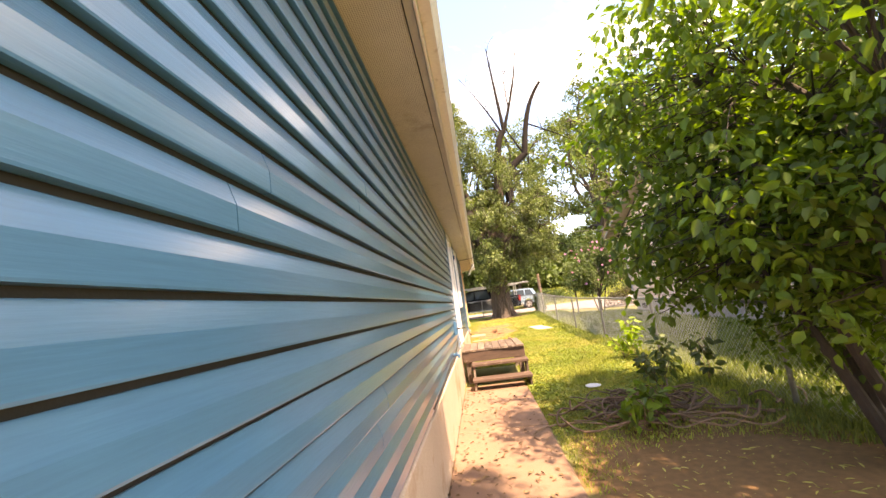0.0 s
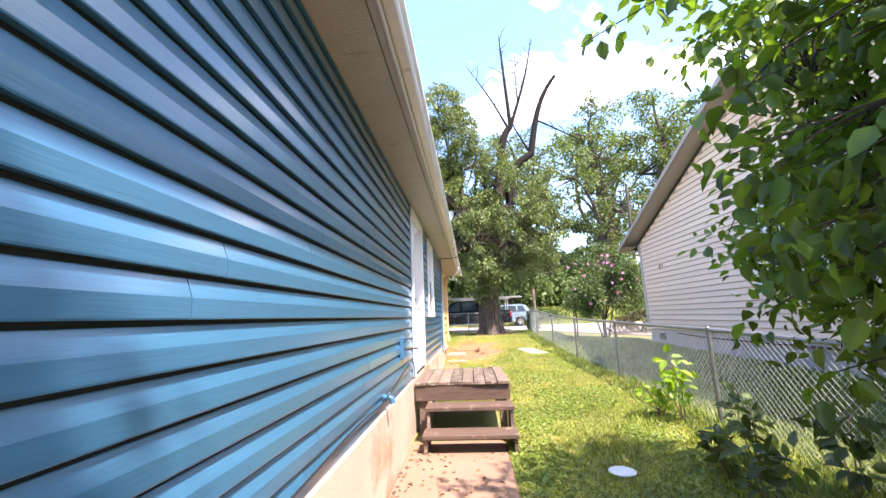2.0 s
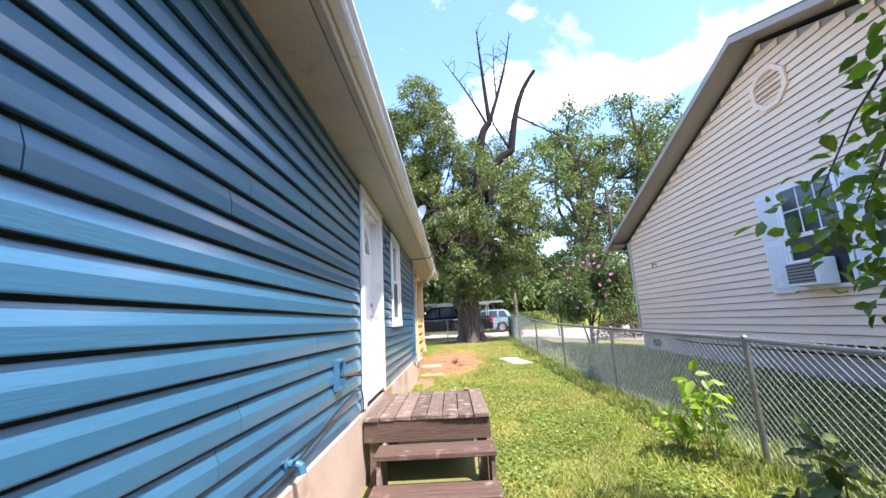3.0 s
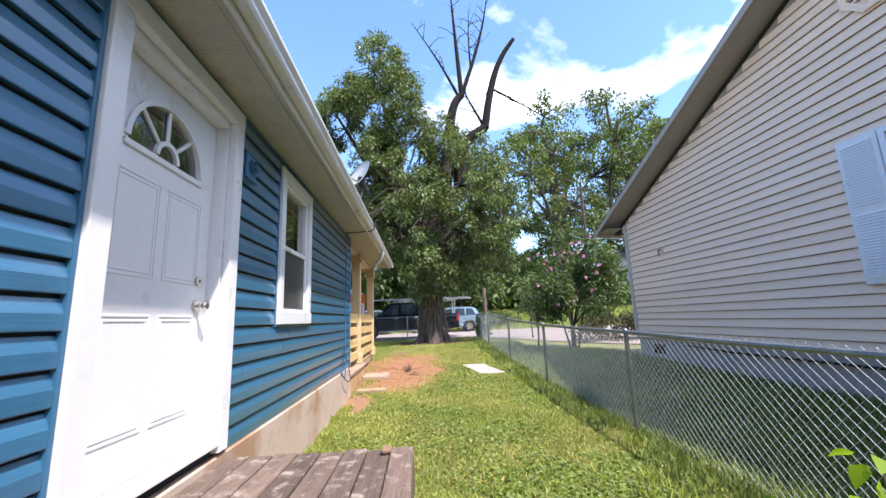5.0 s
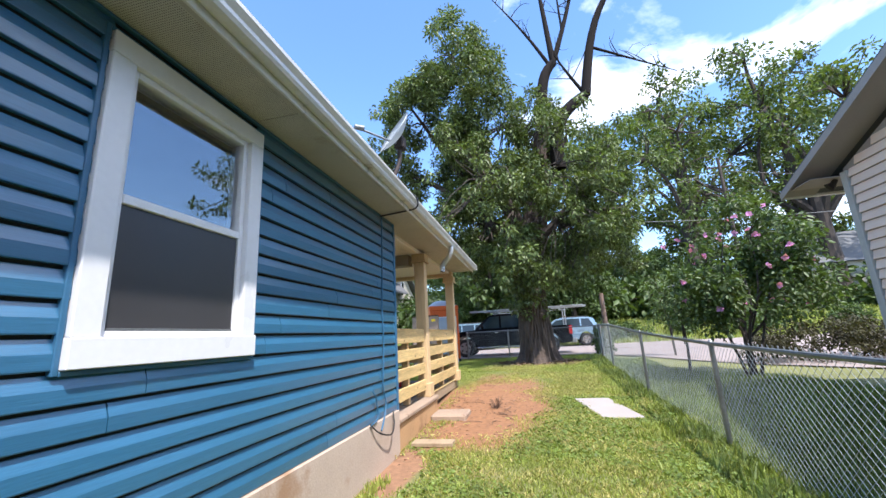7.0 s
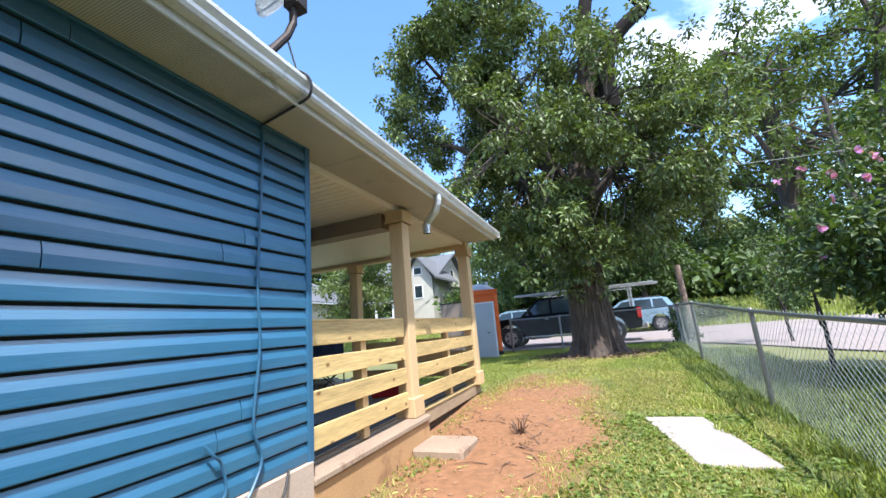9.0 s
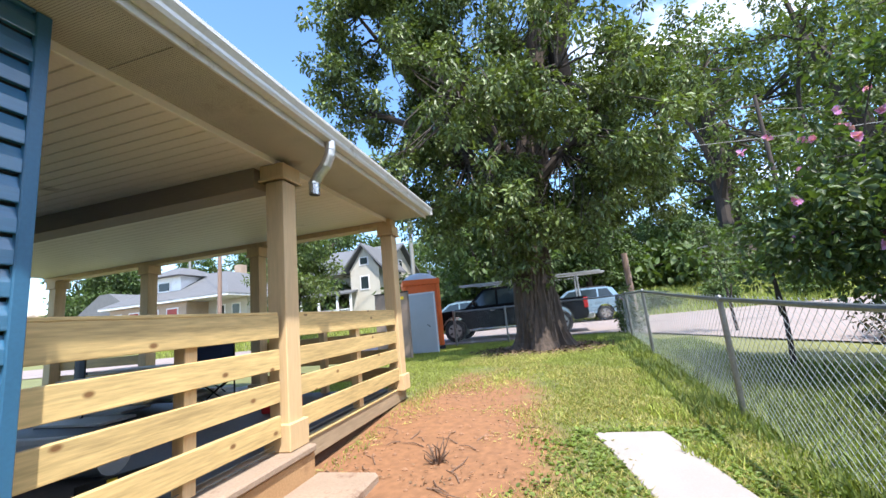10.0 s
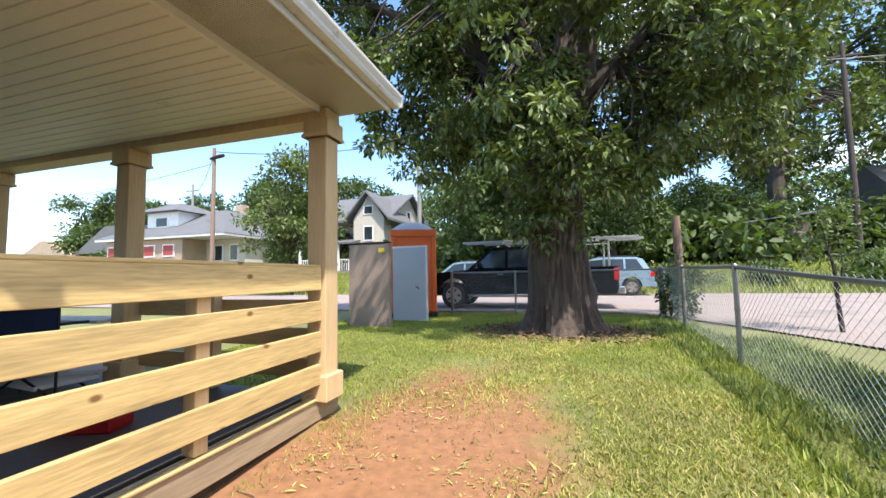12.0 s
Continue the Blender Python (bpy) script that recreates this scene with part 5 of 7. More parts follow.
# rose of Sharon behind the fence
shrub = simple_tree("flowering_shrub", "tall leafy shrub with pink flowers behind the fence", (5.15, 17.4, 0.33),
                    [((0, 0, 2.0), (1.15, 1.1, 0.9)), ((0.5, 0.1, 2.7), (1.0, 1.0, 0.7)), ((-0.45, 0.1, 1.5), (0.7, 0.8, 0.55)), ((0.7, -0.3, 1.7), (0.8, 0.7, 0.6)), ((0.1, 0, 3.1), (0.6, 0.6, 0.5))], 230, 0.095, M_LEAF_SHRUB, 46, 0.05, 1.4, 12, 0.26, 0.36)
rng_f = np.random.default_rng(5)
for k in range(5):
    a = k * 1.26
    bm = bmesh.new()
    limb(bm, (0.05 * math.cos(a), 0.05 * math.sin(a), -0.1), (0.55 * math.cos(a), 0.5 * math.sin(a), 1.7), 0.032, 0.015, rng_f, 6, 0.05, 5)
    part("stem", bm, M_BARK_DARK, shrub)
fl = lobe_points(rng_f, [((0, 0, 2.2), (1.35, 1.3, 1.2)), ((0.4, 0, 2.9), (1.1, 1.1, 0.7))], 56, 0.0)
fl = fl[np.linalg.norm((fl - [0, 0, 2.2]) / [1.3, 1.3, 1.3], axis=1) > 0.55]
for p in fl:
    n = 6
    d = rng_f.normal(size=3) * 0.4 + np.array([-0.8, -0.9, 0.4])
    tips = rng_f.normal(size=(n, 3)) * 0.8 + d * 0.5
    v, f = leaf_arrays(np.tile(p + d * 0.08, (n, 1)), tips, np.tile(d, (n, 1)), np.full(n, 0.070), 0.85, 0.1)
    big_mesh("flower", v, f, M_PETAL, shrub, "pink five-petalled flower")
small = simple_tree("young_shrub", "thin bare-stemmed shrub with few leaves behind the fence", (4.4, 18.5, 0.43), [((0, 0, 1.45), (0.55, 0.5, 0.5)), ((0.2, 0.1, 2.0), (0.5, 0.5, 0.5))], 40, 0.08, M_LEAF_SHRUB, 16, 0.035, 1.1, 14, 0.22, 0.3, group="thin shrubs")
copy_thing(small, pose(5.4, 22.4, 0.56, 0, 0, 120) @ Matrix.Scale(1.05, 4))
hedge = simple_tree("bronze_hedge", "low bronze-leaved hedge beside the street", (7.6, 19.8, 0.5), [((0, 0, 0.5), (1.5, 0.8, 0.5)), ((1.3, 0.4, 0.55), (1.3, 0.8, 0.5)), ((-0.9, 0.1, 0.4), (0.8, 0.7, 0.4))], 150, 0.08, M_LEAF_RED, 40, 0.03, 0.4, 15, 0.2, 0.3)
bankbush = simple_tree("bank_bush", "rough green bush on the street bank", (6.5, 36.4, 0.9), [((0, 0, 0.5), (1.4, 0.8, 0.6)), ((1.0, 0.2, 0.4), (1.2, 0.8, 0.5))], 80, 0.16, M_LEAF_FAR, 30, 0.05, 0.4, 16, 0.3, 0.3, group="bushes on the bank")
for x, y, s in ((10.5, 36.8, 1.0), (14.8, 37.2, 1.3), (19.5, 36.9, 1.1), (24, 37.5, 1.4), (2.4, 36.6, 0.9), (-7.0, 37.0, 1.1), (29, 37.5, 1.4), *((x, 45.5 + math.sin(x * 1.7), 3.3 + 0.5 * math.sin(x)) for x in range(-46, 70, 6))):
    copy_thing(bankbush, pose(x, y, ground_z(x, y) - 0.05, 0, 0, x * 40) @ Matrix.Scale(s, 4))
simple_tree("fence_weed", "leafy weed climbing the fence corner post", (3.62, 24.2, 0.55), [((0, 0, 0.5), (0.35, 0.35, 0.5)), ((-0.1, -0.2, 1.0), (0.25, 0.25, 0.3))], 40, 0.09, M_LEAF_SHRUB, 26, 0.012, 0.5, 17, 0.16, 0.25)


# near bush at the start of the walk
def near_bush():
    rng = np.random.default_rng(21)
    t = thing("mulberry_bush", (0, 0, 0), "big overhanging bush with broad green leaves", "shrub")
    lobes = [((3.1, 4.2, 2.1), (1.15, 1.5, 1.2)), ((3.2, 3.1, 2.6), (1.5, 1.6, 1.4)), ((3.05, 5.0, 2.1), (1.0, 0.95, 1.15)), ((3.0, 4.7, 3.2), (1.0, 0.9, 0.7)), ((3.0, 2.2, 1.5), (0.95, 1.3, 1.1)),
             ((2.9, 3.6, 3.5), (1.5, 2.1, 1.0)), ((3.3, 3.9, 1.1), (0.8, 1.6, 0.8)), ((3.4, 2.2, 0.9), (0.9, 1.6, 0.9)), ((3.6, 3.4, 1.9), (1.0, 2.0, 1.2)), ((2.6, 1.6, 2.7), (0.9, 1.0, 1.2)), ((2.75, 5.25, 1.85), (0.75, 0.85, 0.85))]
    spots = lobe_points(rng, lobes, 1050, 0.47, 2.0)
    spots = spots[(spots[:, 0] > 1.35 + 0.12 * np.abs(spots[:, 2] - 2.0)) | (spots[:, 1] > 5.9)]
    bm = bmesh.new()
    stems = []
    for (x, y), end in (((2.85, 2.9), (2.6, 3.6, 3.4)), ((2.9, 3.0), (3.3, 2.4, 3.2)), ((2.85, 3.2), (2.7, 5.2, 2.9)), ((2.9, 3.3), (3.3, 4.8, 2.4)), ((2.8, 2.8), (2.5, 2.3, 2.4)), ((2.95, 3.1), (3.1, 3.6, 4.2))):
        stems.append(limb(bm, (x, y, -0.1), end, 0.05, 0.016, rng, 8, 0.06, 9))
    joints = np.array([p for m in stems for p in m[2:]])
    for s in spots:
        j = joints[np.argmin(np.linalg.norm(joints - s, axis=1))]
        limb(bm, j, s, 0.010, 0.003, rng, 4, 0.12, 3)
    tagged(part("branching", bm, M_BARK_DARK, t, "dark slender branches"), kind="stuff")
    v, f = clump_leaves(rng, spots, 0.30, 30, 0.088, 0.55, 0.35, 0.58)
    big_mesh("leaves", v, f, M_LEAF_NEAR, t, "broad pointed green leaves")
    # added high bough, out of view, only to shade the wall beside the start of the walk
    top = lobe_points(rng, [((1.5, -0.7, 6.0), (0.9, 1.9, 0.9))], 190, 0.30, 6.0)
    bm = bmesh.new()
    leader = limb(bm, (2.9, 2.8, 0.6), (1.5, -0.7, 6.1), 0.07, 0.02, rng, 8, 0.04, 9)
    joints = np.array(leader[5:])
    for p in top:
        limb(bm, joints[np.argmin(np.linalg.norm(joints - p, axis=1))], p, 0.012, 0.004, rng, 4, 0.12, 3)
    tagged(part("upper_branching", bm, M_BARK_DARK, t, "unseen added branches that shade the wall"), kind="stuff")
    v, f = clump_leaves(rng, top, 0.40, 38, 0.12, 0.55, 0.35, 0.58)
    big_mesh("upper_leaves", v, f, M_LEAF_NEAR, t, "unseen added leaves that shade the wall")
    # low boughs that lean close to the walk
    near = lobe_points(rng, [((1.85, 4.15, 2.25), (0.50, 0.55, 0.70)), ((2.1, 4.5, 1.6), (0.55, 0.6, 0.6)), ((1.9, 3.6, 3.1), (0.6, 0.8, 0.5)), ((2.2, 3.2, 2.0), (0.5, 0.7, 0.8))], 110, 0.30, 4.0)
    near = near[near[:, 0] > 1.38]
    bm = bmesh.new()
    for s in near:
        limb(bm, (2.65, 3.5 + 0.5 * rng.random(), s[2] + 0.25), s, 0.011, 0.003, rng, 5, 0.10, 4)
    tagged(part("near_branching", bm, M_BARK_DARK, t, "thin leafy twigs"), kind="stuff")
    v, f = clump_leaves(rng, near, 0.20, 13, 0.115, 0.8, 0.3, 0.58)
    big_mesh("near_leaves", v, f, M_LEAF_NEAR, t, "large drooping pointed leaves")
    # a spray that reaches over the walk
    arc = [Vector((2.5, 4.2, 3.1)), Vector((2.0, 4.5, 3.35)), Vector((1.55, 4.7, 3.32)), Vector((1.1, 4.85, 3.15))]
    bm = tube(arc, [0.012, 0.009, 0.006, 0.003], 5)
    part("spray_stem", bm, M_BARK_DARK, t)
    pts = np.array([arc[i].lerp(arc[i + 1], k / 5) for i in range(3) for k in range(5)])
    v, f = clump_leaves(rng, pts, 0.12, 5, 0.10, 0.7, 0.3, 0.6)
    big_mesh("spray_leaves", v, f, M_LEAF_NEAR, t)
    return t


near_bush()


def shoot(at, h, seed, mat, label, leaf=0.13, n=4):
    rng = np.random.default_rng(seed)
    s = thing("sapling_shoot", at, label, "plant", "sapling shoots")
    bm = bmesh.new()
    spots = []
    for k in range(3):
        d = Vector((rng.normal() * 0.14, rng.normal() * 0.14, h * (0.75 + 0.25 * rng.random())))
        pts = limb(bm, (0, 0, -0.03), d, 0.007, 0.003, rng, 5, 0.06, 5)
        spots += [tuple(p) for p in pts[2:]]
    part("stem", bm, M_STICK, s)
    v, f = clump_leaves(rng, np.array(spots), 0.10, n, leaf, 0.15, 0.3, 0.55)
    big_mesh("leaves", v, f, mat, s)
    return s


for k, (x, y, h, m) in enumerate(((2.78, 7.75, 0.80, M_LEAF_LIME), (2.62, 8.0, 0.50, M_LEAF_LIME), (1.42, 4.35, 0.38, M_LEAF_NEAR), (1.72, 4.55, 0.45, M_LEAF_NEAR), (2.2, 5.6, 0.5, M_LEAF_SHRUB), (2.75, 6.5, 0.55, M_LEAF_SHRUB), (2.95, 5.8, 0.7, M_LEAF_SHRUB), (2.4, 6.3, 0.4, M_LEAF_SHRUB))):
    shoot((x, y, ground_z(x, y)), h, 40 + k, m, "lime-green sapling shoot by the fence" if m is M_LEAF_LIME else "leafy dark green sapling shoot by the bush")


# heap of dry vines
def vine_heap():
    rng = np.random.default_rng(9)
    h = thing("vine_heap", (1.85, 4.95, 0.02), "tangled heap of dry brown vines on the ground", "sticks")
    for k in range(46):
        a0, r0 = rng.random() * 6.28, 0.30 + 0.45 * rng.random()
        cx, cy = rng.normal() * 0.30, rng.normal() * 0.20
        span = 0.8 + 1.8 * rng.random()
        zc = 0.02 + 0.20 * rng.random() * (1.1 - r0)
        pts = [(cx + r0 * 1.15 * math.cos(a0 + span * i / 9), cy + r0 * 0.75 * math.sin(a0 + span * i / 9), max(0.01, zc + 0.05 * math.sin(i + k))) for i in range(10)]
        part("vine", tube(pts, 0.008 + 0.006 * rng.random(), 5), M_STICK, h)
    for k in range(30):
        a = rng.random() * 6.28
        p = Vector((rng.normal() * 0.40, rng.normal() * 0.22, 0.02 + 0.15 * rng.random()))
        q = p + Vector((math.cos(a) * 0.6, math.sin(a) * 0.4, rng.normal() * 0.03))
        q.z = max(q.z, 0.012)
        part("vine", tube([p, p.lerp(q, 0.5) + Vector((0, 0, 0.03)), q], 0.011, 5), M_STICK, h)
    loop = [(-1.05 + 0.42 * math.cos(3.6 - 0.34 * i), -0.42 + 0.30 * math.sin(3.6 - 0.34 * i), 0.012) for i in range(10)]
    part("vine", tube(loop, 0.011, 6), M_STICK, h)
    return h


vine_heap()

# ---- loose things on the ground ----
bm = prism([(1.77, 16.38), (2.36, 16.38), (2.62, 15.00), (2.06, 14.96)], 0.0, 0.05, "z")
for vert in bm.verts:
    vert.co.z += ground_z(vert.co.x, vert.co.y) - 0.034
bmesh.ops.bevel(bm, geom=bm.edges[:], offset=0.008, segments=1, affect="EDGES")
slab = thing("concrete_slab", (0, 0, 0.0), "pale flat concrete slab lying in the grass", "slab")
ob = part("slab", bm, M_SLAB, slab)
stepstone = thing("stepping_stone", (-0.22, 15.18, 0.27), "worn cut stone block beside the porch foundation", "stone")
part("block", box((-0.28, -0.26, -0.06), (0.28, 0.26, 0.075), 0.025), M_STONE, stepstone)
board = thing("loose_board", (-0.15, 13.75, 0.235), "short weathered board lying by the wall", "board")
part("board", box((-0.26, -0.10, -0.02), (0.26, 0.10, 0.03), 0.006), M_SKIRT, board)
lid = thing("bucket_lid", (1.57, 6.47, 0.035), "white round lid lying in the grass", "lid")
part("disc", tube([(0, 0, 0), (0, 0, 0.012), (0, 0, 0.020)], [0.115, 0.12, 0.10], 24), M_WHITE, lid)
stump = thing("weed_stump", (0.45, 15.75, 0.29), "cut weed stump on bare earth", "stump")
rng_s = np.random.default_rng(3)
bm = bmesh.new()
for k in range(16):
    a = rng_s.random() * 6.28
    limb(bm, (0, 0, -0.02), (math.cos(a) * 0.12, math.sin(a) * 0.12, 0.05 + 0.16 * rng_s.random()), 0.010, 0.003, rng_s, 5, 0.1, 3)
part("stalks", bm, M_STICK, stump)


# ---- parked vehicles ----
def wheel(parent, x, y, r, w, hub_mat):
    t = part("wheel", tube([(x, y - w / 2, r), (x, y - w * 0.3, r), (x, y + w * 0.3, r), (x, y + w / 2, r)], [r * 0.9, r, r, r * 0.9], 28), M_BLACK, parent, "black tyre")
    s = -1
    rim = part("rim", tube([(x, y - w / 2 - 0.004, r), (x, y - w / 2 + 0.03, r)], [r * 0.62, r * 0.66], 24), hub_mat, t, "silver alloy rim")
    for k in range(5):
        a = k * 2 * math.pi / 5
        bm = tube([(x + r * 0.30 * math.cos(a), y - w / 2 - 0.008, r + r * 0.30 * math.sin(a)), (x + r * 0.54 * math.cos(a), y - w / 2 - 0.008, r + r * 0.54 * math.sin(a))], [r * 0.07, r * 0.10], 6)
        part("slot", bm, M_BLACK, t)
    return t


def arch_outline(base, wheels, r, low):
    """A side outline whose lower edge steps round the wheel arches; base runs along the top from front to back."""
    out = list(base)
    for wx in sorted(wheels, reverse=True):
        for i in range(9):
            a = math.pi * i / 8
            out.append((wx + r * math.cos(a), low + max(0, r * math.sin(a) * 1.05)))
    return out


def pickup(at):
    c = thing("pickup_truck", at, "black crew-cab pickup truck with a ladder rack", "truck")
    base = [(-2.75, 0.42), (-2.78, 0.70), (-2.72, 0.98), (-2.55, 1.06), (-1.45, 1.14), (2.70, 1.16), (2.72, 0.60), (2.66, 0.45)]
    body = part("body", prism(arch_outline(base, (-1.85, 1.80), 0.46, 0.42), 0.0, 1.92), M_CARBLACK, c)
    bm = bmesh.new()
    cab = [(-1.42, 1.141), (-0.78, 1.72), (-0.55, 1.79), (0.62, 1.80), (0.82, 1.72), (0.92, 1.161)]
    lo = [bm.verts.new((x, 0.05 + (z - 1.14) * 0.20, z)) for x, z in cab]
    hi = [bm.verts.new((x, 1.87 - (z - 1.14) * 0.20, z)) for x, z in cab]
    bm.faces.new(lo), bm.faces.new(hi[::-1])
    for i in range(6):
        bm.faces.new((lo[i], hi[i], hi[(i + 1) % 6], lo[(i + 1) % 6]))
    part("cab", bm, M_CARBLACK, c)

    def pane(pts, name="window"):
        bm = bmesh.new()
        vs = [bm.verts.new((x, 0.042 + (z - 1.14) * 0.20, z)) for x, z in pts]
        ws = [bm.verts.new((x, 0.062 + (z - 1.14) * 0.20, z)) for x, z in pts]
        bm.faces.new(vs), bm.faces.new(ws[::-1])
        for i in range(len(pts)):
            bm.faces.new((vs[i], ws[i], ws[(i + 1) % len(pts)], vs[(i + 1) % len(pts)]))
        part(name, bm, M_CARGLASS, c, "tinted side window")

    pane([(-1.20, 1.19), (-0.70, 1.69), (-0.30, 1.70), (-0.30, 1.19)])
    pane([(-0.22, 1.19), (-0.22, 1.70), (0.58, 1.71), (0.78, 1.19)])
    for wx in (-1.85, 1.80):
        for wy in (0.14, 1.76):
            wheel(c, wx, wy, 0.39, 0.26, M_ALU)
    part("tail_lamp", box((2.60, -0.012, 0.78), (2.735, 0.12, 1.12), 0.01), M_RED, c, "red tail lamp")
    part("head_lamp", box((-2.78, -0.008, 0.80), (-2.45, 0.14, 0.98), 0.02), M_ALU, c)
    part("rear_bumper", box((2.66, 0.02, 0.42), (2.88, 1.90, 0.62), 0.03), M_CHROME, c, "chrome rear bumper")
    part("front_bumper", box((-2.90, 0.02, 0.42), (-2.70, 1.90, 0.66), 0.04), M_CARBLACK, c)
    part("mirror", box((-1.10, -0.18, 1.20), (-0.98, -0.01, 1.36), 0.03), M_CARBLACK, c)
    part("running_board", box((-1.30, -0.06, 0.34), (1.25, 0.06, 0.41), 0.015), M_CHROME, c)
    for x in (-0.33, 0.70):
        part("door_seam", box((x, -0.004, 0.50), (x + 0.01, 0.004, 1.13)), M_BLACK, c)
        part("door_handle", box((x - 0.20, -0.03, 0.98), (x - 0.03, 0.0, 1.01), 0.006), M_CHROME, c)
    rack = part("ladder_rack", box((-0.7, 0.25, 1.86), (2.7, 0.29, 1.89), 0.01), M_ALU, c, "aluminium ladder rack")
    part("rack_rail", box((-0.7, 1.62, 1.86), (2.7, 1.66, 1.89), 0.01), M_ALU, rack)
    for x in (-0.4, 1.1, 2.5):
        part("rack_bar", box((x, 0.20, 1.892), (x + 0.05, 1.72, 1.925), 0.008), M_ALU, rack)
    for x in (1.1, 2.5):
        for y in (0.25, 1.60):
            part("rack_leg", box((x, y, 1.165), (x + 0.05, y + 0.05, 1.858), 0.008), M_ALU, rack)
    return c


truck = pickup((0.0, 26.1, 0.585))


def ladder(at, L, label):
    l = thing("extension_ladder", at, label, "ladder", "ladders on the truck")
    for y in (0, 0.38):
        part("stile", box((0, y, 0), (L, y + 0.035, 0.065), 0.006), M_ALU, l)
    n = int(L / 0.30)
    for k in range(n):
        part("rung", tube([(0.2 + k * 0.30, 0.0355, 0.045), (0.2 + k * 0.30, 0.3795, 0.045)], 0.016, 8), M_ALU, l)
    return l


ladder((-1.6, 26.35, 2.512), 4.9, "long aluminium extension ladder on the truck rack")
ladder((-1.1, 26.95, 2.512), 4.6, "second aluminium ladder on the truck rack")


def wagon(at, mat, label, turn=0.0, name="parked_suv"):
    c = thing(name, at, label, "car", turn=turn)
    base = [(-2.25, 0.38), (-2.30, 0.70), (-2.10, 0.90), (-1.10, 1.02), (2.16, 1.05), (2.26, 0.75), (2.22, 0.40)]
    body = part("body", prism(arch_outline(base, (-1.42, 1.38), 0.41, 0.38), 0.0, 1.78), mat, c)
    bm = bmesh.new()
    cab = [(-1.05, 1.021), (-0.30, 1.58), (0.1, 1.66), (1.60, 1.64), (1.86, 1.56), (2.15, 1.051)]
    lo = [bm.verts.new((x, 0.04 + (z - 1.02) * 0.22, z)) for x, z in cab]
    hi = [bm.verts.new((x, 1.74 - (z - 1.02) * 0.22, z)) for x, z in cab]
    bm.faces.new(lo), bm.faces.new(hi[::-1])
    for i in range(6):
        bm.faces.new((lo[i], hi[i], hi[(i + 1) % 6], lo[(i + 1) % 6]))
    part("cabin", bm, mat, c)
    for pts in ([(-0.80, 1.08), (-0.22, 1.52), (0.28, 1.57), (0.28, 1.08)], [(0.36, 1.08), (0.36, 1.57), (1.10, 1.57), (1.10, 1.08)], [(1.18, 1.08), (1.18, 1.57), (1.62, 1.55), (1.86, 1.12)]):
        bm = bmesh.new()
        vs = [bm.verts.new((x, 0.030 + (z - 1.02) * 0.22, z)) for x, z in pts]
        ws = [bm.verts.new((x, 0.055 + (z - 1.02) * 0.22, z)) for x, z in pts]
        bm.faces.new(vs), bm.faces.new(ws[::-1])
        for i in range(4):
            bm.faces.new((vs[i], ws[i], ws[(i + 1) % 4], vs[(i + 1) % 4]))
        part("window", bm, M_CARGLASS, c, "dark side window")
    for wx in (-1.42, 1.38):
        for wy in (0.12, 1.66):
            wheel(c, wx, wy, 0.36, 0.23, M_CHROME)
    part("tail_lamp", box((2.10, -0.008, 0.80), (2.26, 0.10, 1.00), 0.01), M_RED, c)
    part("bumper", box((2.16, 0.03, 0.36), (2.34, 1.75, 0.56), 0.03), mat, c)
    for y in (0.25, 1.49):
        part("roof_rail", tube([(0.1, y, 1.70), (1.6, y, 1.69)], 0.018, 6), M_BLACK, c)
    return c


wagon((2.7, 33.0, 0.585), M_CARBLUE, "pale blue-grey sport utility car parked across the street")
wagon((-3.6, 33.2, 0.585), M_CARGREEN, "grey-green estate car parked across the street", name="parked_car")


# ---- portable toilet, panels ----
def portable_toilet(at, turn):
    t = thing("portable_toilet", at, "orange plastic portable toilet with a grey domed roof", "portable toilet", turn=turn)
    part("skid", box((-0.58, -0.58, 0.0), (0.58, 0.58, 0.12), 0.02), M_BLACK, t)
    cabin = part("cabin", box((-0.54, -0.54, 0.121), (0.54, 0.54, 2.10), 0.03), M_ORANGE, t)
    for x in (-0.5, 0.5):
        for y in (-0.5, 0.5):
            part("corner_post", box((x - 0.06, y - 0.06, 0.122), (x + 0.06, y + 0.06, 2.13), 0.02), M_ORANGE, t)
    part("top_band", box((-0.575, -0.575, 1.98), (0.575, 0.575, 2.16), 0.02), M_ORANGE, t)
    bm = bmesh.new()
    for x0 in (-0.58,):
        n = 10
        rows = []
        for i in range(n + 1):
            u = -1 + 2 * i / n
            rows.append([bm.verts.new((0.56 * u, 0.56 * (-1 + 2 * j / n), 2.161 + 0.24 * (1 - abs(u) ** 2.6) * (1 - abs(-1 + 2 * j / n) ** 2.6))) for j in range(n + 1)])
        for i in range(n):
            for j in range(n):
                bm.faces.new((rows[i][j], rows[i + 1][j], rows[i + 1][j + 1], rows[i][j + 1]))
    smooth(part("roof", bm, M_GREYPLAST, t, "grey domed translucent roof"))
    part("door", box((-0.40, -0.556, 0.16), (0.40, -0.541, 1.95), 0.006), M_ORANGE, t)
    part("vent_pipe", tube([(0.4, 0.4, 2.1), (0.4, 0.4, 2.52)], 0.05, 10), M_GREYPLAST, t)
    return t


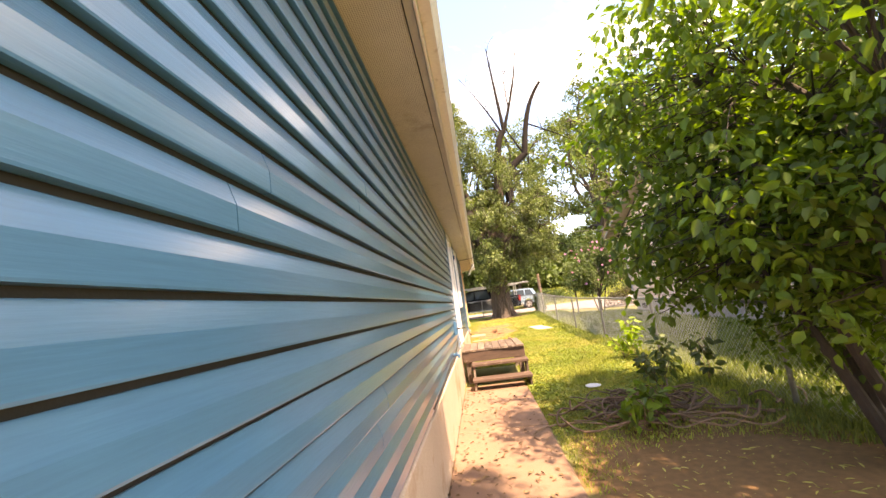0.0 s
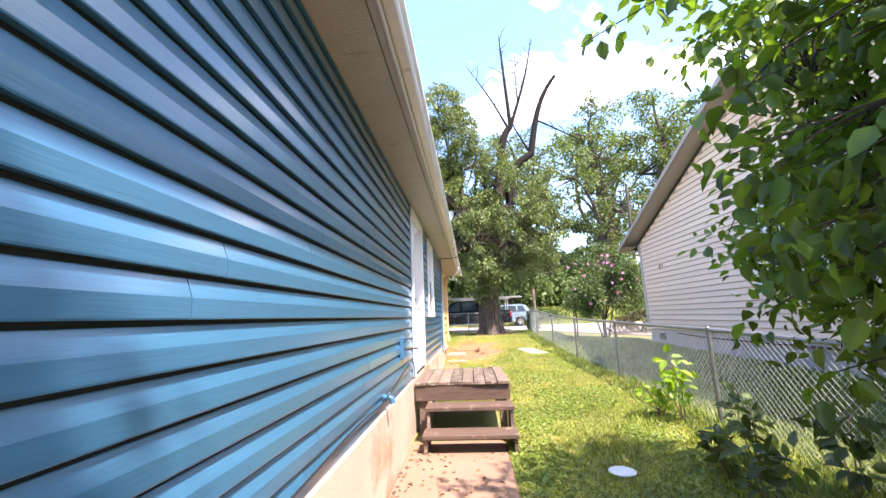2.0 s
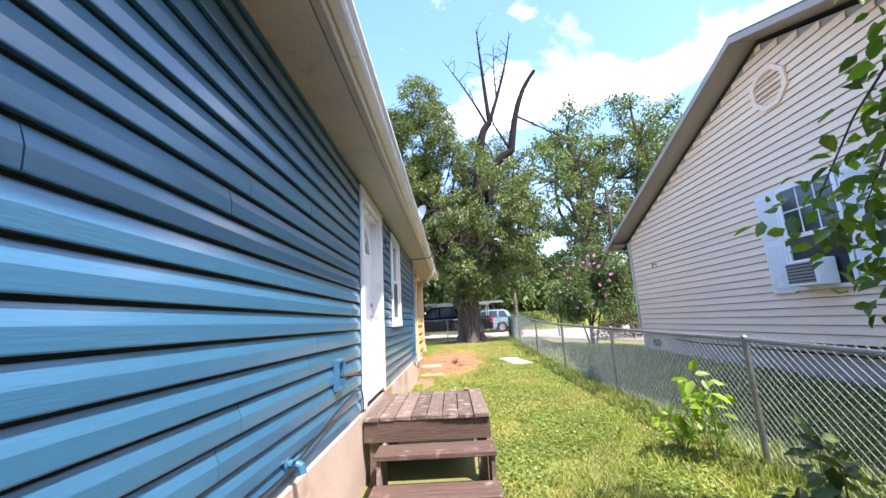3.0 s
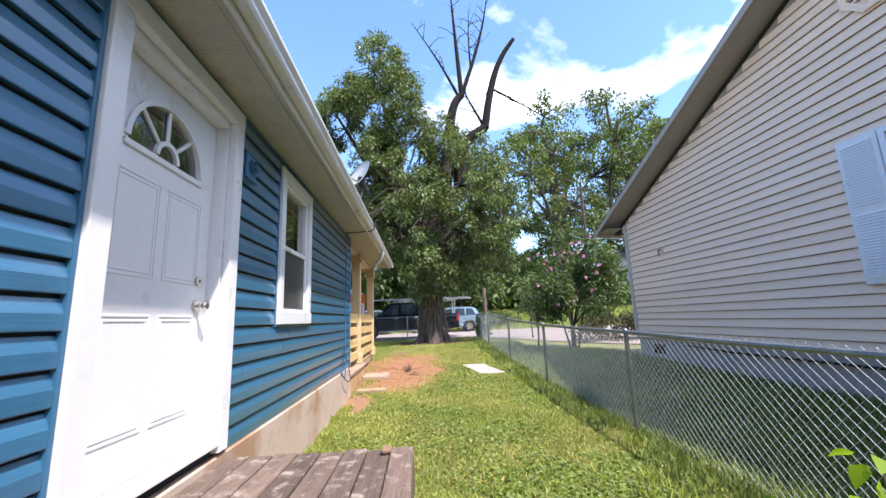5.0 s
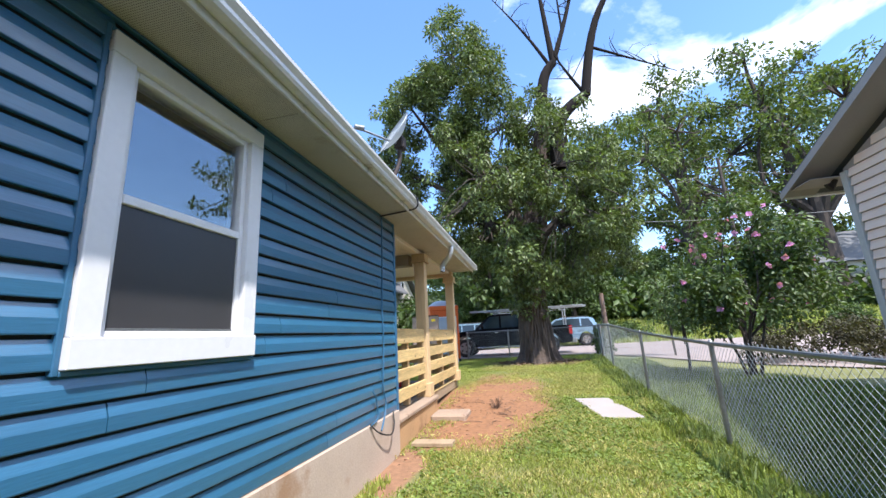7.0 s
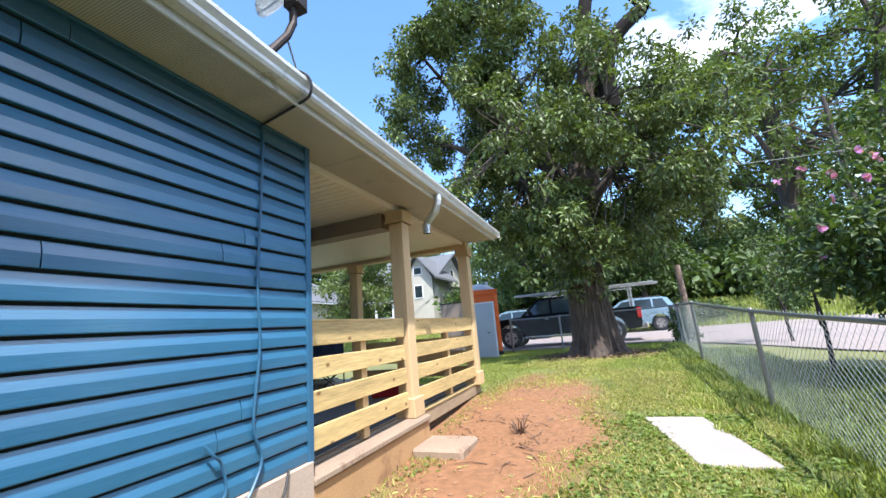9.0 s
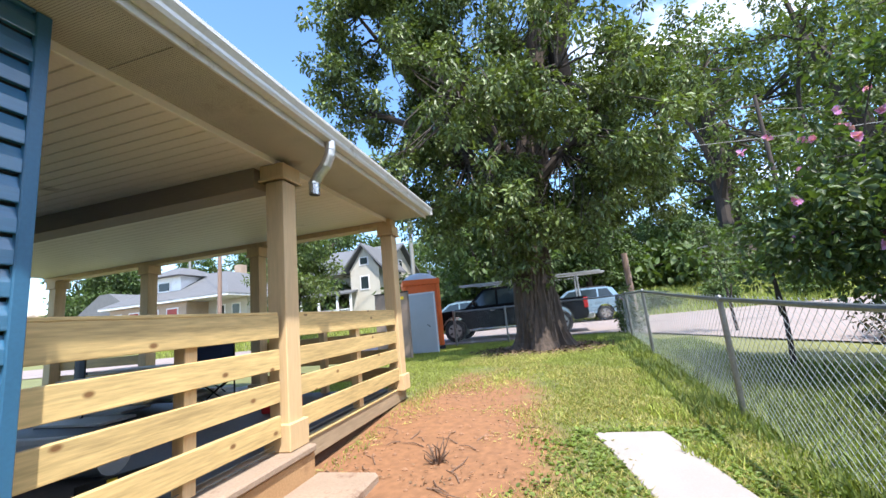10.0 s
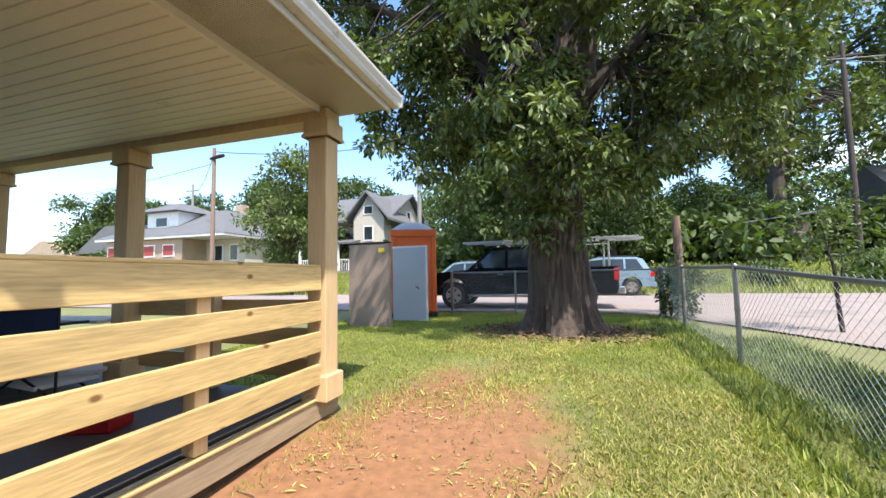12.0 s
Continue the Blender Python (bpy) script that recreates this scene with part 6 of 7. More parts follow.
portable_toilet((-2.42, 24.25, 0.56), 24)
cab = thing("taupe_cabinet", (-2.50, 22.05, 0.545), "tall taupe metal cabinet with a yellow label", "cabinet", turn=-4)
body = part("body", box((-0.48, -0.05, 0), (0.47, 0.05, 1.70), 0.012), M_BROWNBOX, cab)
part("top", box((-0.50, -0.065, 1.701), (0.485, 0.065, 1.735), 0.012), M_RUST, cab, "dark worn top edge")
part("sticker", box((0.24, -0.056, 1.52), (0.38, -0.0505, 1.60)), M_YELLOW, cab, "yellow sticker")
part("side_trim", box((0.4705, -0.055, 0.02), (0.480, 0.055, 1.70)), M_BROWNBOX, cab)
panel = thing("door_panel", (-2.02, 23.1, 0.56), "pale grey door panel standing on edge", "door panel", turn=-3)
slabp = part("panel", box((-0.44, -0.03, 0), (0.42, 0.03, 1.70), 0.006), M_PALEDOOR, panel)
part("latch", tube([(0.14, -0.045, 0.78), (0.20, -0.05, 0.75), (0.23, -0.05, 0.72)], 0.012, 6), M_BLACK, panel, "black latch handle")
for lo, hi in (((-0.44, 1.66), (0.42, 1.70)), ((0.385, 0.01), (0.42, 1.659))):
    part("edge_strip", box((lo[0], -0.036, lo[1]), (hi[0], -0.0305, hi[1])), M_WHITE, panel)


# ---- utility poles and wires ----
def utility_pole(at, h, mat, label, arm=True):
    p = thing("utility_pole", at, label, "utility pole", "utility poles")
    part("pole", tube([(0, 0, -0.3), (0, 0, h * 0.5), (0, 0, h)], [0.16, 0.14, 0.11], 12), mat, p)
    if arm:
        part("crossarm", box((-0.9, -0.05, h - 0.75), (0.9, 0.05, h - 0.63), 0.01), mat, p)
        for x in (-0.8, 0.0, 0.8):
            part("insulator", tube([(x, 0, h - 0.629), (x, 0, h - 0.55), (x, 0, h - 0.50)], [0.03, 0.05, 0.02], 8), M_GREYPLAST, p)
    return p


utility_pole((-20.9, 34.9, 0.55), 9.9, M_POLE, "brown timber utility pole by the street", False)
utility_pole((-36.0, 46.0, 1.95), 9.8, M_POLEGREY, "far grey utility pole", True)
utility_pole((-7.8, 39.2, 1.5), 12.4, M_POLEGREY, "grey utility pole beyond the parked cars", False)
utility_pole((16.4, 41.0, 1.9), 12.0, M_BARK_DARK, "dark utility pole with a crossarm among trees", True)
short = thing("timber_post", (3.92, 25.2, 0.53), "leaning weathered timber post at the fence corner", "post")
part("post", tube([(0, 0, -0.2), (0.01, 0.02, 0.8), (0.0, 0.03, 1.6), (-0.01, 0.03, 2.35)], [0.10, 0.095, 0.09, 0.085], 12), M_POLE, short)
sun_box = thing("transformer", (-20.4, 34.8, 9.7), "small dark pole-top switch box", "transformer")
part("case", tube([(-0.7, 0, 0.0), (0.1, 0, 0.10), (0.4, 0, 0.12)], [0.10, 0.14, 0.12], 8), M_RUST, sun_box)


def wire(a, b, sag, r, label, mat=None):
    a, b = Vector(a), Vector(b)
    pts = [a.lerp(b, i / 14) - Vector((0, 0, sag * 4 * (i / 14) * (1 - i / 14))) for i in range(15)]
    w = thing("overhead_wire", (0, 0, 0), label, "wire", "overhead wires")
    part("line", tube(pts, r, 5), mat or M_CABLE, w)


wire((-36, 46, 11.0), (-20.9, 34.9, 10.1), 0.9, 0.020, "thin black overhead wire")
wire((-20.9, 34.9, 10.2), (-7.8, 39.2, 10.9), 0.5, 0.026, "black overhead cable between poles")
wire((-60, 40, 10.2), (-20.9, 34.9, 9.4), 0.7, 0.020, "thin black overhead wire")
wire((-7.8, 39.2, 9.9), (16.4, 41.0, 12.9), 0.5, 0.022, "black overhead cable between poles")
wire((-7.8, 39.2, 7.2), (1.7, 22.4, 5.6), 0.25, 0.012, "grey service wire to the tree", M_POLEGREY)
wire((2.0, 22.4, 5.3), (14.0, 22.0, 4.6), 0.3, 0.008, "grey service wire from the tree", M_POLEGREY)
wire((16.4, 41.0, 12.9), (40, 38, 8.8), 0.6, 0.022, "black overhead cable between poles")


# ---- houses across the street ----
def hip_bungalow():
    h = thing("hip_roofed_bungalow", (-29.7, 43.5, 2.35), "cream bungalow with a grey hipped roof and dormer", "house")
    part("wall", box((-6.3, -3.2, -0.3), (6.3, 5.5, 2.75)), M_CREAM, h)
    part("enclosed_porch", box((-6.3, -5.4, -0.3), (2.2, -3.201, 2.55)), M_TAN, h)

    def hip(x0, x1, y0, y1, z0, rise, name, mat=M_FARROOF, flat=0.22):
        bm = bmesh.new()
        w, d = x1 - x0, y1 - y0
        m = min(w, d) * 0.5 * (1 - flat)
        low = [bm.verts.new(p) for p in ((x0, y0, z0), (x1, y0, z0), (x1, y1, z0), (x0, y1, z0))]
        top = [bm.verts.new(p) for p in ((x0 + m, y0 + m, z0 + rise), (x1 - m, y0 + m, z0 + rise), (x1 - m, y1 - m, z0 + rise), (x0 + m, y1 - m, z0 + rise))]
        bm.faces.new(low[::-1]), bm.faces.new(top)
        for i in range(4):
            bm.faces.new((low[i], low[(i + 1) % 4], top[(i + 1) % 4], top[i]))
        return part(name, bm, mat, h)

    hip(-7.0, 7.0, -6.0, 6.1, 2.76, 2.7, "roof")
    part("eave_board", box((-6.95, -5.95, 2.58), (6.95, 6.05, 2.755)), M_WHITE, h)
    part("dormer", box((-3.3, -4.2, 3.3), (0.2, -0.5, 5.05)), M_WHITE, h)
    hip(-3.9, 0.8, -4.9, 0.2, 5.06, 0.95, "dormer_roof")
    for x in (-5.5, -3.4, -1.3, 0.8):
        w = part("window", box((x - 0.62, -5.47, 1.15), (x + 0.62, -5.401, 2.15)), M_WHITE, h, "white framed window with a red blind")
        part("blind", box((x - 0.52, -5.49, 1.25), (x + 0.52, -5.472, 2.05)), M_REDSHADE, w)
    for x in (3.6, 5.2):
        w = part("window", box((x - 0.45, -3.27, 0.75), (x + 0.45, -3.201, 2.15)), M_WHITE, h, "white sash window")
        part("pane", box((x - 0.35, -3.29, 0.85), (x + 0.35, -3.272, 2.05)), M_CARGLASS, w)
    w = part("dormer_window", box((-2.3, -4.26, 3.75), (-0.9, -4.201, 4.65)), M_WHITE, h)
    part("pane", box((-2.2, -4.28, 3.85), (-1.0, -4.262, 4.55)), M_CARGLASS, w)
    part("chimney", box((1.4, 0.6, 4.2), (2.2, 1.4, 6.3), 0.02), M_TAN, h)
    return h


hip_bungalow()


def gabled_house():
    h = thing("gabled_white_house", (-15.2, 46.0, 1.75), "white two-storey house with a grey gabled roof and porch", "house")
    part("wall", box((-3.2, -3.0, -0.3), (3.4, 5.0, 4.4)), M_CREAM, h)
    part("cross_wing", box((1.0, -4.4, -0.3), (3.6, -3.001, 4.3)), M_CREAM, h)
    part("roof", prism([(-4.0, 4.2), (1.0, 7.0), (5.9, 4.2), (5.9, 4.38), (1.0, 7.2), (-4.0, 4.38)], -3.7, 3.9, "x"), M_FARROOF, h)
    part("gable", prism([(-2.9, 4.401), (4.9, 4.401), (1.0, 6.95)], 3.28, 3.38, "x"), M_CREAM, h)
    part("gable", prism([(-2.9, 4.401), (4.9, 4.401), (1.0, 6.95)], -3.18, -3.08, "x"), M_CREAM, h)
    part("front_gable_roof", prism([(0.4, 4.1), (2.3, 6.3), (4.2, 4.1), (4.2, 4.28), (2.3, 6.5), (0.4, 4.28)], -4.9, 0.5), M_FARROOF, h)
    part("front_gable", prism([(0.95, 4.302), (3.65, 4.302), (2.3, 6.2)], -4.40, -4.30), M_CREAM, h)
    part("porch_roof", prism([(-5.6, 2.35), (-2.999, 2.9), (-2.999, 3.02), (-5.6, 2.48)], -3.4, 1.6, "x"), M_FARROOF, h)
    for x in (-3.2, -1.5, 0.2, 1.4):
        part("porch_post", box((x - 0.08, -5.4, 0.3), (x + 0.08, -5.25, 2.42)), M_WHITE, h)
    rail = part("porch_rail", box((-3.2, -5.36, 1.15), (1.4, -5.28, 1.22)), M_WHITE, h)
    for k in range(24):
        x = -3.1 + k * 0.19
        part("baluster", box((x, -5.34, 0.35), (x + 0.05, -5.30, 1.149)), M_WHITE, rail)
    part("porch_floor", box((-3.3, -5.45, 0.1), (1.5, -3.001, 0.32)), M_POLEGREY, h)
    for (x, z) in ((-1.8, 3.3), (2.3, 3.2), (2.3, 5.0)):
        y = -3.0 if x < 1 else -4.4
        w = part("window", box((x - 0.42, y - 0.05, z - 0.6 if z < 4.5 else z - 0.35), (x + 0.42, y - 0.001, z + 0.6 if z < 4.5 else z + 0.35)), M_WHITE, h, "dark sash window with white frame")
        part("pane", box((x - 0.33, y - 0.07, z - 0.5 if z < 4.5 else z - 0.27), (x + 0.33, y - 0.052, z + 0.5 if z < 4.5 else z + 0.27)), M_CARGLASS, w)
    w = part("window", box((3.401, 0.6, 4.6), (3.45, 1.4, 5.6)), M_WHITE, h)
    part("pane", box((3.452, 0.7, 4.7), (3.47, 1.3, 5.5)), M_CARGLASS, w)
    return h


gabled_house()
far = thing("grey_roofed_house", (-50, 52, 2.2), "far house with a grey hipped roof", "house")
part("wall", box((-5, -4, -0.3), (5, 4, 2.8)), M_CREAM, far)
part("roof", prism([(-6, 2.8), (6, 2.8), (0.8, 6.0), (-0.8, 6.0)], -5, 5), M_FARROOF, far)
far2 = thing("brown_roofed_house", (-70, 56, 2.2), "far house with a brown roof", "house")
part("wall", box((-5, -4, -0.3), (5, 4, 2.8)), M_TAN, far2)
part("roof", prism([(-6, 2.8), (6, 2.8), (0.5, 5.4), (-0.5, 5.4)], -5, 5), M_TAN, far2)
shed = thing("garden_shed", (13.2, 43.0, 2.0), "small weathered plank shed on the bank", "shed")
part("wall", box((-1.6, -1.2, -0.3), (1.6, 1.2, 2.3)), M_SKIRT, shed)
part("roof", prism([(-1.9, 2.30), (1.9, 2.75), (1.9, 2.83), (-1.9, 2.38)], -1.5, 1.5), M_FARROOF, shed)
for k in range(14):
    part("plank", box((-1.6 + k * 0.229 + 0.008, -1.225, -0.28), (-1.6 + (k + 1) * 0.229 - 0.008, -1.201, 2.29)), M_OLDWOOD, shed)
bank_house = thing("pale_gabled_house", (27.0, 49.0, 2.3), "pale house among trees with a dark gable", "house")
part("wall", box((-5, -3, -0.3), (5, 3, 3.4)), M_CREAM, bank_house)
part("roof", prism([(-3.5, 3.4), (3.5, 3.4), (0, 6.4)], -5.4, 5.4, "x"), M_FARROOF, bank_house)


# ---- things on the porch ----
def camp_chair(at, turn):
    c = thing("folding_camp_chair", at, "navy canvas folding chair with crossed black legs", "chair", turn=turn)
    part("seat", prism([(-0.24, 0.44), (-0.10, 0.41), (0.10, 0.41), (0.24, 0.44), (0.24, 0.45), (0.10, 0.42), (-0.10, 0.42), (-0.24, 0.45)], -0.22, 0.22), M_NAVY, c)
    part("backrest", prism([(-0.25, 0.22), (-0.10, 0.245), (0.10, 0.245), (0.25, 0.22), (0.25, 0.235), (0.10, 0.26), (-0.10, 0.26), (-0.25, 0.235)], 0.47, 0.92, "z"), M_NAVY, c)
    for sx in (-1, 1):
        part("leg", tube([(0.25 * sx, -0.23, 0.0), (-0.24 * sx, -0.22, 0.44)], 0.011, 8), M_BLACK, c)
        part("leg", tube([(0.25 * sx, 0.24, 0.0), (-0.24 * sx, 0.23, 0.44)], 0.011, 8), M_BLACK, c)
        part("back_post", tube([(0.255 * sx, 0.23, 0.02), (0.255 * sx, 0.23, 0.94)], 0.011, 8), M_BLACK, c)
        part("arm", tube([(0.26 * sx, -0.22, 0.62), (0.26 * sx, 0.23, 0.64)], 0.014, 8), M_NAVY, c)
    return c


camp_chair((-3.25, 17.15, PORCH_Z), 215)
camp_chair((-5.2, 16.9, PORCH_Z), 160)
rng_p = np.random.default_rng(8)
for k in range(16):
    b = thing("sheet_offcut", (-4.1 + rng_p.normal() * 0.45, 16.9 + rng_p.normal() * 0.3, PORCH_Z + 0.004 + k * 0.042), "pale sheet offcut on a heap on the porch", "board", "heap of offcuts", turn=float(rng_p.random() * 60 - 20))
    part("sheet", box((-0.7 + 0.2 * rng_p.random(), -0.25, 0), (0.7, 0.22, 0.035), 0.004), M_TARP, b)
tool = thing("toolbox", (-1.82, 16.72, PORCH_Z), "red plastic toolbox on the porch floor", "toolbox", turn=20)
part("case", box((-0.22, -0.11, 0), (0.22, 0.11, 0.16), 0.015), M_REDBOX, tool)
part("lid", box((-0.225, -0.115, 0.161), (0.225, 0.115, 0.22), 0.02), M_REDBOX, tool)
part("handle", tube([(-0.08, 0, 0.22), (-0.08, 0, 0.26), (0.08, 0, 0.26), (0.08, 0, 0.22)], 0.012, 8), M_BLACK, tool)
lev = thing("spirit_level", (-1.5, 15.0, PORCH_Z), "long black spirit level on the porch floor", "tool", turn=70)
part("bar", box((-0.6, -0.012, 0), (0.6, 0.012, 0.055), 0.003), M_BLACK, lev)
for x in (-0.4, 0.0, 0.4):
    part("vial", box((x - 0.03, -0.015, 0.02), (x + 0.03, -0.0125, 0.04)), M_YELLOW, lev)
mat_ = thing("rolled_carpet", (-3.0, 14.6, PORCH_Z + 0.16), "pale grey rolled carpet on the porch", "carpet", turn=8)
part("roll", tube([(-1.4, 0, 0), (-0.5, 0.02, 0.01), (0.5, -0.02, 0.0), (1.2, 0, 0)], [0.15, 0.16, 0.155, 0.15], 18), M_PALEDOOR, mat_)
part("core", disc((1.205, 0, 0), 0.05, 0.02), M_BLACK, mat_)


# ---- grass ----
def blades(rng, pts, h, mat, name, label, lean=0.55, w=0.006):
    n = len(pts)
    a = rng.random(n) * 2 * math.pi
    hh = h * (0.55 + 0.75 * rng.random(n))
    ww = w * (0.7 + 0.8 * rng.random(n))
    side = np.stack([np.cos(a), np.sin(a), np.zeros(n)], axis=1) * ww[:, None]
    b = rng.random(n) * 2 * math.pi
    bend = np.stack([np.cos(b), np.sin(b), np.zeros(n)], axis=1) * (hh * lean * rng.random(n))[:, None]
    up = np.stack([np.zeros(n), np.zeros(n), hh], axis=1)
    mid = pts + up * 0.55 + bend * 0.35
    v = np.stack([pts - side, pts + side, mid + side * 0.8, mid - side * 0.8, pts + up + bend, pts + up + bend + side * 0.15], axis=1).reshape(-1, 3)
    base = np.arange(n)[:, None] * 6
    f = np.concatenate([base + np.array([[0, 1, 2, 3]]), base + np.array([[3, 2, 5, 4]])], axis=1).reshape(-1, 4)
    return tagged(big_mesh(name, v, f, mat), label, "grass", kind="stuff")


def scatter(rng, n, x0, x1, y0, y1, keep):
    x, y = x0 + (x1 - x0) * rng.random(n), y0 + (y1 - y0) * rng.random(n)
    ok = np.array([keep(a, b) for a, b in zip(x, y)])
    x, y = x[ok], y[ok]
    return np.stack([x, y, np.array([ground_z(a, b) for a, b in zip(x, y)]) - 0.004], axis=1)


def bare(x, y):
    """How bare the soil is: 1 on open earth."""
    e1 = math.hypot((x - 0.25) / 1.15, (y - 16.2) / 3.1)
    e2 = math.hypot((x - 1.9) / 1.5, (y - 2.6) / 2.6)
    e3 = math.hypot((x + 0.35) / 0.35, (y - 12.9) / 0.9)
    e4 = math.hypot((x - 1.22) / 1.3, (y - 22.0) / 1.0)
    return min(e1, e2, e3, e4) + 0.35 * noise.noise(Vector((x * 1.3, y * 1.3, 4.0)))


def lawn_ok(x, y):
    if x < 0.62 and y < 9.0 or x < -0.45 and y < 13.4 or x < -0.6 and y < 18.0:
        return False
    if 14.97 < y < 16.38 and 2.06 - (y - 14.96) * 0.205 < x < 2.62 - (y - 15.0) * 0.19:
        return False
    b = bare(x, y)
    return b > 1.15 or random.random() < max(0.0, b - 0.62) * 1.4


rng_g = np.random.default_rng(77)
blades(rng_g, scatter(rng_g, 180000, -0.6, 3.15, 3.2, 13.5, lawn_ok), 0.036, M_GRASS, "lawn_near", "short mown green lawn grass", 0.9, 0.0044)
blades(rng_g, scatter(rng_g, 320000, -3.6, 3.4, 13.0, 25.2, lawn_ok), 0.034, M_GRASS, "lawn_far", "mown lawn grass towards the street", 1.1, 0.0036)
blades(rng_g, scatter(rng_g, 120000, -0.4, 3.0, 4.0, 22.0, lambda x, y: lawn_ok(x, y) and noise.noise(Vector((x * 0.8, y * 0.8, 9))) + 0.5 * noise.noise(Vector((x * 3.1, y * 3.1, 19))) > -0.04), 0.040, M_GRASS_DRY, "dry_grass", "dry yellow cut grass in the lawn", 1.6, 0.005)
# broad-leaved weeds and clover
cl = scatter(rng_g, 70000, -0.4, 3.1, 4.5, 16.5, lambda x, y: lawn_ok(x, y) and noise.noise(Vector((x * 0.9, y * 0.9, 2))) + 0.4 * noise.noise(Vector((x * 4, y * 4, 2))) > -0.12)
n = len(cl)
tip = rng_g.normal(size=(n, 3)) * np.array([1, 1, 0.25])
v, f = leaf_arrays(cl + np.array([0, 0, 0.03]) * rng_g.random((n, 1)), tip, np.tile([0.0, 0, 1], (n, 1)) + rng_g.normal(size=(n, 3)) * 0.25, 0.024 + 0.030 * rng_g.random(n), 0.75)
tagged(big_mesh("clover", v, f, M_CLOVER), "clover and broad-leaved weeds in the lawn", "weeds", kind="stuff")
blades(rng_g, scatter(rng_g, 70000, 3.0, 5.6, 2.0, 21.5, lambda x, y: x > 3.12 + 0.55 * noise.noise(Vector((0, y * 1.6, 5))) + 0.25 * noise.noise(Vector((x * 5, y * 5, 8))) and (y < 19.5 - (x - 4) * 1.5 or x < 4.2)), 0.10, M_GRASS_TALL, "rough_grass", "rank unmown grass behind the fence", 0.9, 0.007)
blades(rng_g, scatter(rng_g, 9000, 2.70, 3.55, 3.5, 24.5, lambda x, y: noise.noise(Vector((x, y * 1.1, 3))) > -0.1), 0.12, M_GRASS_TALL, "fence_grass", "long tufts of grass along the fence foot", 0.8, 0.007)
blades(rng_g, scatter(rng_g, 26000, 2.2, 3.3, 5.0, 24.0, lambda x, y: noise.noise(Vector((x * 2.1, y * 2.1, 13))) > 0.30 - (x - 2.2) * 0.32), 0.085, M_GRASS, "tufted_grass", "uneven tufts of lime-green grass near the fence", 0.9, 0.006)
blades(rng_g, scatter(rng_g, 1500, -0.46, -0.26, 9.0, 12.6, lambda x, y: noise.noise(Vector((x * 2, y * 2, 7))) > 0.05), 0.07, M_GRASS, "wall_grass", "grass tufts along the foundation", 0.8, 0.006)
blades(rng_g, scatter(rng_g, 30000, -30, 30, 34.7, 41, lambda x, y: True), 0.30, M_GRASS, "bank_grass", "grass on the bank across the street", 0.8, 0.02)
# straw and leaf litter on the bare earth and walkway
lt = np.concatenate([scatter(rng_g, 7000, -0.7, 2.4, 12.6, 19.2, lambda x, y: 0.45 < bare(x, y) < 1.5 and x > -0.6 and noise.noise(Vector((x * 2.3, y * 2.3, 11))) > 0.12), scatter(rng_g, 900, 0.7, 3.0, 1.5, 5.5, lambda x, y: True)])
n = len(lt)
tip = rng_g.normal(size=(n, 3)) * np.array([1, 1, 0.15])
v, f = leaf_arrays(lt + np.array([0, 0, 0.016]), tip, np.tile([0.0, 0, 1], (n, 1)) + rng_g.normal(size=(n, 3)) * 0.3, 0.02 + 0.06 * rng_g.random(n) ** 2, 0.22)
tagged(big_mesh("straw_litter", v, f, M_GRASS_DRY), "dry straw and clippings on bare earth", "litter", kind="stuff")
lt = scatter(rng_g, 3600, -0.6, 2.6, 12.8, 20.5, lambda x, y: bare(x, y) < 1.4 and x > -0.55 and noise.noise(Vector((x * 1.9, y * 1.9, 23))) > 0.14)
n = len(lt)
tip = rng_g.normal(size=(n, 3)) * np.array([1, 1, 0.2])
v, f = leaf_arrays(lt + np.array([0, 0, 0.018]), tip, np.tile([0.0, 0, 1], (n, 1)) + rng_g.normal(size=(n, 3)) * 0.4, 0.012 + 0.030 * rng_g.random(n), 0.4)
tagged(big_mesh("yard_litter", v, f, M_LITTER), "brown dead leaves and chips on bare earth", "leaf litter", kind="stuff")
for k in range(26):
    x, y = 0.35 + rng_g.normal() * 0.45, 15.9 + rng_g.normal() * 0.7
    if x < -0.45:
        continue
    a, L = rng_g.random() * 6.28, 0.10 + 0.25 * rng_g.random()
    tw = thing("fallen_twig", (x, y, ground_z(x, y) + 0.008), "dry twig lying on bare earth", "twig", "fallen twigs")
    part("twig", tube([(0, 0, 0), (math.cos(a) * L * 0.5, math.sin(a) * L * 0.5, 0.012), (math.cos(a + 0.2) * L, math.sin(a + 0.2) * L, 0.004)], [0.006, 0.005, 0.003], 5), M_STICK, tw)
n = 420
lt = np.stack([-0.45 + 1.0 * rng_g.random(n) ** 1.6, 2.0 + 5.2 * rng_g.random(n), np.full(n, 0.036)], axis=1)
tip = rng_g.normal(size=(n, 3)) * np.array([1, 1, 0.2])
v, f = leaf_arrays(lt, tip, np.tile([0.0, 0, 1], (n, 1)) + rng_g.normal(size=(n, 3)) * 0.3, 0.025 + 0.04 * rng_g.random(n), 0.5)
tagged(big_mesh("walkway_litter", v, f, M_LITTER), "brown leaf litter along the walkway", "leaf litter", kind="stuff")
rng_c = np.random.default_rng(31)
bm = bmesh.new()
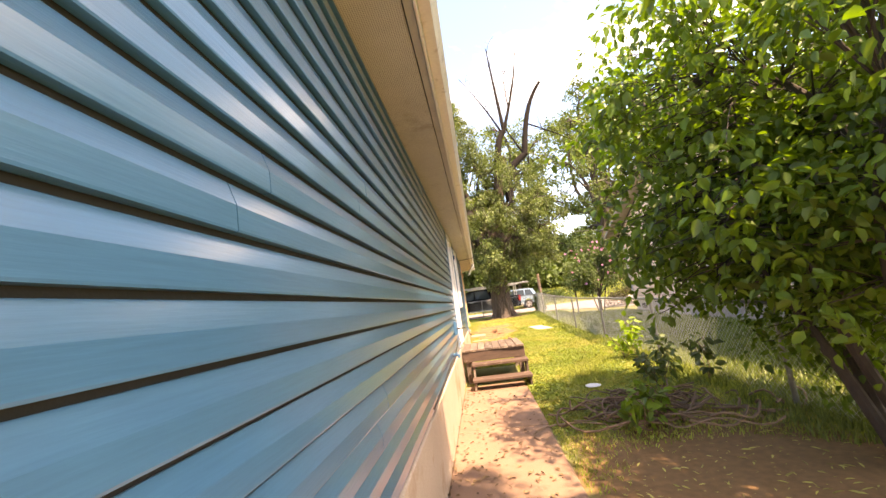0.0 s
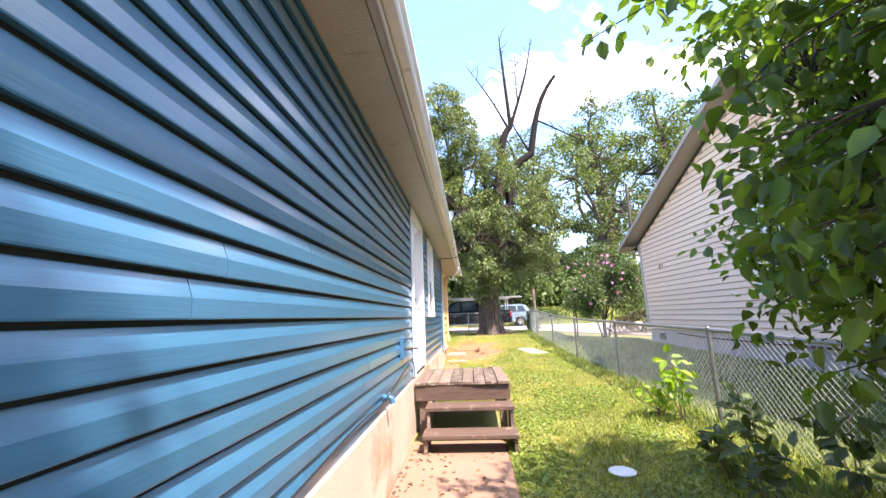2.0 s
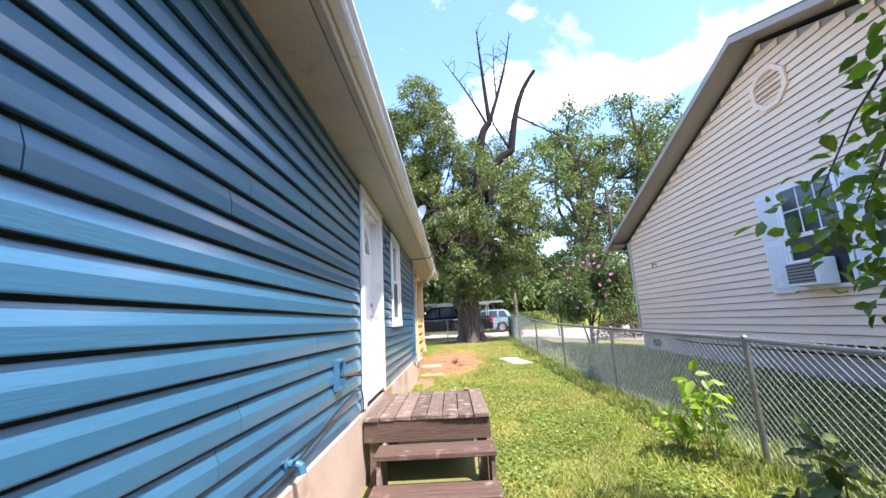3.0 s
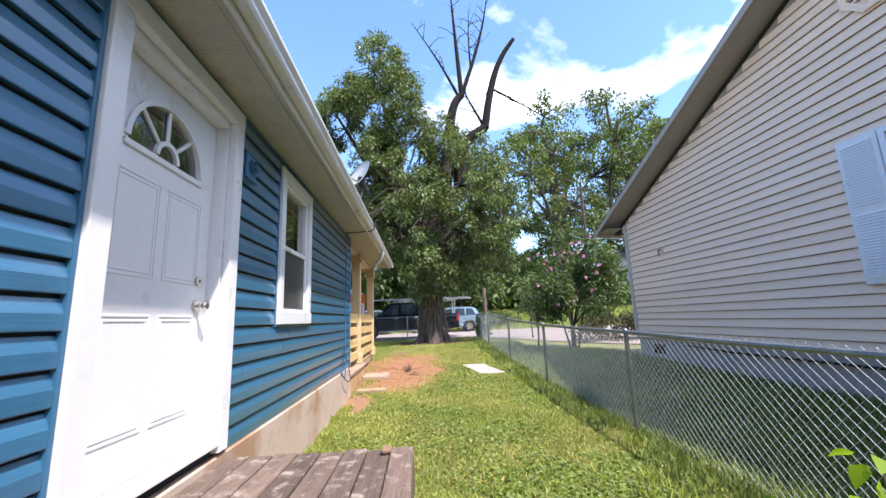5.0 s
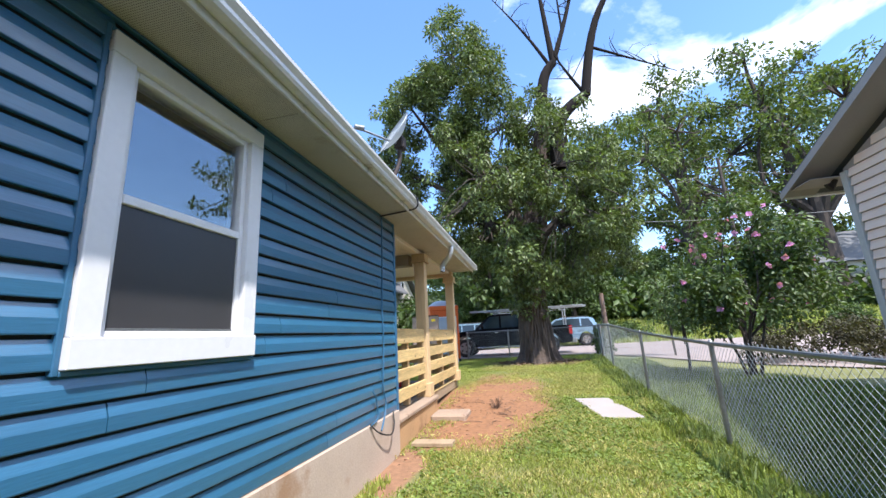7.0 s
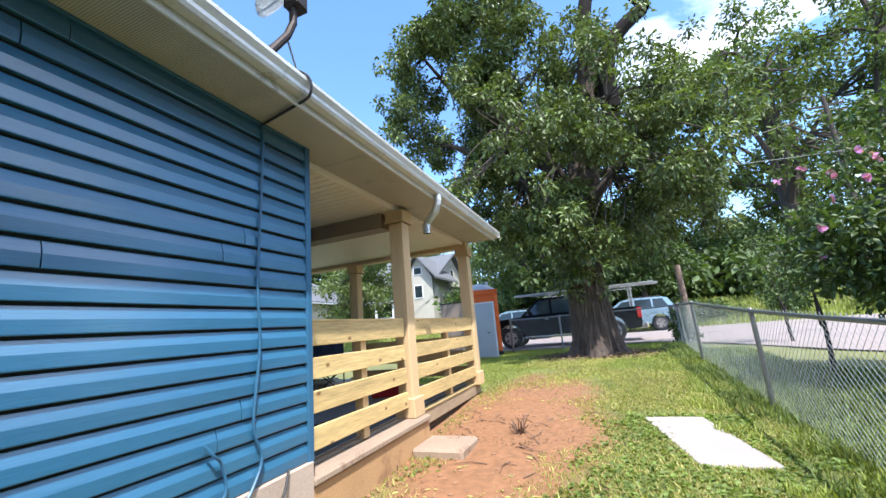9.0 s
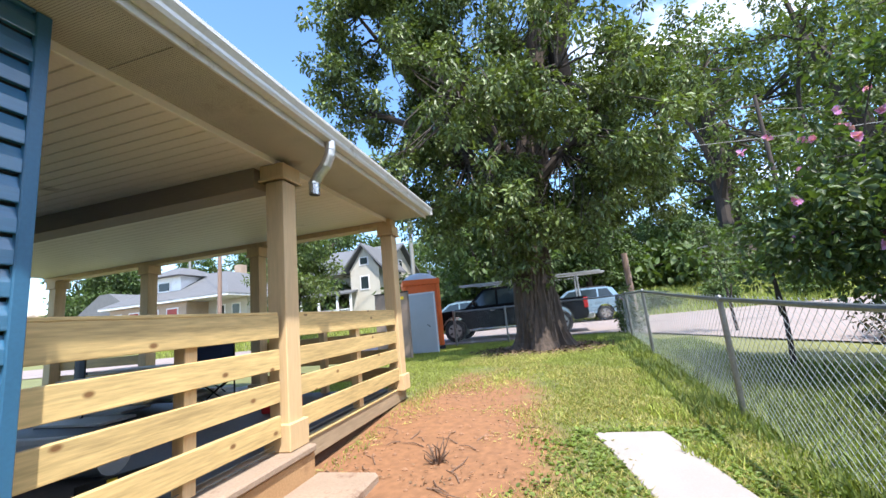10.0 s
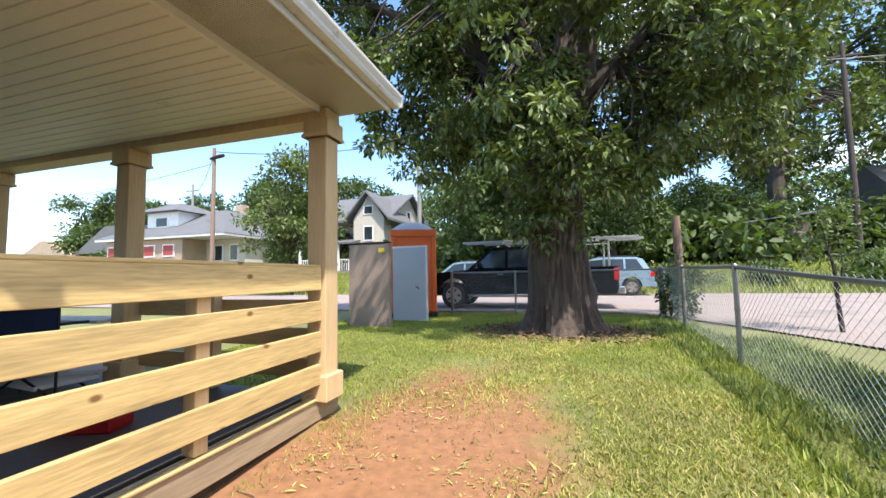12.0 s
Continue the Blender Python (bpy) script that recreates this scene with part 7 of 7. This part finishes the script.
for x, y, _ in scatter(rng_c, 1300, -0.6, 1.6, 13.2, 19.0, lambda x, y: bare(x, y) < 0.95 and x > -0.6):
    r = 0.005 + 0.018 * rng_c.random() ** 3
    tube([(x, y, ground_z(x, y) - r * 0.3), (x + r * 0.2, y, ground_z(x, y) + r * 0.4), (x, y + r * 0.2, ground_z(x, y) + r * 0.9)], [r * 1.1, r, r * 0.4], 6, bm, wobble=0.6)
tagged(part("earth_clods", bm, surface("dry_red_earth", (0.275, 0.150, 0.085), 0.95, spread=0.3, grain=40, bump=0.4)), "small dry clods of red earth", "earth", kind="stuff")


# ---- siding boards of the house wall ----
def siding():
    course, z = 0.13, SIDE_LOW
    n = 18
    prof = [(0.0, 0.004), (0.0225, 0.004), (0.024, 0.009), (0.023, 0.064), (0.021, 0.070), (0.0045, 0.117), (0.003, 0.119), (0.0, 0.119)]
    rng = np.random.default_rng(2)
    shared = {}
    for i in range(n):
        za = z + i * course
        cuts = [HOUSE_A]
        start = HOUSE_A + (0.78 - HOUSE_A + (i // 2 % 4) * 0.95 + 0.15 * (i % 2)) % 3.66
        y = start
        while y < HOUSE_B - 0.3:
            cuts.append(y)
            y += 3.66
        cuts.append(HOUSE_B - 0.02)
        for a, b in zip(cuts, cuts[1:]):
            spans = [(a, b)]
            for (lo, hi), (zl, zh) in ((DOOR_Y, DOOR_Z), (WIN_Y, WIN_Z)):
                if za + course > zl + 0.02 and za < zh - 0.02:
                    nxt = []
                    for s, e in spans:
                        if e <= lo or s >= hi:
                            nxt.append((s, e))
                            continue
                        if s < lo:
                            nxt.append((s, lo + 0.02))
                        if e > hi:
                            nxt.append((hi - 0.02, e))
                    spans = nxt
            for s, e in spans:
                if e - s < 0.03:
                    continue
                key = round(e - s, 3)
                if key not in shared:
                    me = bpy.data.meshes.new("siding_board")
                    bm = prism(prof, 0.0, e - s - 0.005)
                    bmesh.ops.recalc_face_normals(bm, faces=bm.faces)
                    bm.to_mesh(me)
                    bm.free()
                    me.materials.append(M_SIDING)
                    shared[key] = me
                ob = new("siding_board", shared[key])
                ob.parent = wall_east
                ob.location = (-0.514 + 0.0015 * rng.random(), s, za - 0.002)
    part("corner_trim", box((-0.515, HOUSE_B - 0.045, SIDE_LOW - 0.03), (-0.482, HOUSE_B + 0.012, SOFFIT_Z - 0.002), 0.005), M_BLUE, wall_east)
    part("starter_strip", box((-0.514, HOUSE_A, SIDE_LOW - 0.02), (-0.500, HOUSE_B - 0.05, SIDE_LOW - 0.003)), M_BLUE, wall_east)
    part("frieze", box((-0.5145, HOUSE_A, SOFFIT_Z - 0.018), (-0.484, HOUSE_B - 0.05, SOFFIT_Z - 0.001), 0.003), M_BLUE, wall_east)


siding()
